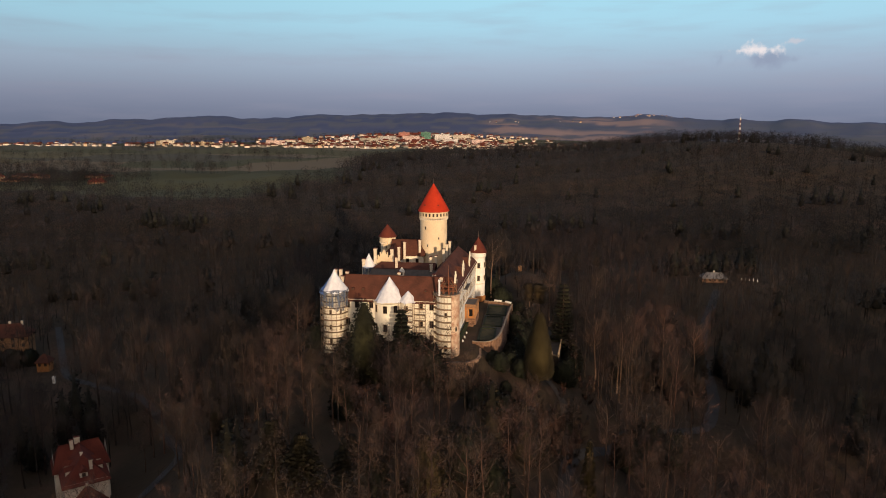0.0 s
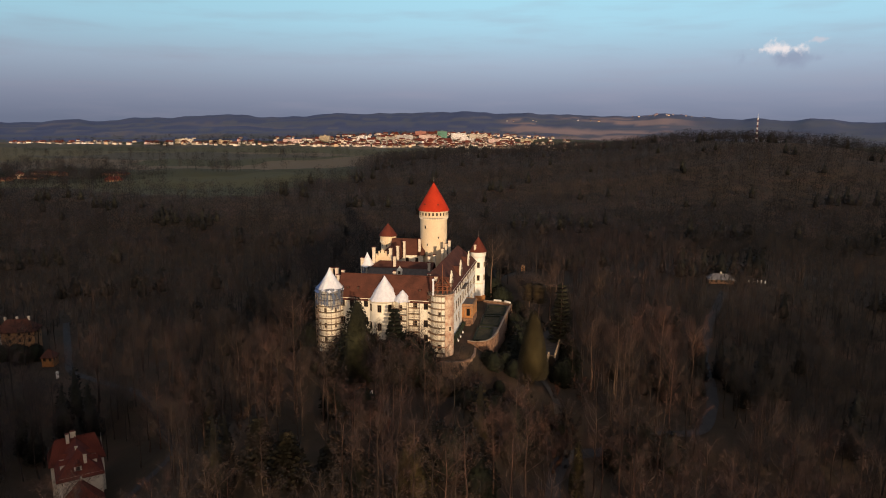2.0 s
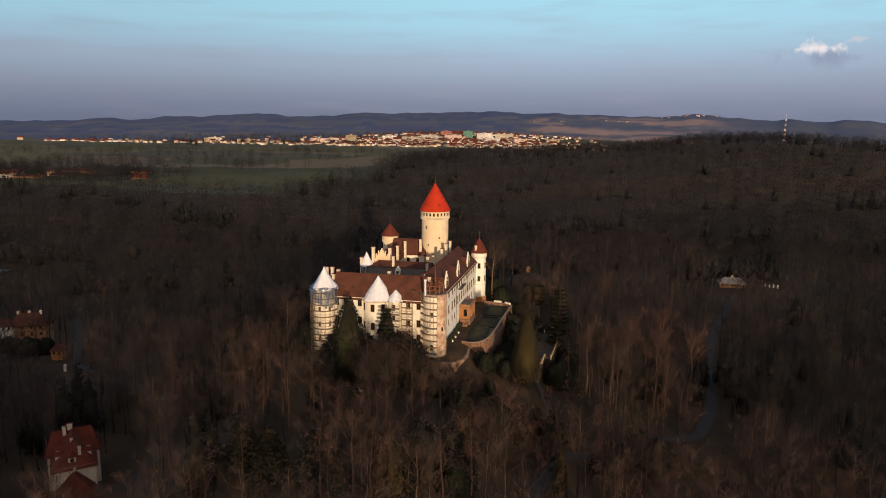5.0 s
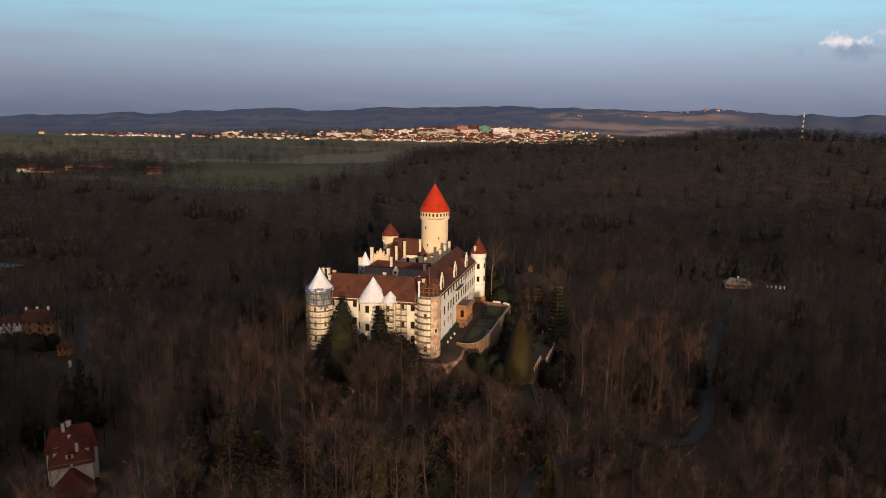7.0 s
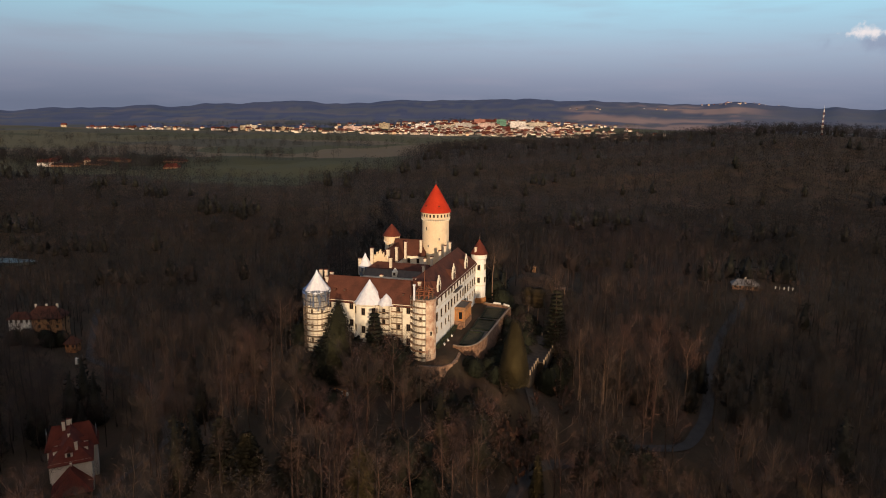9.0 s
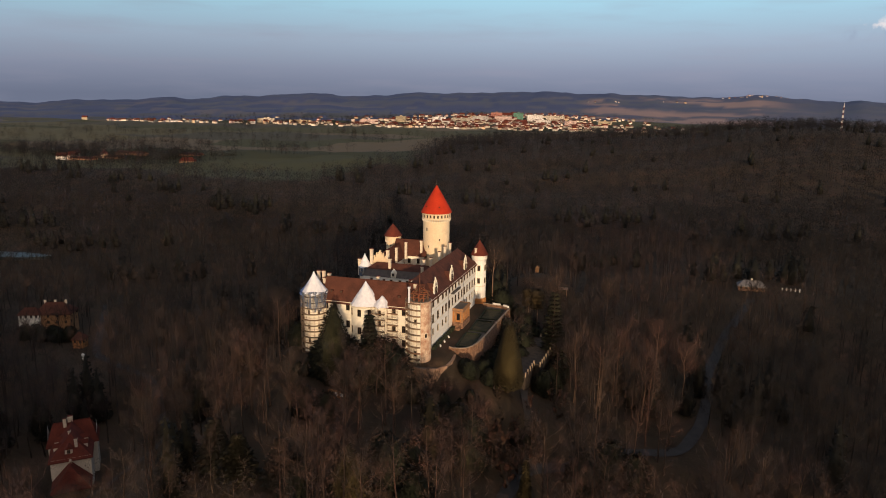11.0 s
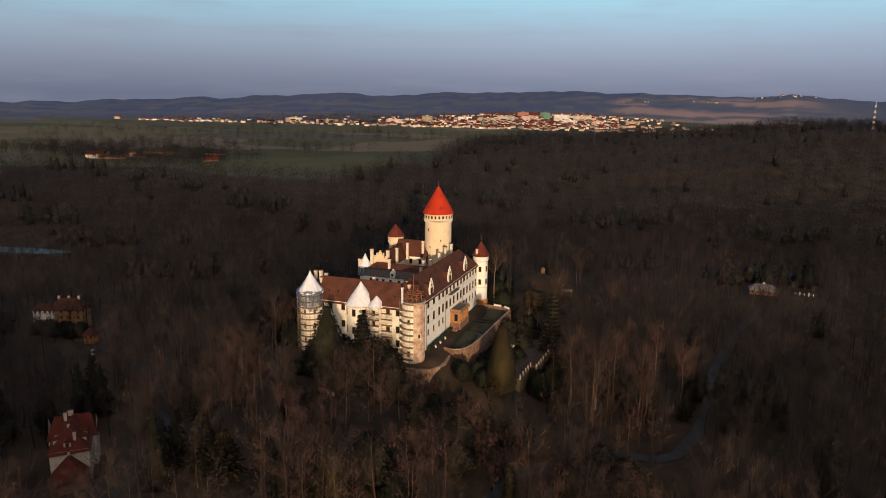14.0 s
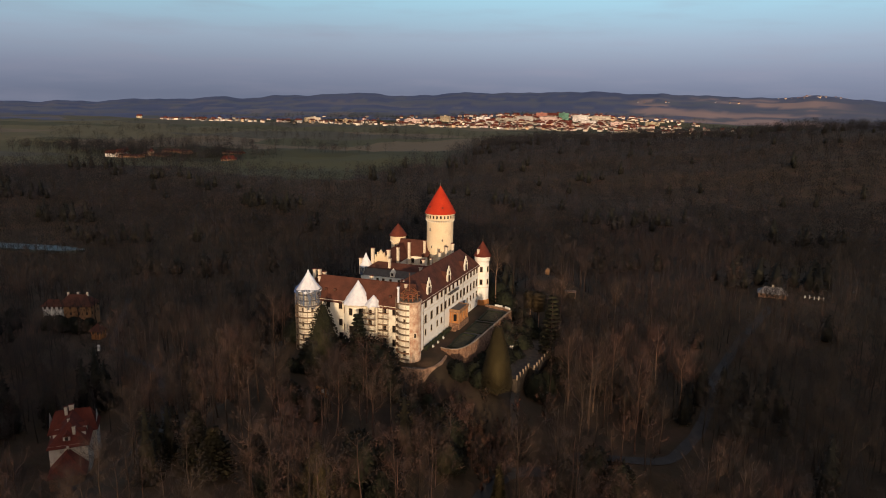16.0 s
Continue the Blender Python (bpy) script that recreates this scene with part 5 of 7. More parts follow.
def leafy(seed, h, prof, count, w=0.42, lumps=18, ruffle=0.3):
    """A dense evergreen: stem (first) and leaf sprays on a lumpy outline (second). prof: rows of (height share, radius)."""
    rng = np.random.RandomState(seed)
    wood, fine = Sticks(0.4 * h), Sticks(0.4 * h)
    wood.tube((0, 0, -1), (0, 0, 0.9 * h), 0.016 * h, 0.004 * h, 5)
    hs, rs = zip(*prof)
    core, pts, fs = 9, [], []
    for f in (0.02, 0.15, 0.35, 0.6, 0.8, 0.95):
        for i in range(core):
            rr = np.interp(f, hs, rs) * 0.72 * rng.uniform(0.85, 1.1)
            pts.append(np.array([rr * math.cos(math.tau * i / core), rr * math.sin(math.tau * i / core), f * h]))
    for j in range(5):
        for i in range(core):
            a, b = j * core + i, j * core + (i + 1) % core
            fs += [(a, b, b + core), (a, b + core, a + core)]
    fine.face(pts, fs)
    la, lh, lr = rng.uniform(0, math.tau, lumps), rng.uniform(0.05, 0.9, lumps), rng.uniform(-0.22, 0.28, lumps)
    area = np.interp(np.linspace(0, 1, 200), hs, rs) + 0.15
    cum = np.cumsum(area) / area.sum()
    for m in range(count):
        f = np.interp(rng.uniform(), cum, np.linspace(0, 1, 200))
        a = rng.uniform(0, math.tau)
        k = 1 + sum(r * math.exp(-((a - b + math.pi) % math.tau - math.pi) ** 2 * 2.5 - ((f - c) / 0.10) ** 2) for b, c, r in zip(la, lh, lr))
        rr = np.interp(f, hs, rs) * k * rng.uniform(0.72, 1.04)
        out = np.array([math.cos(a), math.sin(a), 0.0])
        p = out * rr * 0.86 + np.array([0, 0, f * h])
        d = unit(out + np.array([0, 0, rng.uniform(-0.35, 0.55)]) + rng.normal(0, 0.3, 3))
        s = np.cross(d, rng.normal(size=3))
        s *= w * rng.uniform(0.5, 1.0) / max(1e-6, np.linalg.norm(s))
        e = p + d * w * rng.uniform(1.0, 2.0)
        fine.face([p, (p + e) / 2 + s / 2, e, (p + e) / 2 - s / 2], [(0, 1, 2), (0, 2, 3)], out + np.array([0, 0, 0.35]) + rng.normal(0, ruffle, 3))
    return wood.arrays(), fine.arrays()


def far_tree(seed, h, spread=0.30, count=66, w=1.0):
    """A leafless tree for the distance: stem and a broad, even crown of upright twigs."""
    rng = np.random.RandomState(seed)
    s = Sticks(0.55 * h)
    s.tube((0, 0, -1), (0, 0, 0.75 * h), 0.012 * h, 0.003 * h)
    for m in range(count):
        f = rng.uniform(0.30, 0.97)
        rr = spread * h * math.sqrt(rng.uniform(0.02, 1.0)) * (1.08 - 0.9 * abs(f - 0.55) ** 1.3 * 2)
        a = rng.uniform(0, math.tau)
        p = np.array([rr * math.cos(a), rr * math.sin(a), f * h * 0.93])
        d = unit(np.array([0.4 * math.cos(a), 0.4 * math.sin(a), 0.5]) + rng.normal(0, 0.6, 3))
        s.sliver(p, p + d * h * rng.uniform(0.05, 0.10), w, rng, 3.0)
    return s.arrays()


rng = np.random.RandomState(12)
ROAD = [(-2, 120), (24, 140), (31, 160), (33, 175), (38, 190), (60, 205), (86, 212), (97, 235), (103, 255), (108, 280), (124, 320), (146, 362)]
DRIVE = [(38, 190), (38.5, 205), (36.0, 220), (35.8, 235), (39, 250), (42, 264), (46, 280)]
LANE = [(-120, 120), (-90, 150), (-80, 200), (-110, 240), (-150, 262), (-190, 330)]


def off_line(x, y, line):
    """How far each place lies from a line of points."""
    best = np.full(np.shape(x), 1e9)
    for (a, b), (c, d) in zip(line, line[1:]):
        t = np.clip(((x - a) * (c - a) + (y - b) * (d - b)) / ((c - a) ** 2 + (d - b) ** 2), 0, 1)
        best = np.minimum(best, np.hypot(x - a - t * (c - a), y - b - t * (d - b)))
    return best


# clearings: x, y, radius along x, along y
CLEAR = [(-90, 162, 19, 22), (-76, 146, 13, 16), (-600, 925, 78, 72), (-462, 912, 30, 24), (31, 205, 10, 19), (74, 187, 14, 13), (-104, 182, 17, 19), (-188, 276, 15, 16), (-162, 262, 8, 14), (155, 368, 24, 20), (-160, 258, 11, 16), (-149, 252, 12, 14), (-139, 241, 11, 13), (-82, 155, 16, 17), (-66, 140, 12, 12), (2, 157, 13, 14), (-20, 190, 12, 9), (44, 222, 8, 14), (-328, 405, 46, 24), (40, 195, 9, 16),
         (88, 206, 9, 9), (39, 246, 7, 22), (38, 327, 8, 17), (49, 318, 6, 10), (30, 170, 7, 22), (35, 150, 8, 20), (-30, 150, 8, 22)]


def wood_places():
    """Where trees stand: a jittered grid over the woods, thinned in clearings and on lanes."""
    out = []
    for y0, y1, cell in ((45, 330, 7.6), (330, 620, 8.9), (620, 1500, 12.6)):
        gx, gy = np.meshgrid(np.arange(-900, 1300, cell), np.arange(y0, y1, cell))
        x, y = gx.ravel() + rng.uniform(-0.48, 0.48, gx.size) * cell, gy.ravel() + rng.uniform(-0.48, 0.48, gx.size) * cell
        keep = (x > -0.98 * y - 45) & (x < 0.70 * y + 75)
        x, y = x[keep], y[keep]
        u, v = to_uv(x, y)
        keep = field_mask(x, y) < rng.uniform(0.2, 0.8, x.size)
        keep &= ~((u > -47) & (u < 23) & (v > -30) & (v < 84))
        keep &= ~((u > 18) & (u < 25) & (v > -16) & (v < 60))
        keep &= off_line(x, y, DRIVE) > 3.2
        keep &= off_line(x, y, ROAD) > 2.6
        keep &= off_line(x, y, LANE) > 3.0
        for cx, cy, rx, ry in CLEAR:
            keep &= ((x - cx) / rx) ** 2 + ((y - cy) / ry) ** 2 > 1
        out.append(np.stack([x[keep], y[keep]], -1))
    # unseen trees behind the camera, added to cast shade on the foreground
    gx, gy = np.meshgrid(np.arange(-160, 330, 15.0), np.arange(-420, 45, 15.0))
    x, y = gx.ravel() + rng.uniform(-4, 4, gx.size), gy.ravel() + rng.uniform(-4, 4, gx.size)
    out.append(np.stack([x, y], -1))
    # scattered hedgerow trees and copses in the fields
    n = 2200
    x, y = rng.uniform(-1300, 200, n), rng.uniform(760, 2250, n)
    k = (waves(x, y, 300, 41) + 0.5 * waves(x, y, 90, 42) > 0.60) & (field_mask(x, y) > 0.5) & (x > -0.95 * y) & ((y > 1500) | (-x / y > 0.45) | (-x / y < 0.12))
    out.append(np.stack([x[k], y[k]], -1))
    for cx, cy, n, sx, sy in ((-560, 895, 90, 60, 14), (-640, 930, 110, 60, 16), (-560, 1000, 80, 45, 10), (-690, 1040, 90, 60, 14), (-520, 985, 45, 28, 8), (-430, 960, 30, 22, 7), (-480, 900, 60, 40, 10), (-760, 1000, 90, 50, 20), (-370, 1054, 45, 38, 3), (-860, 2010, 60, 26, 14), (-420, 1560, 40, 30, 8), (-700, 1010, 70, 50, 16), (-820, 980, 60, 60, 15), (-640, 1090, 60, 90, 8), (-640, 1180, 70, 160, 8),
                              (-480, 1420, 90, 260, 8), (-820, 1500, 90, 200, 10), (-700, 2060, 90, 300, 14), (-330, 2030, 60, 200, 12), (-770, 2190, 40, 22, 14)):
        out.append(np.stack([rng.normal(cx, sx, n), rng.normal(cy, sy, n)], -1))
    n = 900
    x, y = rng.normal(-350, 480, n), rng.uniform(2040, 2800, n)
    k = (x > -1400) & (x < 420)
    out.append(np.stack([x[k], y[k]], -1))
    return np.concatenate(out)


places = wood_places()
ground_z = height(places[:, 0], places[:, 1])
dist = np.hypot(places[:, 0] - 30, places[:, 1])
# patch left of the castle with more firs and darker twigs
dark_patch = np.exp(-((places[:, 0] + 68) / 26) ** 2 - ((places[:, 1] - 285) / 60) ** 2)
fir_chance = 0.004 + 0.50 * step(0.45, 0.70, waves(places[:, 0], places[:, 1], 150, 51)) + 0.45 * dark_patch
is_fir = (rng.uniform(size=len(places)) < fir_chance) & (field_mask(places[:, 0], places[:, 1]) < 0.5)
# tone by waves and chance; regional light and shade are put in too
tint = np.clip(0.46 + 0.46 * waves(places[:, 0], places[:, 1], 130, 61) + 0.38 * waves(places[:, 0], places[:, 1], 60, 63) * step(420, 520, dist) + rng.normal(0, 1, len(places)) * np.where(dist < 480, 0.17, 0.26) + 0.18 * step(35, 80, places[:, 0]) * step(180, 120, places[:, 0]) * step(650, 480, places[:, 1]) + 0.38 * step(30, 70, places[:, 0]) * step(190, 130, places[:, 0]) * step(290, 340, places[:, 1]) * step(650, 480, places[:, 1]) - 0.28 * step(50, 90, places[:, 0]) * step(270, 220, places[:, 1]) - 0.55 * dark_patch - 0.38 * step(0.20, 0.42, places[:, 0] / np.maximum(places[:, 1], 1)) + 0.14 * step(-20, -60, places[:, 0]) * step(300, 260, places[:, 1]) - 0.12 * step(-20, -120, places[:, 0]) * step(300, 360, places[:, 1]), 0, 1)
size = np.where(dist < 480, rng.uniform(0.70, 1.18, len(places)), rng.uniform(0.74, 1.14, len(places))) * (1 + 0.12 * waves(places[:, 0], places[:, 1], 200, 71))
turns = rng.uniform(0, math.tau, len(places))

NEAR_BARE = [bare_tree(100 + k, 22.0 + 1.5 * (k % 3), spread=(0.17, 0.20, 0.23)[k % 3], limbs=10 + k % 3) for k in range(8)]
MID_BARE = [bare_tree(200 + k, 20.0 + (k % 3), spread=(0.22, 0.25, 0.28)[k % 3], limbs=7, kids=3, twigs=9, w=0.21, sides=3, bend=False, soft=2.0) for k in range(8)]
FAR_BARE = [far_tree(300 + k, 18.5 + (k % 3) * 1.2, spread=(0.24, 0.28, 0.32)[k % 3]) for k in range(10)]
FIR = ((0.0, 2.6), (0.1, 3.6), (0.4, 2.5), (0.7, 1.3), (1.0, 0.05))
NEAR_FIR = [leafy(400 + k, 15 + 1.5 * k, FIR, 420, 0.62) for k in range(4)]
FAR_FIR = [leafy(500 + k, 11.5 + 1.3 * k, ((0.0, 3.0), (0.1, 4.2), (0.4, 3.2), (0.7, 1.8), (1.0, 0.2)), 60, 1.2) for k in range(4)]


def merged(name, which, shapes, mat, label):
    """Many trees as one mesh."""
    vs, ts, tn, ns = [], [], [], []
    count = 0
    idx = np.nonzero(which)[0]
    for i in idx:
        v, t, o = shapes[(i * 7) % len(shapes)]
        c1, s1 = math.cos(turns[i]), math.sin(turns[i])
        ns.append(np.stack([o[:, 0] * c1 - o[:, 1] * s1, o[:, 0] * s1 + o[:, 1] * c1, o[:, 2]], -1))
        c, s = math.cos(turns[i]) * size[i], math.sin(turns[i]) * size[i]
        x = v[:, 0] * c - v[:, 1] * s + places[i, 0]
        y = v[:, 0] * s + v[:, 1] * c + places[i, 1]
        vs.append(np.stack([x, y, v[:, 2] * size[i] + ground_z[i]], -1))
        ts.append(t + count)
        tn.append(np.full(len(v), tint[i], np.float32))
        count += len(v)
    if vs:
        tagged(new(name, raw_mesh(name, np.concatenate(vs), np.concatenate(ts), [M[mat]], np.concatenate(tn), None, np.concatenate(ns))), label, "woodland", kind="stuff")


def joined(a, b):
    return np.concatenate([a[0], b[0]]), np.concatenate([a[1], b[1] + len(a[0])]), np.concatenate([a[2], b[2]])


# the trees nearest to the castle's front stand singly
lead = np.hypot((places[:, 0] - 5) * 0.75, places[:, 1] - 168)
single = np.zeros(len(places), bool)
single[np.argsort(lead)[:290]] = True
single &= lead < 140
behind = places[:, 1] < 45
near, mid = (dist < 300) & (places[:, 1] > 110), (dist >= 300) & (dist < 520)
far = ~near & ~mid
merged("woods", near & ~single & ~is_fir, [joined(*t) for t in NEAR_BARE], "woods", "bare brown broadleaf woods on the valley floor")
merged("woods", mid & ~is_fir, [joined(*t) for t in MID_BARE], "woods", "bare brown broadleaf woods behind the castle")
merged("woods", far & ~is_fir, FAR_BARE, "hazy_woods", "bare brown broadleaf woods, haze-tinted on the far hill, with unseen shade trees behind the camera")
merged("conifers", near & ~single & is_fir, [joined(*t) for t in NEAR_FIR], "needles", "dark green conifers among bare trees")
merged("conifers", (mid | far) & is_fir, [joined(*t) for t in FAR_FIR], "needles", "dark green conifers on the far hill")


def tree_thing(pair, name, stem_mat, crown_mat, label, group):
    """One tree with stem and crown as meshes of their own; to be copied."""
    ob = new(name)
    tagged(ob, label, "tree", group)
    for nm, (v, t, o), mt in (("trunk", pair[0], stem_mat), ("crown", pair[1], crown_mat)):
        c = new(nm, raw_mesh(nm, v, t, [M[mt]], None, None, o))
        c.parent = ob
    return ob


def put_tree(ob, x, y, s=1.0, turn=0.0, sink=0.3, tall=1.0, used=set()):
    m = Matrix.LocRotScale((x, y, zat(x, y) - sink), Euler((0, 0, turn)), None)
    sc = Matrix.Diagonal((s, s, s * tall, 1))
    if ob.name in used:
        c = copy_thing(ob, m)
        c.matrix_basis = m @ sc
        return c
    used.add(ob.name)
    ob.matrix_basis = m @ sc
    return ob


BARE = [tree_thing(t, "bare_tree", "bark", "twig", "leafless brown broadleaf tree on the wooded slope", "trees before the castle") for t in NEAR_BARE]
FIRS = [tree_thing(t, "fir_tree", "bark", "needle", "dark green fir among bare trees", "trees before the castle") for t in NEAR_FIR]
for i in np.nonzero(single)[0]:
    put_tree(FIRS[i % 4] if is_fir[i] else BARE[(i * 7) % 8], places[i, 0], places[i, 1], float(size[i]), float(turns[i]))

# trees that can be told apart
YEW = ((0.0, 3.6), (0.15, 5.2), (0.4, 4.9), (0.65, 3.6), (0.85, 1.9), (1.0, 0.2))
SPIRE = ((0.0, 2.4), (0.15, 2.9), (0.5, 1.8), (0.8, 0.8), (1.0, 0.05))
BROAD = ((0.0, 0.4), (0.05, 0.9), (0.09, 4.9), (0.18, 5.7), (0.35, 5.2), (0.65, 3.5), (0.88, 1.9), (0.97, 1.1), (1.0, 0.2))
CONE = ((0.0, 4.6), (0.10, 7.2), (0.35, 5.8), (0.7, 3.0), (1.0, 0.05))
for x, y, top, prof, count, mt, label in ((-24.4, 205.5, 21.0, YEW, 4200, "yewtree", "tall dense dark yew against the castle front"), 
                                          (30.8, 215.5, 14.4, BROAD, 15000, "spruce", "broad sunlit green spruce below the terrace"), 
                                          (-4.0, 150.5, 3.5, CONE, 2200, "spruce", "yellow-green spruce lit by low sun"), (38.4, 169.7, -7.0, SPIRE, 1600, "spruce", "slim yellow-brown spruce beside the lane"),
                                          (22.4, 178.9, -8.0, CONE, 1500, "yewtree", "small green pine beside the lane")):
    h = top - zat(x, y)
    k = h / 22 if prof not in (CONE, BROAD) else 1.0
    t = tree_thing(leafy(int(600 + x), h, [(f, r * k) for f, r in prof], count, 0.28 if prof is BROAD else 0.46, 4 if prof is BROAD else 18, 0.1 if prof is BROAD else 0.3), "conifer", "bark", mt, label, "")
    put_tree(t, x, y, 1.0, 0.0, 0.0)
# dark evergreen shrubs along the castle's foot and below the terrace
SHRUB = [tree_thing(leafy(650 + k, 5.5, ((0.0, 2.4), (0.3, 3.1), (0.7, 2.4), (1.0, 0.6)), 900, 0.38, 8), "evergreen_shrub", "bark", "yew", "dark evergreen shrub at the castle foot", "shrubs round the castle") for k in range(3)]
srng = random.Random(9)
for k, (u, v, sc) in enumerate([(-39 + 2.9 * i + srng.uniform(-0.8, 0.8), srng.uniform(-11, -6.5), srng.uniform(0.8, 1.25)) for i in range(13)] + [(-33.5, -7.0, 1.4), (-31, -9, 1.5), (-28, -8, 1.3), (-9, -9, 1.4), (-6, -10.5, 1.3), (-12, -11, 1.4),
                               (15, 4.0, 0.8), (20.5, 9, 1.0), (21.5, 14, 1.1), (21, 18, 1.2), (21.5, 24, 1.2), (17, 2, 1.0), (24, 4, 1.0), (27, 16, 1.0), (25, 30, 1.3), (28, 36, 1.2), (24, 40, 1.4), (27, 47, 1.5), (25, 54, 1.5), (30, 60, 1.4), (26, 64, 1.6), (22, 70, 1.5), (14, 72, 1.6), (10, 76, 1.5), (-44, 2, 1.3), (-43, 8, 1.3)]):
    x, y = to_xy(u, v)
    put_tree(SHRUB[k % 3], x, y, sc * ((0.85 if u < -29 else 2.0) if v < -4 and u < 0 else 1.2), k * 1.3, 0.4, 0.95)
for k, (x, y, sc) in enumerate(((31.0, 189.5, 0.42), (35.5, 191.5, 0.5), (26.0, 191.5, 0.5), (33.5, 183.0, 0.5), (28.5, 184.0, 0.45), (39.5, 197.5, 0.6), (36.5, 186.0, 0.5), (24.5, 186.0, 0.5))):
    put_tree(BARE[k], x, y, sc, 1.1 * k)
RUST = [tree_thing(bare_tree(670 + k, 8.0, 0.34, 11, 5, 30, 0.15, 1.0, 0.10), "beech_bush", "bark", "rust", "rust-brown young beech keeping its dry leaves", "rusty bushes on the slope") for k in range(3)]
for k, (x, y, sc) in enumerate(((-12.3, 167.0, 1.15), (11.5, 183.1, 0.9), (-13.5, 163.0, 1.0), (10.9, 203.2, 0.8), (14.5, 171.0, 0.9), (-46.0, 186.0, 1.2), (-52.0, 175.0, 1.1), (47.0, 216.0, 1.2), (29.0, 200.0, 0.9), (35.5, 197.0, 0.9), (32.0, 191.0, 1.2), (37.5, 188.0, 1.1), (26.5, 194.0, 0.9), (40.5, 204.0, 0.9), (30.0, 184.0, 1.1), (24.0, 203.0, 0.8), (27.0, 187.0, 1.0), (34.0, 203.0, 0.7), (36.0, 181.0, 1.2), (41.0, 195.0, 1.1), (22.5, 196.0, 0.9), (33.0, 177.0, 1.2), (28.0, 208.0, 0.6), (38.0, 211.0, 0.6), (-2.0, 196.0, 0.9), (7.5, 196.5, 0.9))):
    put_tree(RUST[k % 3], x, y, sc, 1.7 * k, 0.4, 1.0)
for k, (x, y, sc) in enumerate(((5.0, 157.7, 2.0), (9.5, 162.0, 1.8), (2.0, 163.5, 1.7), (22.0, 186.5, 1.9), (17.5, 191.0, 1.6), (63.0, 200.1, 1.9), (70.0, 196.0, 1.8), (-20.0, 184.0, 1.5), (-28.0, 186.0, 1.6), (12.0, 153.0, 1.8), (-17.0, 150.0, 1.7), (54.0, 190.0, 1.8), (47.0, 246.0, 1.5), (48.5, 252.0, 1.5), (46.0, 240.0, 1.5), (42.5, 232.0, 1.5), (28.0, 243.0, 1.6), (28.5, 252.0, 1.6), (28.0, 262.0, 1.6), (6.0, 203.0, 0.8), (12.0, 199.0, 0.9), (17.0, 203.0, 0.8), (20.0, 197.0, 0.9), (3.0, 198.0, 0.9), (14.0, 193.0, 1.0), (9.0, 191.0, 1.0), (19.5, 207.0, 0.7), (23.5, 199.0, 0.9), (34.0, 199.0, 0.6), (38.0, 200.0, 0.8))):
    put_tree(SHRUB[k % 3], x, y, sc, 0.8 * k, 0.4, 1.15)
for k, (x, y, h) in enumerate(((1.2, 177.7, 21), (-8.8, 176.2, 22), (-13.5, 178.5, 21), (-26.0, 175.5, 19), (15.2, 171.2, 17), (-15.0, 187.0, 24), (-19.0, 204.6, 13), (-40, 190, 25), (-44, 185, 24), (-18, 197, 14), (-9, 199, 15), (8, 200, 11), (12, 203, 9), (24, 190, 16))):
    t = tree_thing(bare_tree(700 + k, h, 0.22, 12, 5, 30, 0.085, 1.4, 0.42), "bare_tree", "bark", "twig", "tall leafless tree with a pale trunk on the slope", "trees before the castle")
    put_tree(t, x, y, 1.0, 0.7 * k)


for k, (x, y, sc) in enumerate(((-92.0, 163.0, 0.30), (-88.5, 164.5, 0.32), (-95.5, 160.0, 0.30), (-86.0, 161.0, 0.34))):
    put_tree(BARE[k + 2], x, y, sc, 0.6 * k)
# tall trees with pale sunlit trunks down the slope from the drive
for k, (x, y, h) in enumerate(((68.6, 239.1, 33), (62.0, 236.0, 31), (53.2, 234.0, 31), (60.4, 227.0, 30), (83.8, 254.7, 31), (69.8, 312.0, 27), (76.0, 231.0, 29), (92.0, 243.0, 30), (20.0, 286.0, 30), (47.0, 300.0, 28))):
    t = tree_thing(bare_tree(740 + k, h, 0.16, 14, 5, 34, 0.10, 1.05, 0.50), "bare_tree", "sunlit_bark", "twig", "tall leafless tree, long pale trunk lit by low sun", "tall trees beside the drive")
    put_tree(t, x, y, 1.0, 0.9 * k)


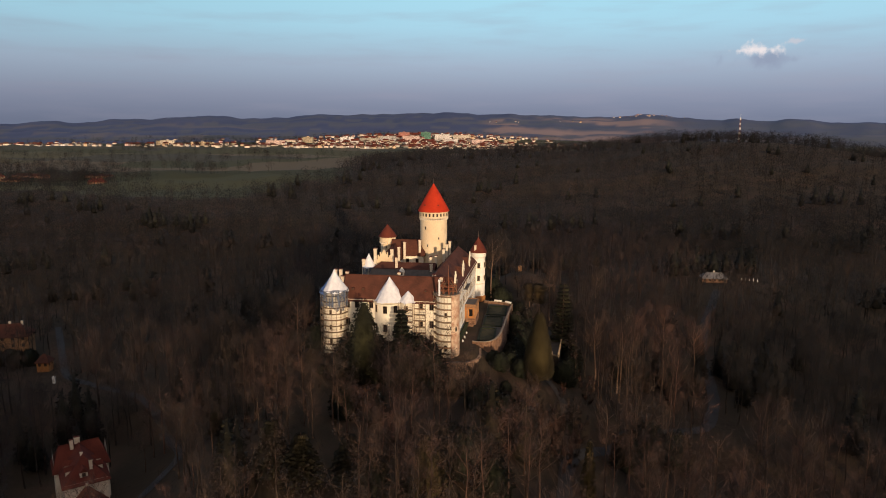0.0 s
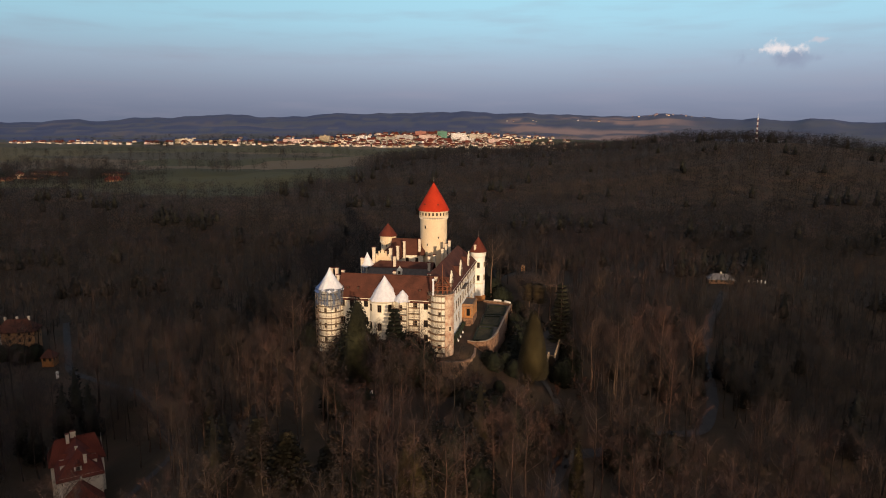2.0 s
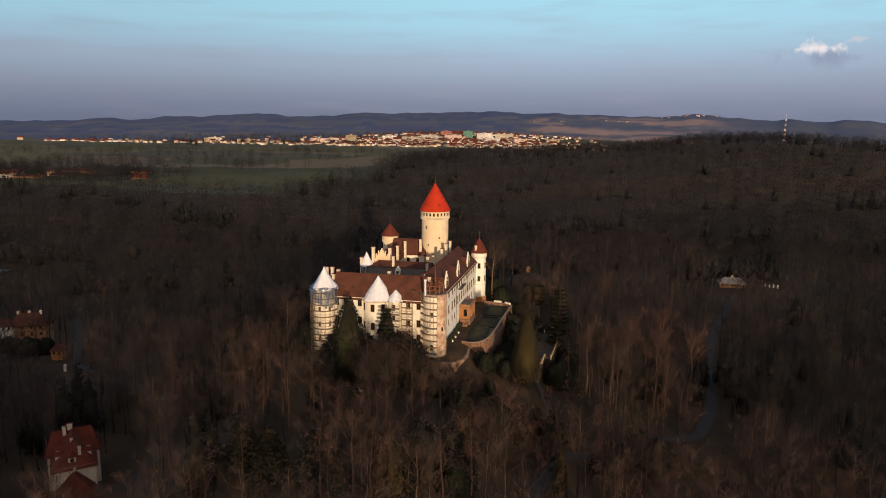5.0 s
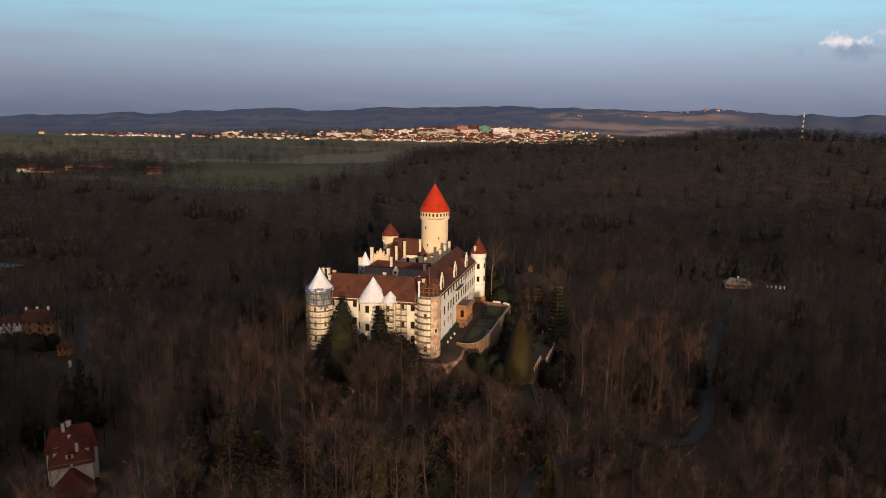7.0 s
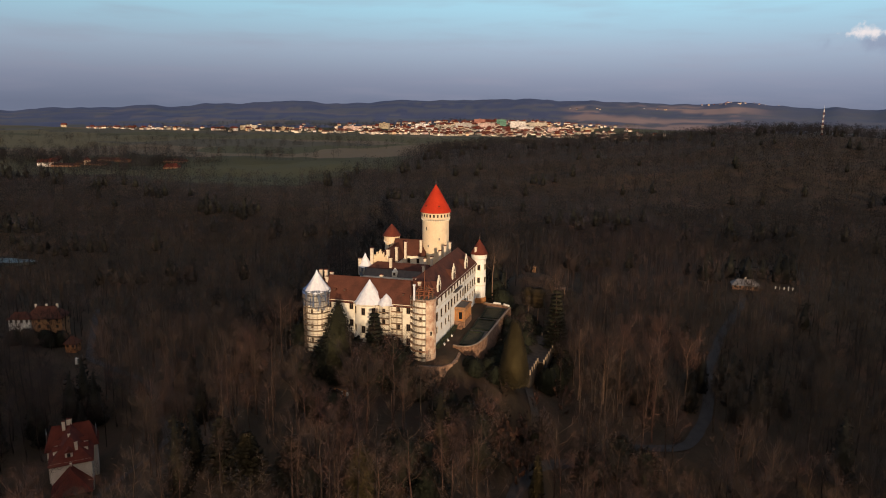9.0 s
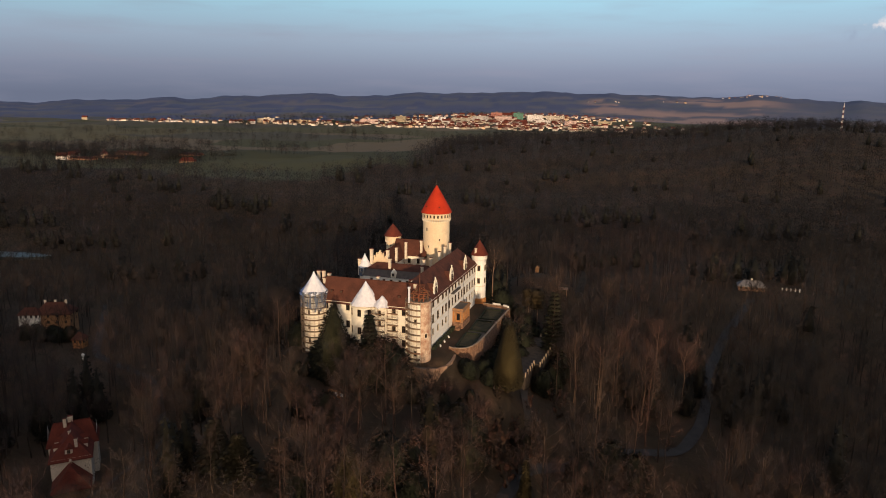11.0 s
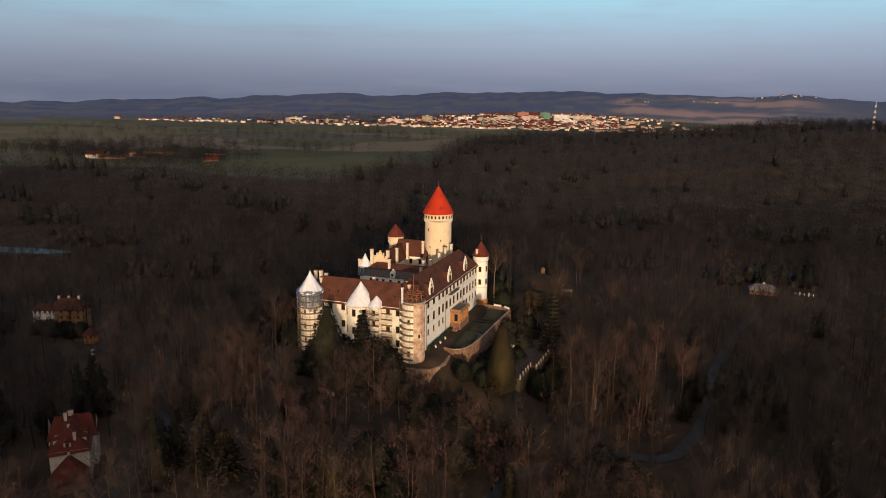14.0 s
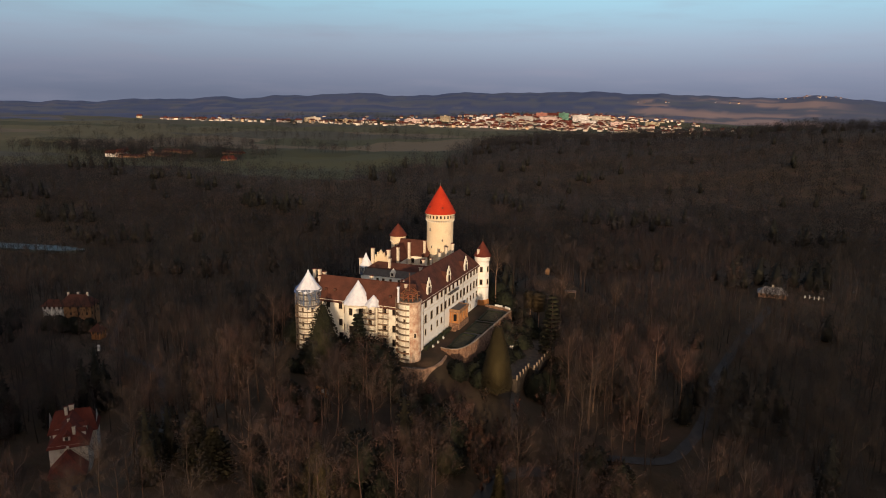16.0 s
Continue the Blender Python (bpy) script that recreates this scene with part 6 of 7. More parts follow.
def tiered_spruce(seed, h, r, tiers, count=26):
    """A spruce with boughs in open tiers, their tips turned up."""
    rng = np.random.RandomState(seed)
    wood, fine = Sticks(0.4 * h), Sticks(0.4 * h)
    wood.tube((0, 0, -1), (0, 0, 0.97 * h), 0.016 * h, 0.002 * h, 5)
    for i in range(tiers):
        f = 0.08 + 0.9 * i / tiers
        reach = r * (1 - f) ** 0.85 * rng.uniform(0.9, 1.1)
        for j in range(11):
            a = math.tau * (j + 0.5 * (i % 2)) / 11 + rng.uniform(-0.15, 0.15)
            out = np.array([math.cos(a), math.sin(a), 0.0])
            side = np.array([-math.sin(a), math.cos(a), 0.0])
            p0 = np.array([0, 0, f * h])
            p1, p2 = p0 + out * reach * 0.6 - np.array([0, 0, 0.05 * reach]), p0 + out * reach + np.array([0, 0, 0.16 * reach])
            wood.sliver(p0, p2, 0.1, rng)
            for m in range(count):
                t = rng.uniform(0.15, 1.0)
                p = p0 + (p1 - p0) * min(1, t / 0.6) if t < 0.6 else p1 + (p2 - p1) * (t - 0.6) / 0.4
                d = unit(out * 0.8 + side * rng.normal(0, 0.8) + np.array([0, 0, rng.uniform(-0.35, 0.15)]))
                e = p + d * rng.uniform(0.7, 1.5)
                s = unit(np.cross(d, rng.normal(size=3))) * 0.34
                fine.face([p, (p + e) / 2 + s, e, (p + e) / 2 - s], [(0, 1, 2), (0, 2, 3)], out + np.array([0, 0, 0.7]) + rng.normal(0, 0.25, 3))
    return wood.arrays(), fine.arrays()


t = tree_thing(tiered_spruce(31, 15.4 - zat(45.4, 256.5), 6.4, 19, 20), "conifer", "bark", "yewtree", "spruce with open tiers of boughs beside the castle drive", "")
put_tree(t, 45.4, 256.5, 1.0, 0.0, 0.0)
t = tree_thing(tiered_spruce(37, 18.5 - zat(-13.0, 206.5), 4.6, 17, 22), "conifer", "bark", "yew", "slim dark feathery spruce before the castle front", "")
put_tree(t, -13.0, 206.5, 1.0, 0.4, 0.0)
for k, (x, y, top, r) in enumerate(((-41.5, 157.3, 4.0, 5.6), (-33.6, 153.0, 2.5, 6.0), (-22.3, 153.5, 2.0, 5.6))):
    t = tree_thing(tiered_spruce(41 + k, top - zat(x, y), r, 16, 18), "conifer", "bark", "needle", "olive-brown feathery spruce on the lower slope", "spruces on the lower slope")
    put_tree(t, x, y, 1.0, 0.5 * k, 0.0)
# pines with bare sunlit trunks above the drive
PINE = ((0.0, 0.4), (0.60, 0.5), (0.66, 3.2), (0.8, 4.0), (0.92, 2.8), (1.0, 0.6))
for k, (x, y, top, sc) in enumerate(((38.9, 275.8, 9.5, 1.0), (35.2, 278.2, 9.0, 0.8))):
    h = top - zat(x, y)
    pair = leafy(655 + k, h, [(f, r * sc) for f, r in PINE[2:]], 1400, 0.5, 10)
    keep = pair[1]
    stem = Sticks(0.4 * h)
    stem.tube((0, 0, -1), (0.2, 0, 0.8 * h), 0.32, 0.16, 7)
    for a in range(5):
        stem.tube((0.15, 0, (0.62 + 0.04 * a) * h), (2.2 * math.cos(2.3 * a) * sc, 2.2 * math.sin(2.3 * a) * sc, (0.72 + 0.04 * a) * h), 0.11, 0.04, 4)
    v, tt, o = keep
    v = v.copy()
    v[:, 2] = 0.64 * h + v[:, 2] * 0.36
    t = tree_thing((stem.arrays(), (v, tt, o)), "pine_tree", "sunlit_bark", "pine", "pine with a bare orange-lit trunk above the drive", "pines above the drive")
    put_tree(t, x, y, 1.0, 0.0, 0.0)


# ---------------------------------------------------------------- lanes, pond
def ribbon(name, line, width, mat, label, lift=0.12):
    pts = []
    for (a, b), (c, d) in zip(line, line[1:]):
        k = max(2, int(math.dist((a, b), (c, d)) / 2.5))
        pts += [(a + (c - a) * i / k, b + (d - b) * i / k) for i in range(k)]
    pts.append(line[-1])
    for _ in range(6):
        pts = [pts[0]] + [((p[0] + 2 * q[0] + r[0]) / 4, (p[1] + 2 * q[1] + r[1]) / 4) for p, q, r in zip(pts, pts[1:], pts[2:])] + [pts[-1]]
    b = Build()
    for i, (x, y) in enumerate(pts):
        p, q = pts[max(0, i - 1)], pts[min(len(pts) - 1, i + 1)]
        d = Vector((q[0] - p[0], q[1] - p[1])).normalized()
        for k in (-1, -0.5, 0, 0.5, 1):
            w = width / 2 * k * (1 + 0.06 * math.sin(i * 0.9))
            px, py = x - d.y * w, y + d.x * w
            b.v.append((px, py, zat(px, py) + lift))
    for i in range(len(pts) - 1):
        for k in range(4):
            b.f.append((i * 5 + k, i * 5 + k + 1, i * 5 + k + 6, i * 5 + k + 5))
    ob = new(name, b.mesh(name, M[mat]))
    tagged(ob, label, "road", kind="structure")


ribbon("road", ROAD, 4.0, "road", "grey asphalt lane winding through the woods", 0.3)
ribbon("road", LANE, 3.0, "road", "dark unlit lane past the villas", 0.3)
b = Build()
ring = [(-330 + 40 * math.cos(a) * (1 + 0.12 * math.sin(3 * a)), 414 + 9 * math.sin(a) * (1 + 0.15 * math.sin(2 * a + 1))) for a in [math.tau * k / 48 for k in range(48)]]
pz = max(zat(x, y) for x, y in ring) + 0.05
b.add([(x, y, pz) for x, y in ring] + [(x * 1.0, y, pz - 6) for x, y in ring], [tuple(range(48))] + [(k, (k + 1) % 48, 48 + (k + 1) % 48, 48 + k) for k in range(48)])
tagged(new("pond", b.mesh("pond", M["water"])), "still grey pond in the dark woods", "pond", kind="structure")


# ---------------------------------------------------------------- houses
def house(name, x, y, turn, w, d, eave, ridge, label, roof="oxide", wall="house_wall", storeys=2, bays=4, sink=6.0, chimneys=1, z=None, group=""):
    """A house: walls with windows, hipped roof with eaves, chimneys."""
    ob = thing(name, x, y, zat(x, y) if z is None else z, turn, label, "house", group)
    wb = Build()
    faces = [((-w / 2, -d / 2), (w / 2, -d / 2), bays), ((w / 2, -d / 2), (w / 2, d / 2), max(2, bays - 1)), ((w / 2, d / 2), (-w / 2, d / 2), 0), ((-w / 2, d / 2), (-w / 2, -d / 2), max(2, bays - 1))]
    wins = []
    for p0, p1, k in faces:
        at, ln = flat(p0, p1), math.dist(p0, p1)
        hs = [((i + 0.5) * ln / k, (s + 0.55) * eave / storeys, 1.1, 1.5) for s in range(storeys) for i in range(k)] if k else []
        panel(wb, at, 0, ln, -sink, eave, hs, 0.3)
        wins += [(at, h) for h in hs]
    part("wall", wb, M[wall], ob)
    for at, h in wins:
        window(at, *h, ob, False)
    hip = min(w, d) * 0.38
    part("roof", gable_roof(-w / 2, w / 2, -d / 2, d / 2, eave, ridge, "u" if w >= d else "v", 0.6, hip, hip), M[roof], ob)
    for k in range(chimneys):
        cx, cy = ((k - (chimneys - 1) / 2) * w * 0.3, 0.4) if w >= d else (0.4, (k - (chimneys - 1) / 2) * d * 0.3)
        part("chimney", Build().box(cx - 0.4, cx + 0.4, cy - 0.4, cy + 0.4, ridge - 1.5, ridge + 1.1).box(cx - 0.5, cx + 0.5, cy - 0.5, cy + 0.5, ridge + 0.9, ridge + 1.05), M["brick"], ob)
    return ob


def gable_dormer(ob, p0, p1, z, w, back, roof="oxide"):
    at = flat(p0, p1)
    m = math.dist(p0, p1) / 2
    b = Build()
    b.box(m - w / 2, m + w / 2, 0, back, z - 0.6, z + 1.3, at)
    dr = part("dormer", b, M["house_wall"], ob)
    r = Build().add([at((m - w / 2 - 0.2, -0.25, z + 1.2)), at((m + w / 2 + 0.2, -0.25, z + 1.2)), at((m, -0.25, z + 2.3)), at((m - w / 2 - 0.2, back, z + 1.2)), at((m + w / 2 + 0.2, back, z + 1.2)), at((m, back, z + 2.3))], ((0, 2, 5, 3), (2, 1, 4, 5), (0, 1, 2)))
    part("dormer_roof", r, M[roof], dr)
    window(at, m, z + 0.45, 0.9, 1.1, ob, False, 0.14)


def villa_house():
    """The old villa: a hipped front body, a gabled cross wing behind, a low annex under the front eave."""
    ob = thing("villa", -100.7, 179.9, -29.0, 33, "old villa with hipped red tile roof and gabled dormers", "house")
    eave, ridge = 7.4, 12.6
    b, wins = Build(), []
    for p0, p1, k in (((-5.4, -8.4), (5.4, -8.4), 4), ((5.4, -8.4), (5.4, 2.6), 3), ((5.4, 2.6), (6.8, 2.6), 0), ((6.8, 2.6), (6.8, 10.8), 2), ((6.8, 10.8), (-6.8, 10.8), 0), ((-6.8, 10.8), (-6.8, 2.6), 2), ((-6.8, 2.6), (-5.4, 2.6), 0), ((-5.4, 2.6), (-5.4, -8.4), 3)):
        at, ln = flat(p0, p1), math.dist(p0, p1)
        hs = [((i + 0.5) * ln / k, z, 1.1, 1.6) for z in (5.2, 1.9) for i in range(k)] if k and p0[1] > -8 else []
        panel(b, at, 0, ln, -4.0, eave, hs, 0.3)
        wins += [(at, h) for h in hs]
    for su in (-1, 1):
        b.add([(su * 6.8, 2.6, eave), (su * 6.8, 10.8, eave), (su * 6.8, 6.7, ridge - 0.3)], ((0, 1, 2),))
    part("wall", b, M["house_wall"], ob)
    for at, h in wins:
        window(at, *h, ob, False)
    part("roof", gable_roof(-5.4, 5.4, -8.4, 6.7, eave, ridge, "v", 0.6, 6.0, 0.0), M["oxide"], ob)
    part("wing_roof", gable_roof(-6.8, 6.8, 2.6, 10.8, eave, ridge - 0.05, "u", 0.6, 1.6, 1.6), M["oxide"], ob)
    gable_dormer(ob, (-2.0, -7.3), (1.2, -7.3), 8.5, 2.0, 3.5)
    for v in (-3.6, 0.4):
        gable_dormer(ob, (-4.6, v + 1.5), (-4.6, v - 1.5), 8.3, 1.6, 3.0)
        gable_dormer(ob, (4.6, v - 1.5), (4.6, v + 1.5), 8.3, 1.6, 3.0)
    for u, v, w, z in ((-1.9, 6.0, 0.45, 14.0), (-0.4, 6.9, 0.7, 14.2), (-0.2, -1.8, 0.32, 13.4), (1.6, -5.6, 0.4, 12.2)):
        ch = part("chimney", Build().box(u - w, u + w, v - 0.4, v + 0.4, 9.0, z).box(u - w - 0.1, u + w + 0.1, v - 0.5, v + 0.5, z - 0.35, z - 0.2), M["brick"], ob)
        part("chimney_cap", Build().box(u - w - 0.06, u + w + 0.06, v - 0.46, v + 0.46, z, z + 0.1), M["oxide"], ch)
    part("annex_wall", Build().box(-4.9, 4.9, -15.6, -8.42, -4.0, 1.3), M["stone"], ob)
    part("annex_roof", gable_roof(-4.9, 4.9, -15.6, -8.5, 1.3, 6.5, "v", 0.5, 4.0, 0.0), M["oxide"], ob, "lower red tile roof before the front wall")
    part("annex_chimney", Build().box(-0.3, 0.3, -9.6, -9.0, 5.0, 7.3), M["brick"], ob)


villa_house()
# umber walls: the shade lying on the mansion is put into their colour
house("mansion", -186, 287, 14, 15.5, 9, 6.0, 10.0, "large old house with brown roof and white gable wing", "roof", "umber", bays=4, chimneys=3, z=-22.0)
house("mansion_wing", -194.5, 281, 14, 9.0, 5, 3.3, 5.4, "small white wing house with pale walls", "roof", "white", 1, 4, chimneys=0, z=-18.8)
for k in range(6):
    put_tree(SHRUB[k % 3], -194 + 4.2 * k, 275.5 + (k % 2) * 2, 1.35, k * 1.1, 0.4)
house("garden_house", -163, 271, 5, 4.6, 4.4, 3.4, 5.6, "small garden house with warm sunlit wall", "roof", "ochre", 1, 2, chimneys=0, z=-25.5)
house("garden_lodge", 150.0, 379, -10, 13, 6.5, 2.6, 4.8, "low lodge with a dull grey roof among trees", "lead", "stone", 1, 5, chimneys=1)
fence = thing("garden_fence", 170, 379, zat(170, 379), -10, "short run of white fence posts beside the lodge", "fence")
for k in range(5):
    part("post", Build().box(2.1 * k - 4.4, 2.1 * k - 4.0, -0.2, 0.2, -0.6, 1.2 + 0.3 * (k % 2)).box(2.1 * k - 4.5, 2.1 * k - 3.9, -0.3, 0.3, 1.2 + 0.3 * (k % 2), 1.4 + 0.3 * (k % 2)), M["white"], fence)
part("rail", Build().box(-4.4, 4.4, -0.05, 0.05, 0.7, 0.85), M["wood"], fence)
pillar = thing("gate_pillar", -151.5, 256.5, zat(-151.5, 256.5), 15, "white plastered gate pillar beside the dark lane", "pillar")
part("shaft", Build().box(-0.45, 0.45, -0.45, 0.45, -0.8, 2.3), M["white"], pillar)
part("cap", Build().box(-0.6, 0.6, -0.6, 0.6, 2.3, 2.5).rings([(0.55, 2.5), (0.3, 2.8), (0.05, 3.0)], 8), M["white"], pillar)

# causeway of the drive with its stepped parapet and pale posts
DZ = -8.3
causeway = thing("causeway", 0, 0, 0, 0, "stone causeway carrying the gravel drive", "causeway", kind="structure")
rim = [(36.2, 227.0), (38.9, 239.2), (41.2, 237.8), (45.6, 257.0), (44.6, 268.0), (38.0, 275.5), (33.5, 268.0), (33.0, 245.0), (31.8, 228.0)]
low = [(x, y, zat(x, y) - 2.0) for x, y in rim]
part("stone_side", Build().add([(x, y, DZ) for x, y in rim] + low, [(i, (i + 1) % 9, 9 + (i + 1) % 9, 9 + i) for i in range(9)]), M["mossy"], causeway)
part("deck", Build().add([(x, y, DZ + 0.02) for x, y in rim], [tuple(range(9))]), M["mossy"], causeway)
steps = thing("stair_parapet", 0, 0, 0, 0, "stepped drive parapet with pale stone posts", "parapet")
for line in ([(36.2, 227.2), (37.6, 233.4), (38.8, 238.9)], [(38.9, 239.0), (41.0, 237.9)], [(41.1, 238.1), (42.3, 243.5), (43.7, 249.8), (45.3, 256.8)], [(40.9, 268.4), (38.6, 271.6), (36.6, 274.1)]):
    k0 = 0
    for a, c in zip(line, line[1:]):
        ln = math.dist(a, c)
        n = max(1, round(ln / 3.2))
        at = flat(a, c)
        for i in range(n + 1):
            if i == 0 and k0:
                continue
            q = at((ln * i / n, 0, 0))
            part("post", Build().box(q.x - 0.22, q.x + 0.22, q.y - 0.22, q.y + 0.22, DZ - 0.3, DZ + 1.25).box(q.x - 0.29, q.x + 0.29, q.y - 0.29, q.y + 0.29, DZ + 1.25, DZ + 1.42), M["ivory"], steps)
        for i in range(n):
            part("low_wall", Build().box(ln * i / n + 0.3, ln * (i + 1) / n - 0.3, -0.14, 0.14, DZ - 0.2, DZ + 0.45, at), M["mossy"], steps)
        k0 = 1
booth = thing("stone_pillar", 31.4, 249.7, zat(31.4, 249.7), -5, "pale grey stone pillar below the terrace wall", "pillar")
part("shaft", Build().box(-0.5, 0.5, -0.5, 0.5, -0.8 - 0.0, -6.5 - zat(31.4, 249.7) + 1.6), M["lead"], booth)
part("cap", Build().box(-0.62, 0.62, -0.62, 0.62, -6.5 - zat(31.4, 249.7) + 1.6, -6.5 - zat(31.4, 249.7) + 1.85), M["white"], booth)
# wayside shrine and shed on the rise behind
sx, sy = 37.7, 339.6
shrine = thing("shrine", sx, sy, zat(sx, sy) + 0.2, -5, "small ochre wayside shrine lit by low sun", "shrine")
part("body", panel(Build(), flat((-0.9, -0.9), (0.9, -0.9)), 0, 1.8, -1.0, 2.6, [(0.9, 1.4, 0.8, 1.5)], 0.4).box(-0.9, 0.9, -0.48, 0.9, -1.0, 2.6), M["umber"], shrine)
part("gable", Build().add([(-1.0, -0.95, 2.6), (1.0, -0.95, 2.6), (0, -0.95, 3.5), (-1.0, 0.95, 2.6), (1.0, 0.95, 2.6), (0, 0.95, 3.5)], ((0, 1, 2), (3, 5, 4), (0, 2, 5, 3), (2, 1, 4, 5), (0, 3, 4, 1))), M["umber"], shrine)
sx, sy = 49.7, 322.2
shed = thing("open_shed", sx, sy, zat(sx, sy), 0, "small open shed with a pale sheet roof among trees", "shed")
for px in (-2.3, 2.3):
    for py in (-1.5, 1.5):
        part("post", Build().box(px - 0.1, px + 0.1, py - 0.1, py + 0.1, -1, 2.5), M["wood"], shed)
part("roof", Build().box(-2.7, 2.7, -1.9, 1.9, 2.5, 2.7), M["wood"], shed)
ribbon("road", DRIVE, 2.6, "mossy", "dark gravel drive up to the castle", 0.3)

# mast on the wooded hill
mast = thing("radio_mast", 470, 1130, zat(470, 1130), 0, "slim red and white lattice radio mast on the hill", "mast")
for k in range(10):
    z0, z1, w0, w1 = 3.8 * k, 3.8 * (k + 1), 1.1 - 0.06 * k, 1.1 - 0.06 * (k + 1)
    sec = Build()
    for sx, sy in ((-1, -1), (1, -1), (1, 1), (-1, 1)):
        sec.tube((sx * w0, sy * w0, z0), (sx * w1, sy * w1, z1), 0.16, 0.16, 4)
        sec.tube((sx * w0, sy * w0, z0), (-sy * w1, sx * w1, z1), 0.1, 0.1, 3)
    part("section", sec, M["white"] if k % 2 else M["oxide"], mast)
part("antenna", Build().tube((0, 0, 38), (0, 0, 44), 0.2, 0.1, 5), M["white"], mast)

# ---------------------------------------------------------------- the town on the plain
TOWN = [material("town_" + nm, c1, c2, 0.05, 0.9, 0.0, 0.5, tint="object", sway=0.1) for nm, c1, c2 in
        (("white_plaster", (0.58, 0.55, 0.54), (0.70, 0.67, 0.66)), ("ochre_plaster", (0.56, 0.43, 0.29), (0.64, 0.51, 0.36)), ("pink_plaster", (0.50, 0.38, 0.35), (0.58, 0.46, 0.43)), ("cream_plaster", (0.58, 0.51, 0.43), (0.66, 0.59, 0.51)))]
TOWN_GREEN = material("town_green_panels", (0.10, 0.24, 0.18), (0.13, 0.28, 0.22), 0.05, 0.8, 0.0, 0.5, sway=0.1)
TOWN_RED = material("town_red_panels", (0.36, 0.15, 0.12), (0.42, 0.19, 0.16), 0.05, 0.8, 0.0, 0.5, sway=0.1)
trng = random.Random(77)


def block_of_flats(x, y, turn, w, d, storeys, mat, label):
    """A panel block: walls with rows of windows, flat roof with parapet and lift house."""
    h = storeys * 2.9 + 1
    ob = thing("apartment_block", x, y, zat(x, y) - 0.5, turn, label, "apartment block", "blocks of the town")
    part("wall", Build().box(-w / 2, w / 2, -d / 2, d / 2, -2, h), mat, ob)
    part("roof", Build().box(-w / 2 - 0.3, w / 2 + 0.3, -d / 2 - 0.3, d / 2 + 0.3, h, h + 0.7), M["slate"], ob)
    part("lift_house", Build().box(-3, 3, -2.5, 2.5, h + 0.7, h + 3.2), mat, ob)
    for s in range(storeys):
        wb = Build()
        k = int(w / 3.6)
        for i in range(k):
            cx = -w / 2 + (i + 0.5) * w / k
            wb.box(cx - 0.9, cx + 0.9, -d / 2 - 0.06, -d / 2 + 0.05, s * 2.9 + 1.6, s * 2.9 + 3.1)
        part("glazing", wb, M["glass"], ob)["kind"] = "stuff"
    return ob


BLOCKS = ((-905, 2300, 44, 5, 3), (-792, 2300, 74, 5, 1), (-925, 2320, 50, 4, 1), (-560, 2330, 60, 5, 2), (-470, 2420, 34, 6, 1), (-330, 2380, 46, 6, 0), (-200, 2480, 56, 7, 0), (-120, 2500, 60, 6, 2), (-10, 2520, 52, 8, 0),
          (60, 2540, 64, 6, 3), (-260, 2440, 70, 5, 3), (-1160, 2240, 90, 2, 0), (-1240, 2260, 60, 2, 0), (110, 2400, 40, 5, 2), (20, 2440, 48, 4, 0), (225, 2450, 44, 4, 1), (-60, 2360, 70, 3, 0))
for x, y, w, st, m in BLOCKS:
    block_of_flats(x, y, trng.uniform(-12, 12), w, 13, st, TOWN[m], ("white", "ochre", "pinkish", "cream")[m] + " plastered block of flats in the far town")
block_of_flats(-70, 2560, -4, 34, 14, 7, TOWN_GREEN, "block of flats clad in green panels")
block_of_flats(-150, 2580, 4, 40, 14, 7, TOWN_RED, "block of flats clad in red panels")

HOUSES = []
for k in range(6):
    w, d, e = 9 + 1.6 * k, 8 + (k % 3), 5.0 + 1.4 * (k % 3)
    ob = thing("town_house", 0, 0, -100 - 20 * k, 0, "small plastered house with a pitched tile roof, far off", "house", "houses of the town")
    part("wall", Build().box(-w / 2, w / 2, -d / 2, d / 2, -2, e).add([(-w / 2, -d / 2, e), (-w / 2, d / 2, e), (-w / 2, 0, e + d * 0.42), (w / 2, -d / 2, e), (w / 2, d / 2, e), (w / 2, 0, e + d * 0.42)], ((0, 1, 2), (3, 5, 4))), TOWN[k % 4], ob)
    part("roof", gable_roof(-w / 2, w / 2, -d / 2, d / 2, e, e + d * 0.45, "u", 0.5), M["oxide"] if k % 3 else M["roof"], ob)
    wb = Build()
    for s in range(1 + (e > 6)):
        for i in range(3):
            cx = (i - 1) * w * 0.3
            wb.box(cx - 0.6, cx + 0.6, -d / 2 - 0.05, -d / 2 + 0.05, 1.2 + 2.8 * s, 2.6 + 2.8 * s)
    part("glazing", wb, M["glass"], ob)["kind"] = "stuff"
    HOUSES.append(ob)
spots = []
for _ in range(290):
    t = trng.random()
    if t < 0.80:
        x, y = trng.gauss(-130, 230), trng.uniform(2080, 2760)
    elif t < 0.94:
        x, y = trng.uniform(-1000, -350), trng.gauss(2260, 60)
    else:
        x, y = trng.uniform(-1500, -950), trng.gauss(2230, 60)
    if 2060 < y < 2780 and not any(abs(x - b[0]) < b[2] / 2 + 8 and abs(y - b[1]) < 18 for b in BLOCKS):
        spots.append((x, y))
# outlying farms and villages
for cx, cy, n, sx, sy in ((-660, 975, 4, 40, 20), (1180, 4250, 22, 120, 70), (700, 3900, 3, 60, 40), (300, 3800, 4, 70, 40)):
    spots += [(cx + trng.gauss(0, sx), cy + trng.gauss(0, sy)) for _ in range(n)]
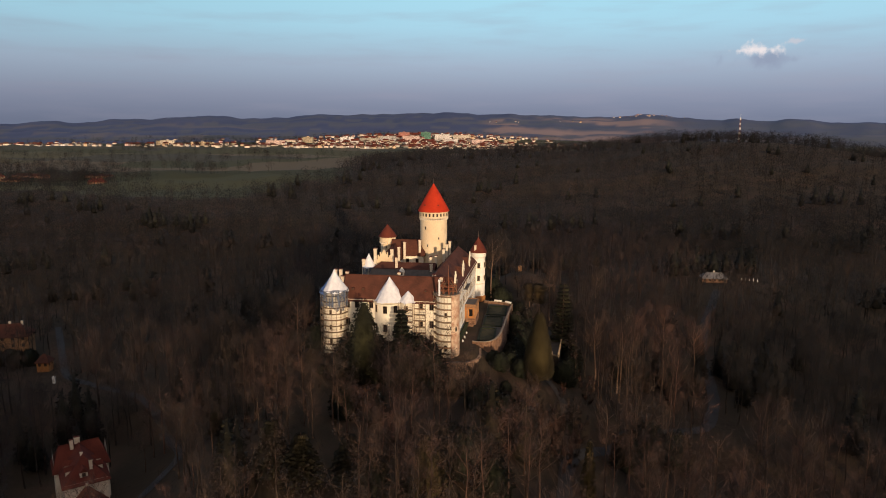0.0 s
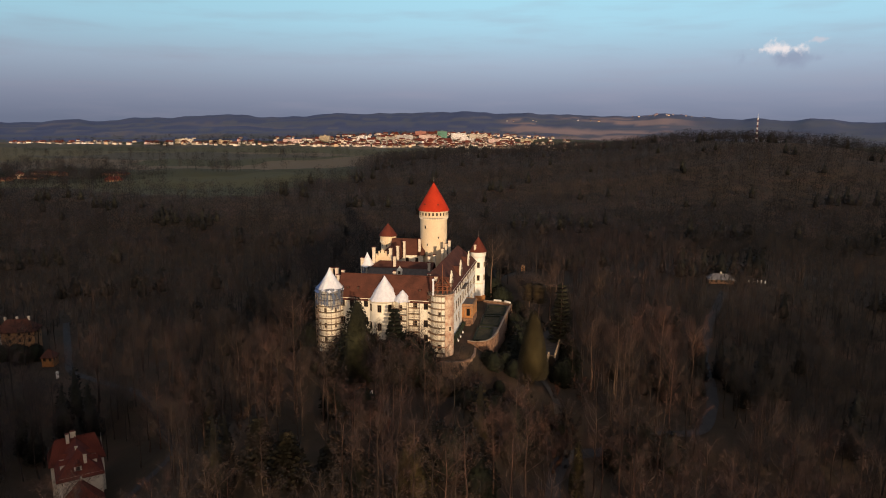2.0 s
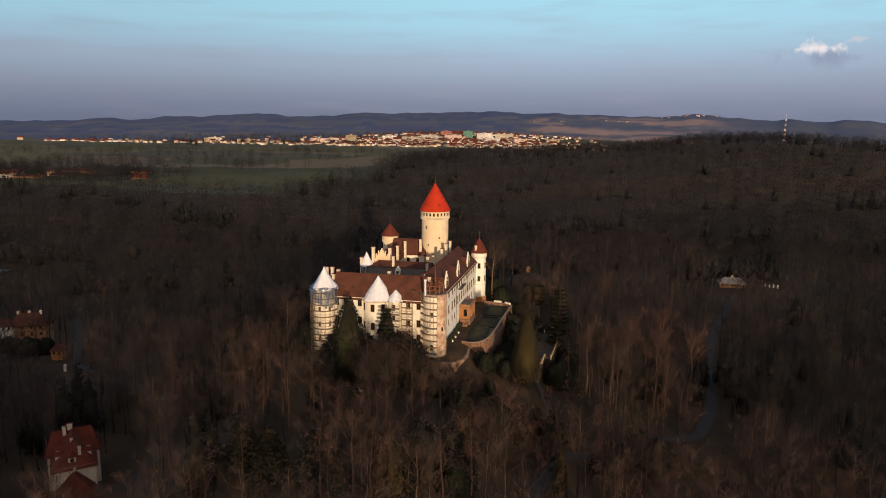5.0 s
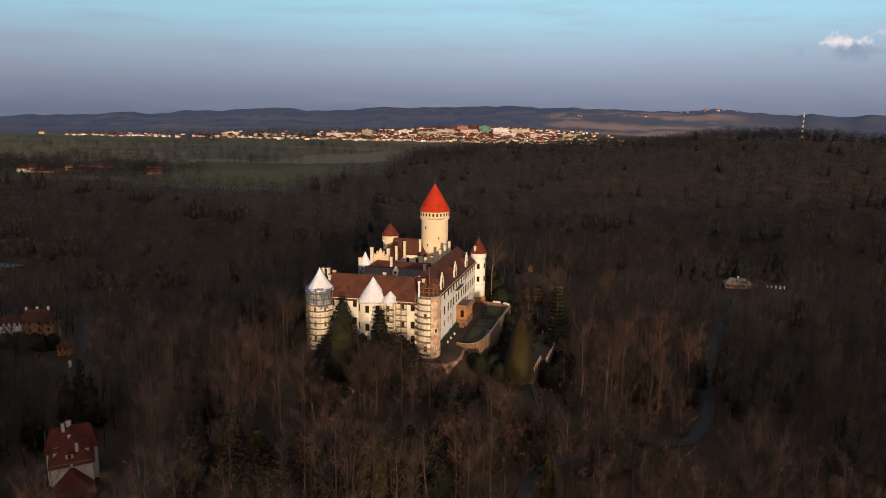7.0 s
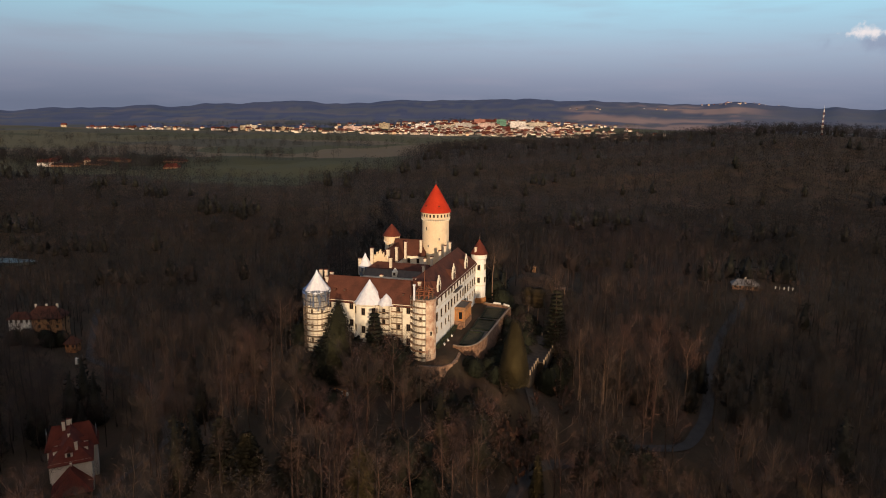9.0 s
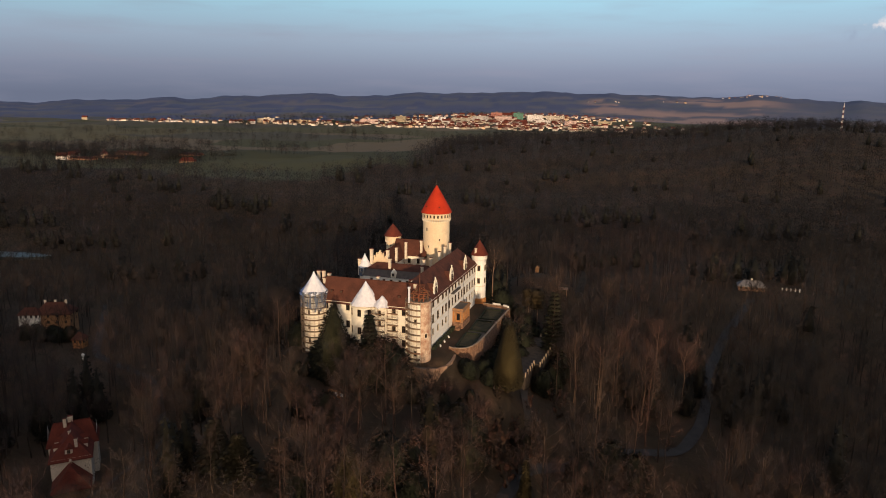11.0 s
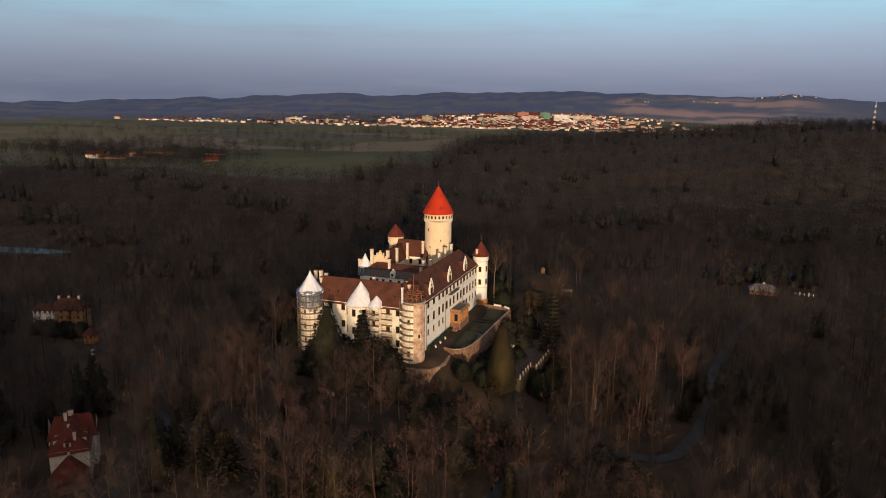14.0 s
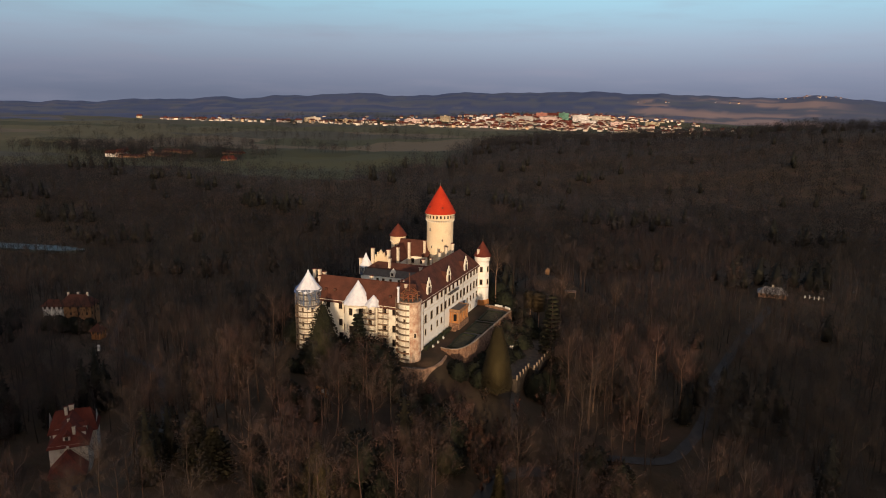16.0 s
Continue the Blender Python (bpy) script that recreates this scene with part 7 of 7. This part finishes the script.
for i, (x, y) in enumerate(spots):
    m = pose(x, y, zat(x, y), 0, 0, trng.choice((0, 90, 0, 45, -30)) + trng.uniform(-15, 15))
    if y > 3000:
        m = m @ Matrix.Scale(0.55, 4)
    if i < 6:
        HOUSES[i].matrix_basis = m
    else:
        copy_thing(HOUSES[trng.randrange(6)], m)

# the many small houses between
far_houses, roofs = Build(), Build()
for _ in range(620):
    x, y = (trng.gauss(-120, 250), trng.uniform(2070, 2800)) if trng.random() < 0.84 else (trng.uniform(-1450, -250), trng.gauss(2240, 60))
    if x > 380:
        continue
    w, d, e, z = trng.uniform(3.5, 7), trng.uniform(3.5, 5), trng.uniform(3, 7), zat(x, y)
    far_houses.box(x - w, x + w, y - d, y + d, z - 2, z + e)
    roofs.add([(x - w - 0.4, y - d - 0.4, z + e), (x + w + 0.4, y - d - 0.4, z + e), (x + w + 0.4, y + d + 0.4, z + e), (x - w - 0.4, y + d + 0.4, z + e), (x - w * 0.7, y, z + e + d * 0.8), (x + w * 0.7, y, z + e + d * 0.8)], ((0, 1, 5, 4), (2, 3, 4, 5), (1, 2, 5), (3, 0, 4)))
FAR_WALL = material("far_house_plaster", (0.42, 0.36, 0.30), (0.66, 0.60, 0.52), 0.02, 0.9, 0.0, 0.5, tint="island", sway=0.15, swing=0.5)
FAR_ROOF = material("far_house_tiles", (0.10, 0.052, 0.043), (0.16, 0.080, 0.063), 0.02, 0.9, 0.0, 0.5, tint="island", sway=0.15, swing=0.5)
tagged(new("far_houses", far_houses.mesh("far_houses", FAR_WALL)), "crowd of small plastered houses in the far town", "houses", kind="stuff")
tagged(new("far_roofs", roofs.mesh("far_roofs", FAR_ROOF)), "crowd of tiled roofs in the far town", "roofs", kind="stuff")

# church on the rise
church = thing("church", -300, 2330, zat(-300, 2330), 10, "white church with a slim tower and dark spire", "church")
part("nave", Build().box(-12, 12, -6, 6, -2, 12), TOWN[0], church)
part("nave_roof", gable_roof(-12, 12, -6, 6, 12, 18, "u", 0.4), M["oxide"], church)
part("tower", Build().box(-17, -11.5, -3, 3, -2, 24), TOWN[0], church)
part("spire", Build().rings([(3.4, 24), (3.2, 25), (1.2, 28), (1.5, 29.5), (0.1, 35)], 8, -14.2, 0), M["slate"], church)

# farm by the wood's edge, red roof; long barns
house("farmhouse", -462, 926, 8, 21, 9, 3.2, 7.5, "long farmhouse with a bright red roof", "oxide", "stone", 1, 6, chimneys=1)
for k, (x, y, ln) in enumerate(((-606, 962, 48), (-590, 995, 52), (-500, 1010, 36), (-625, 930, 40))):
    barn = thing("barn", x, y, zat(x, y), -12, "long low farm barn with red-brown roof", "barn", "barns on the plain")
    part("wall", Build().box(-ln / 2, ln / 2, -7, 7, -2, 2.2), M["stone"], barn)
    part("roof", gable_roof(-ln / 2, ln / 2, -7, 7, 2.2, 4.4, "u", 0.5), M["roof"], barn)

kiosk = thing("garden_wall", -20.5, 195.5, zat(-20.5, 195.5), -20, "low ochre garden wall with two white boards", "wall")
part("wall", Build().box(-3.2, 1.0, -0.3, 0.3, -1, 2.6).box(-3.3, 1.1, -0.4, 0.4, 2.6, 2.8), M["ochre"], kiosk)
for dx in (-0.2, 1.9):
    part("board", Build().box(dx - 0.45, dx + 0.45, -0.55, -0.45, 1.5, 2.7), M["white"], kiosk)
    part("board_post", Build().box(dx - 0.06, dx + 0.06, -0.44, -0.32, -0.5, 2.6), M["wood"], kiosk)
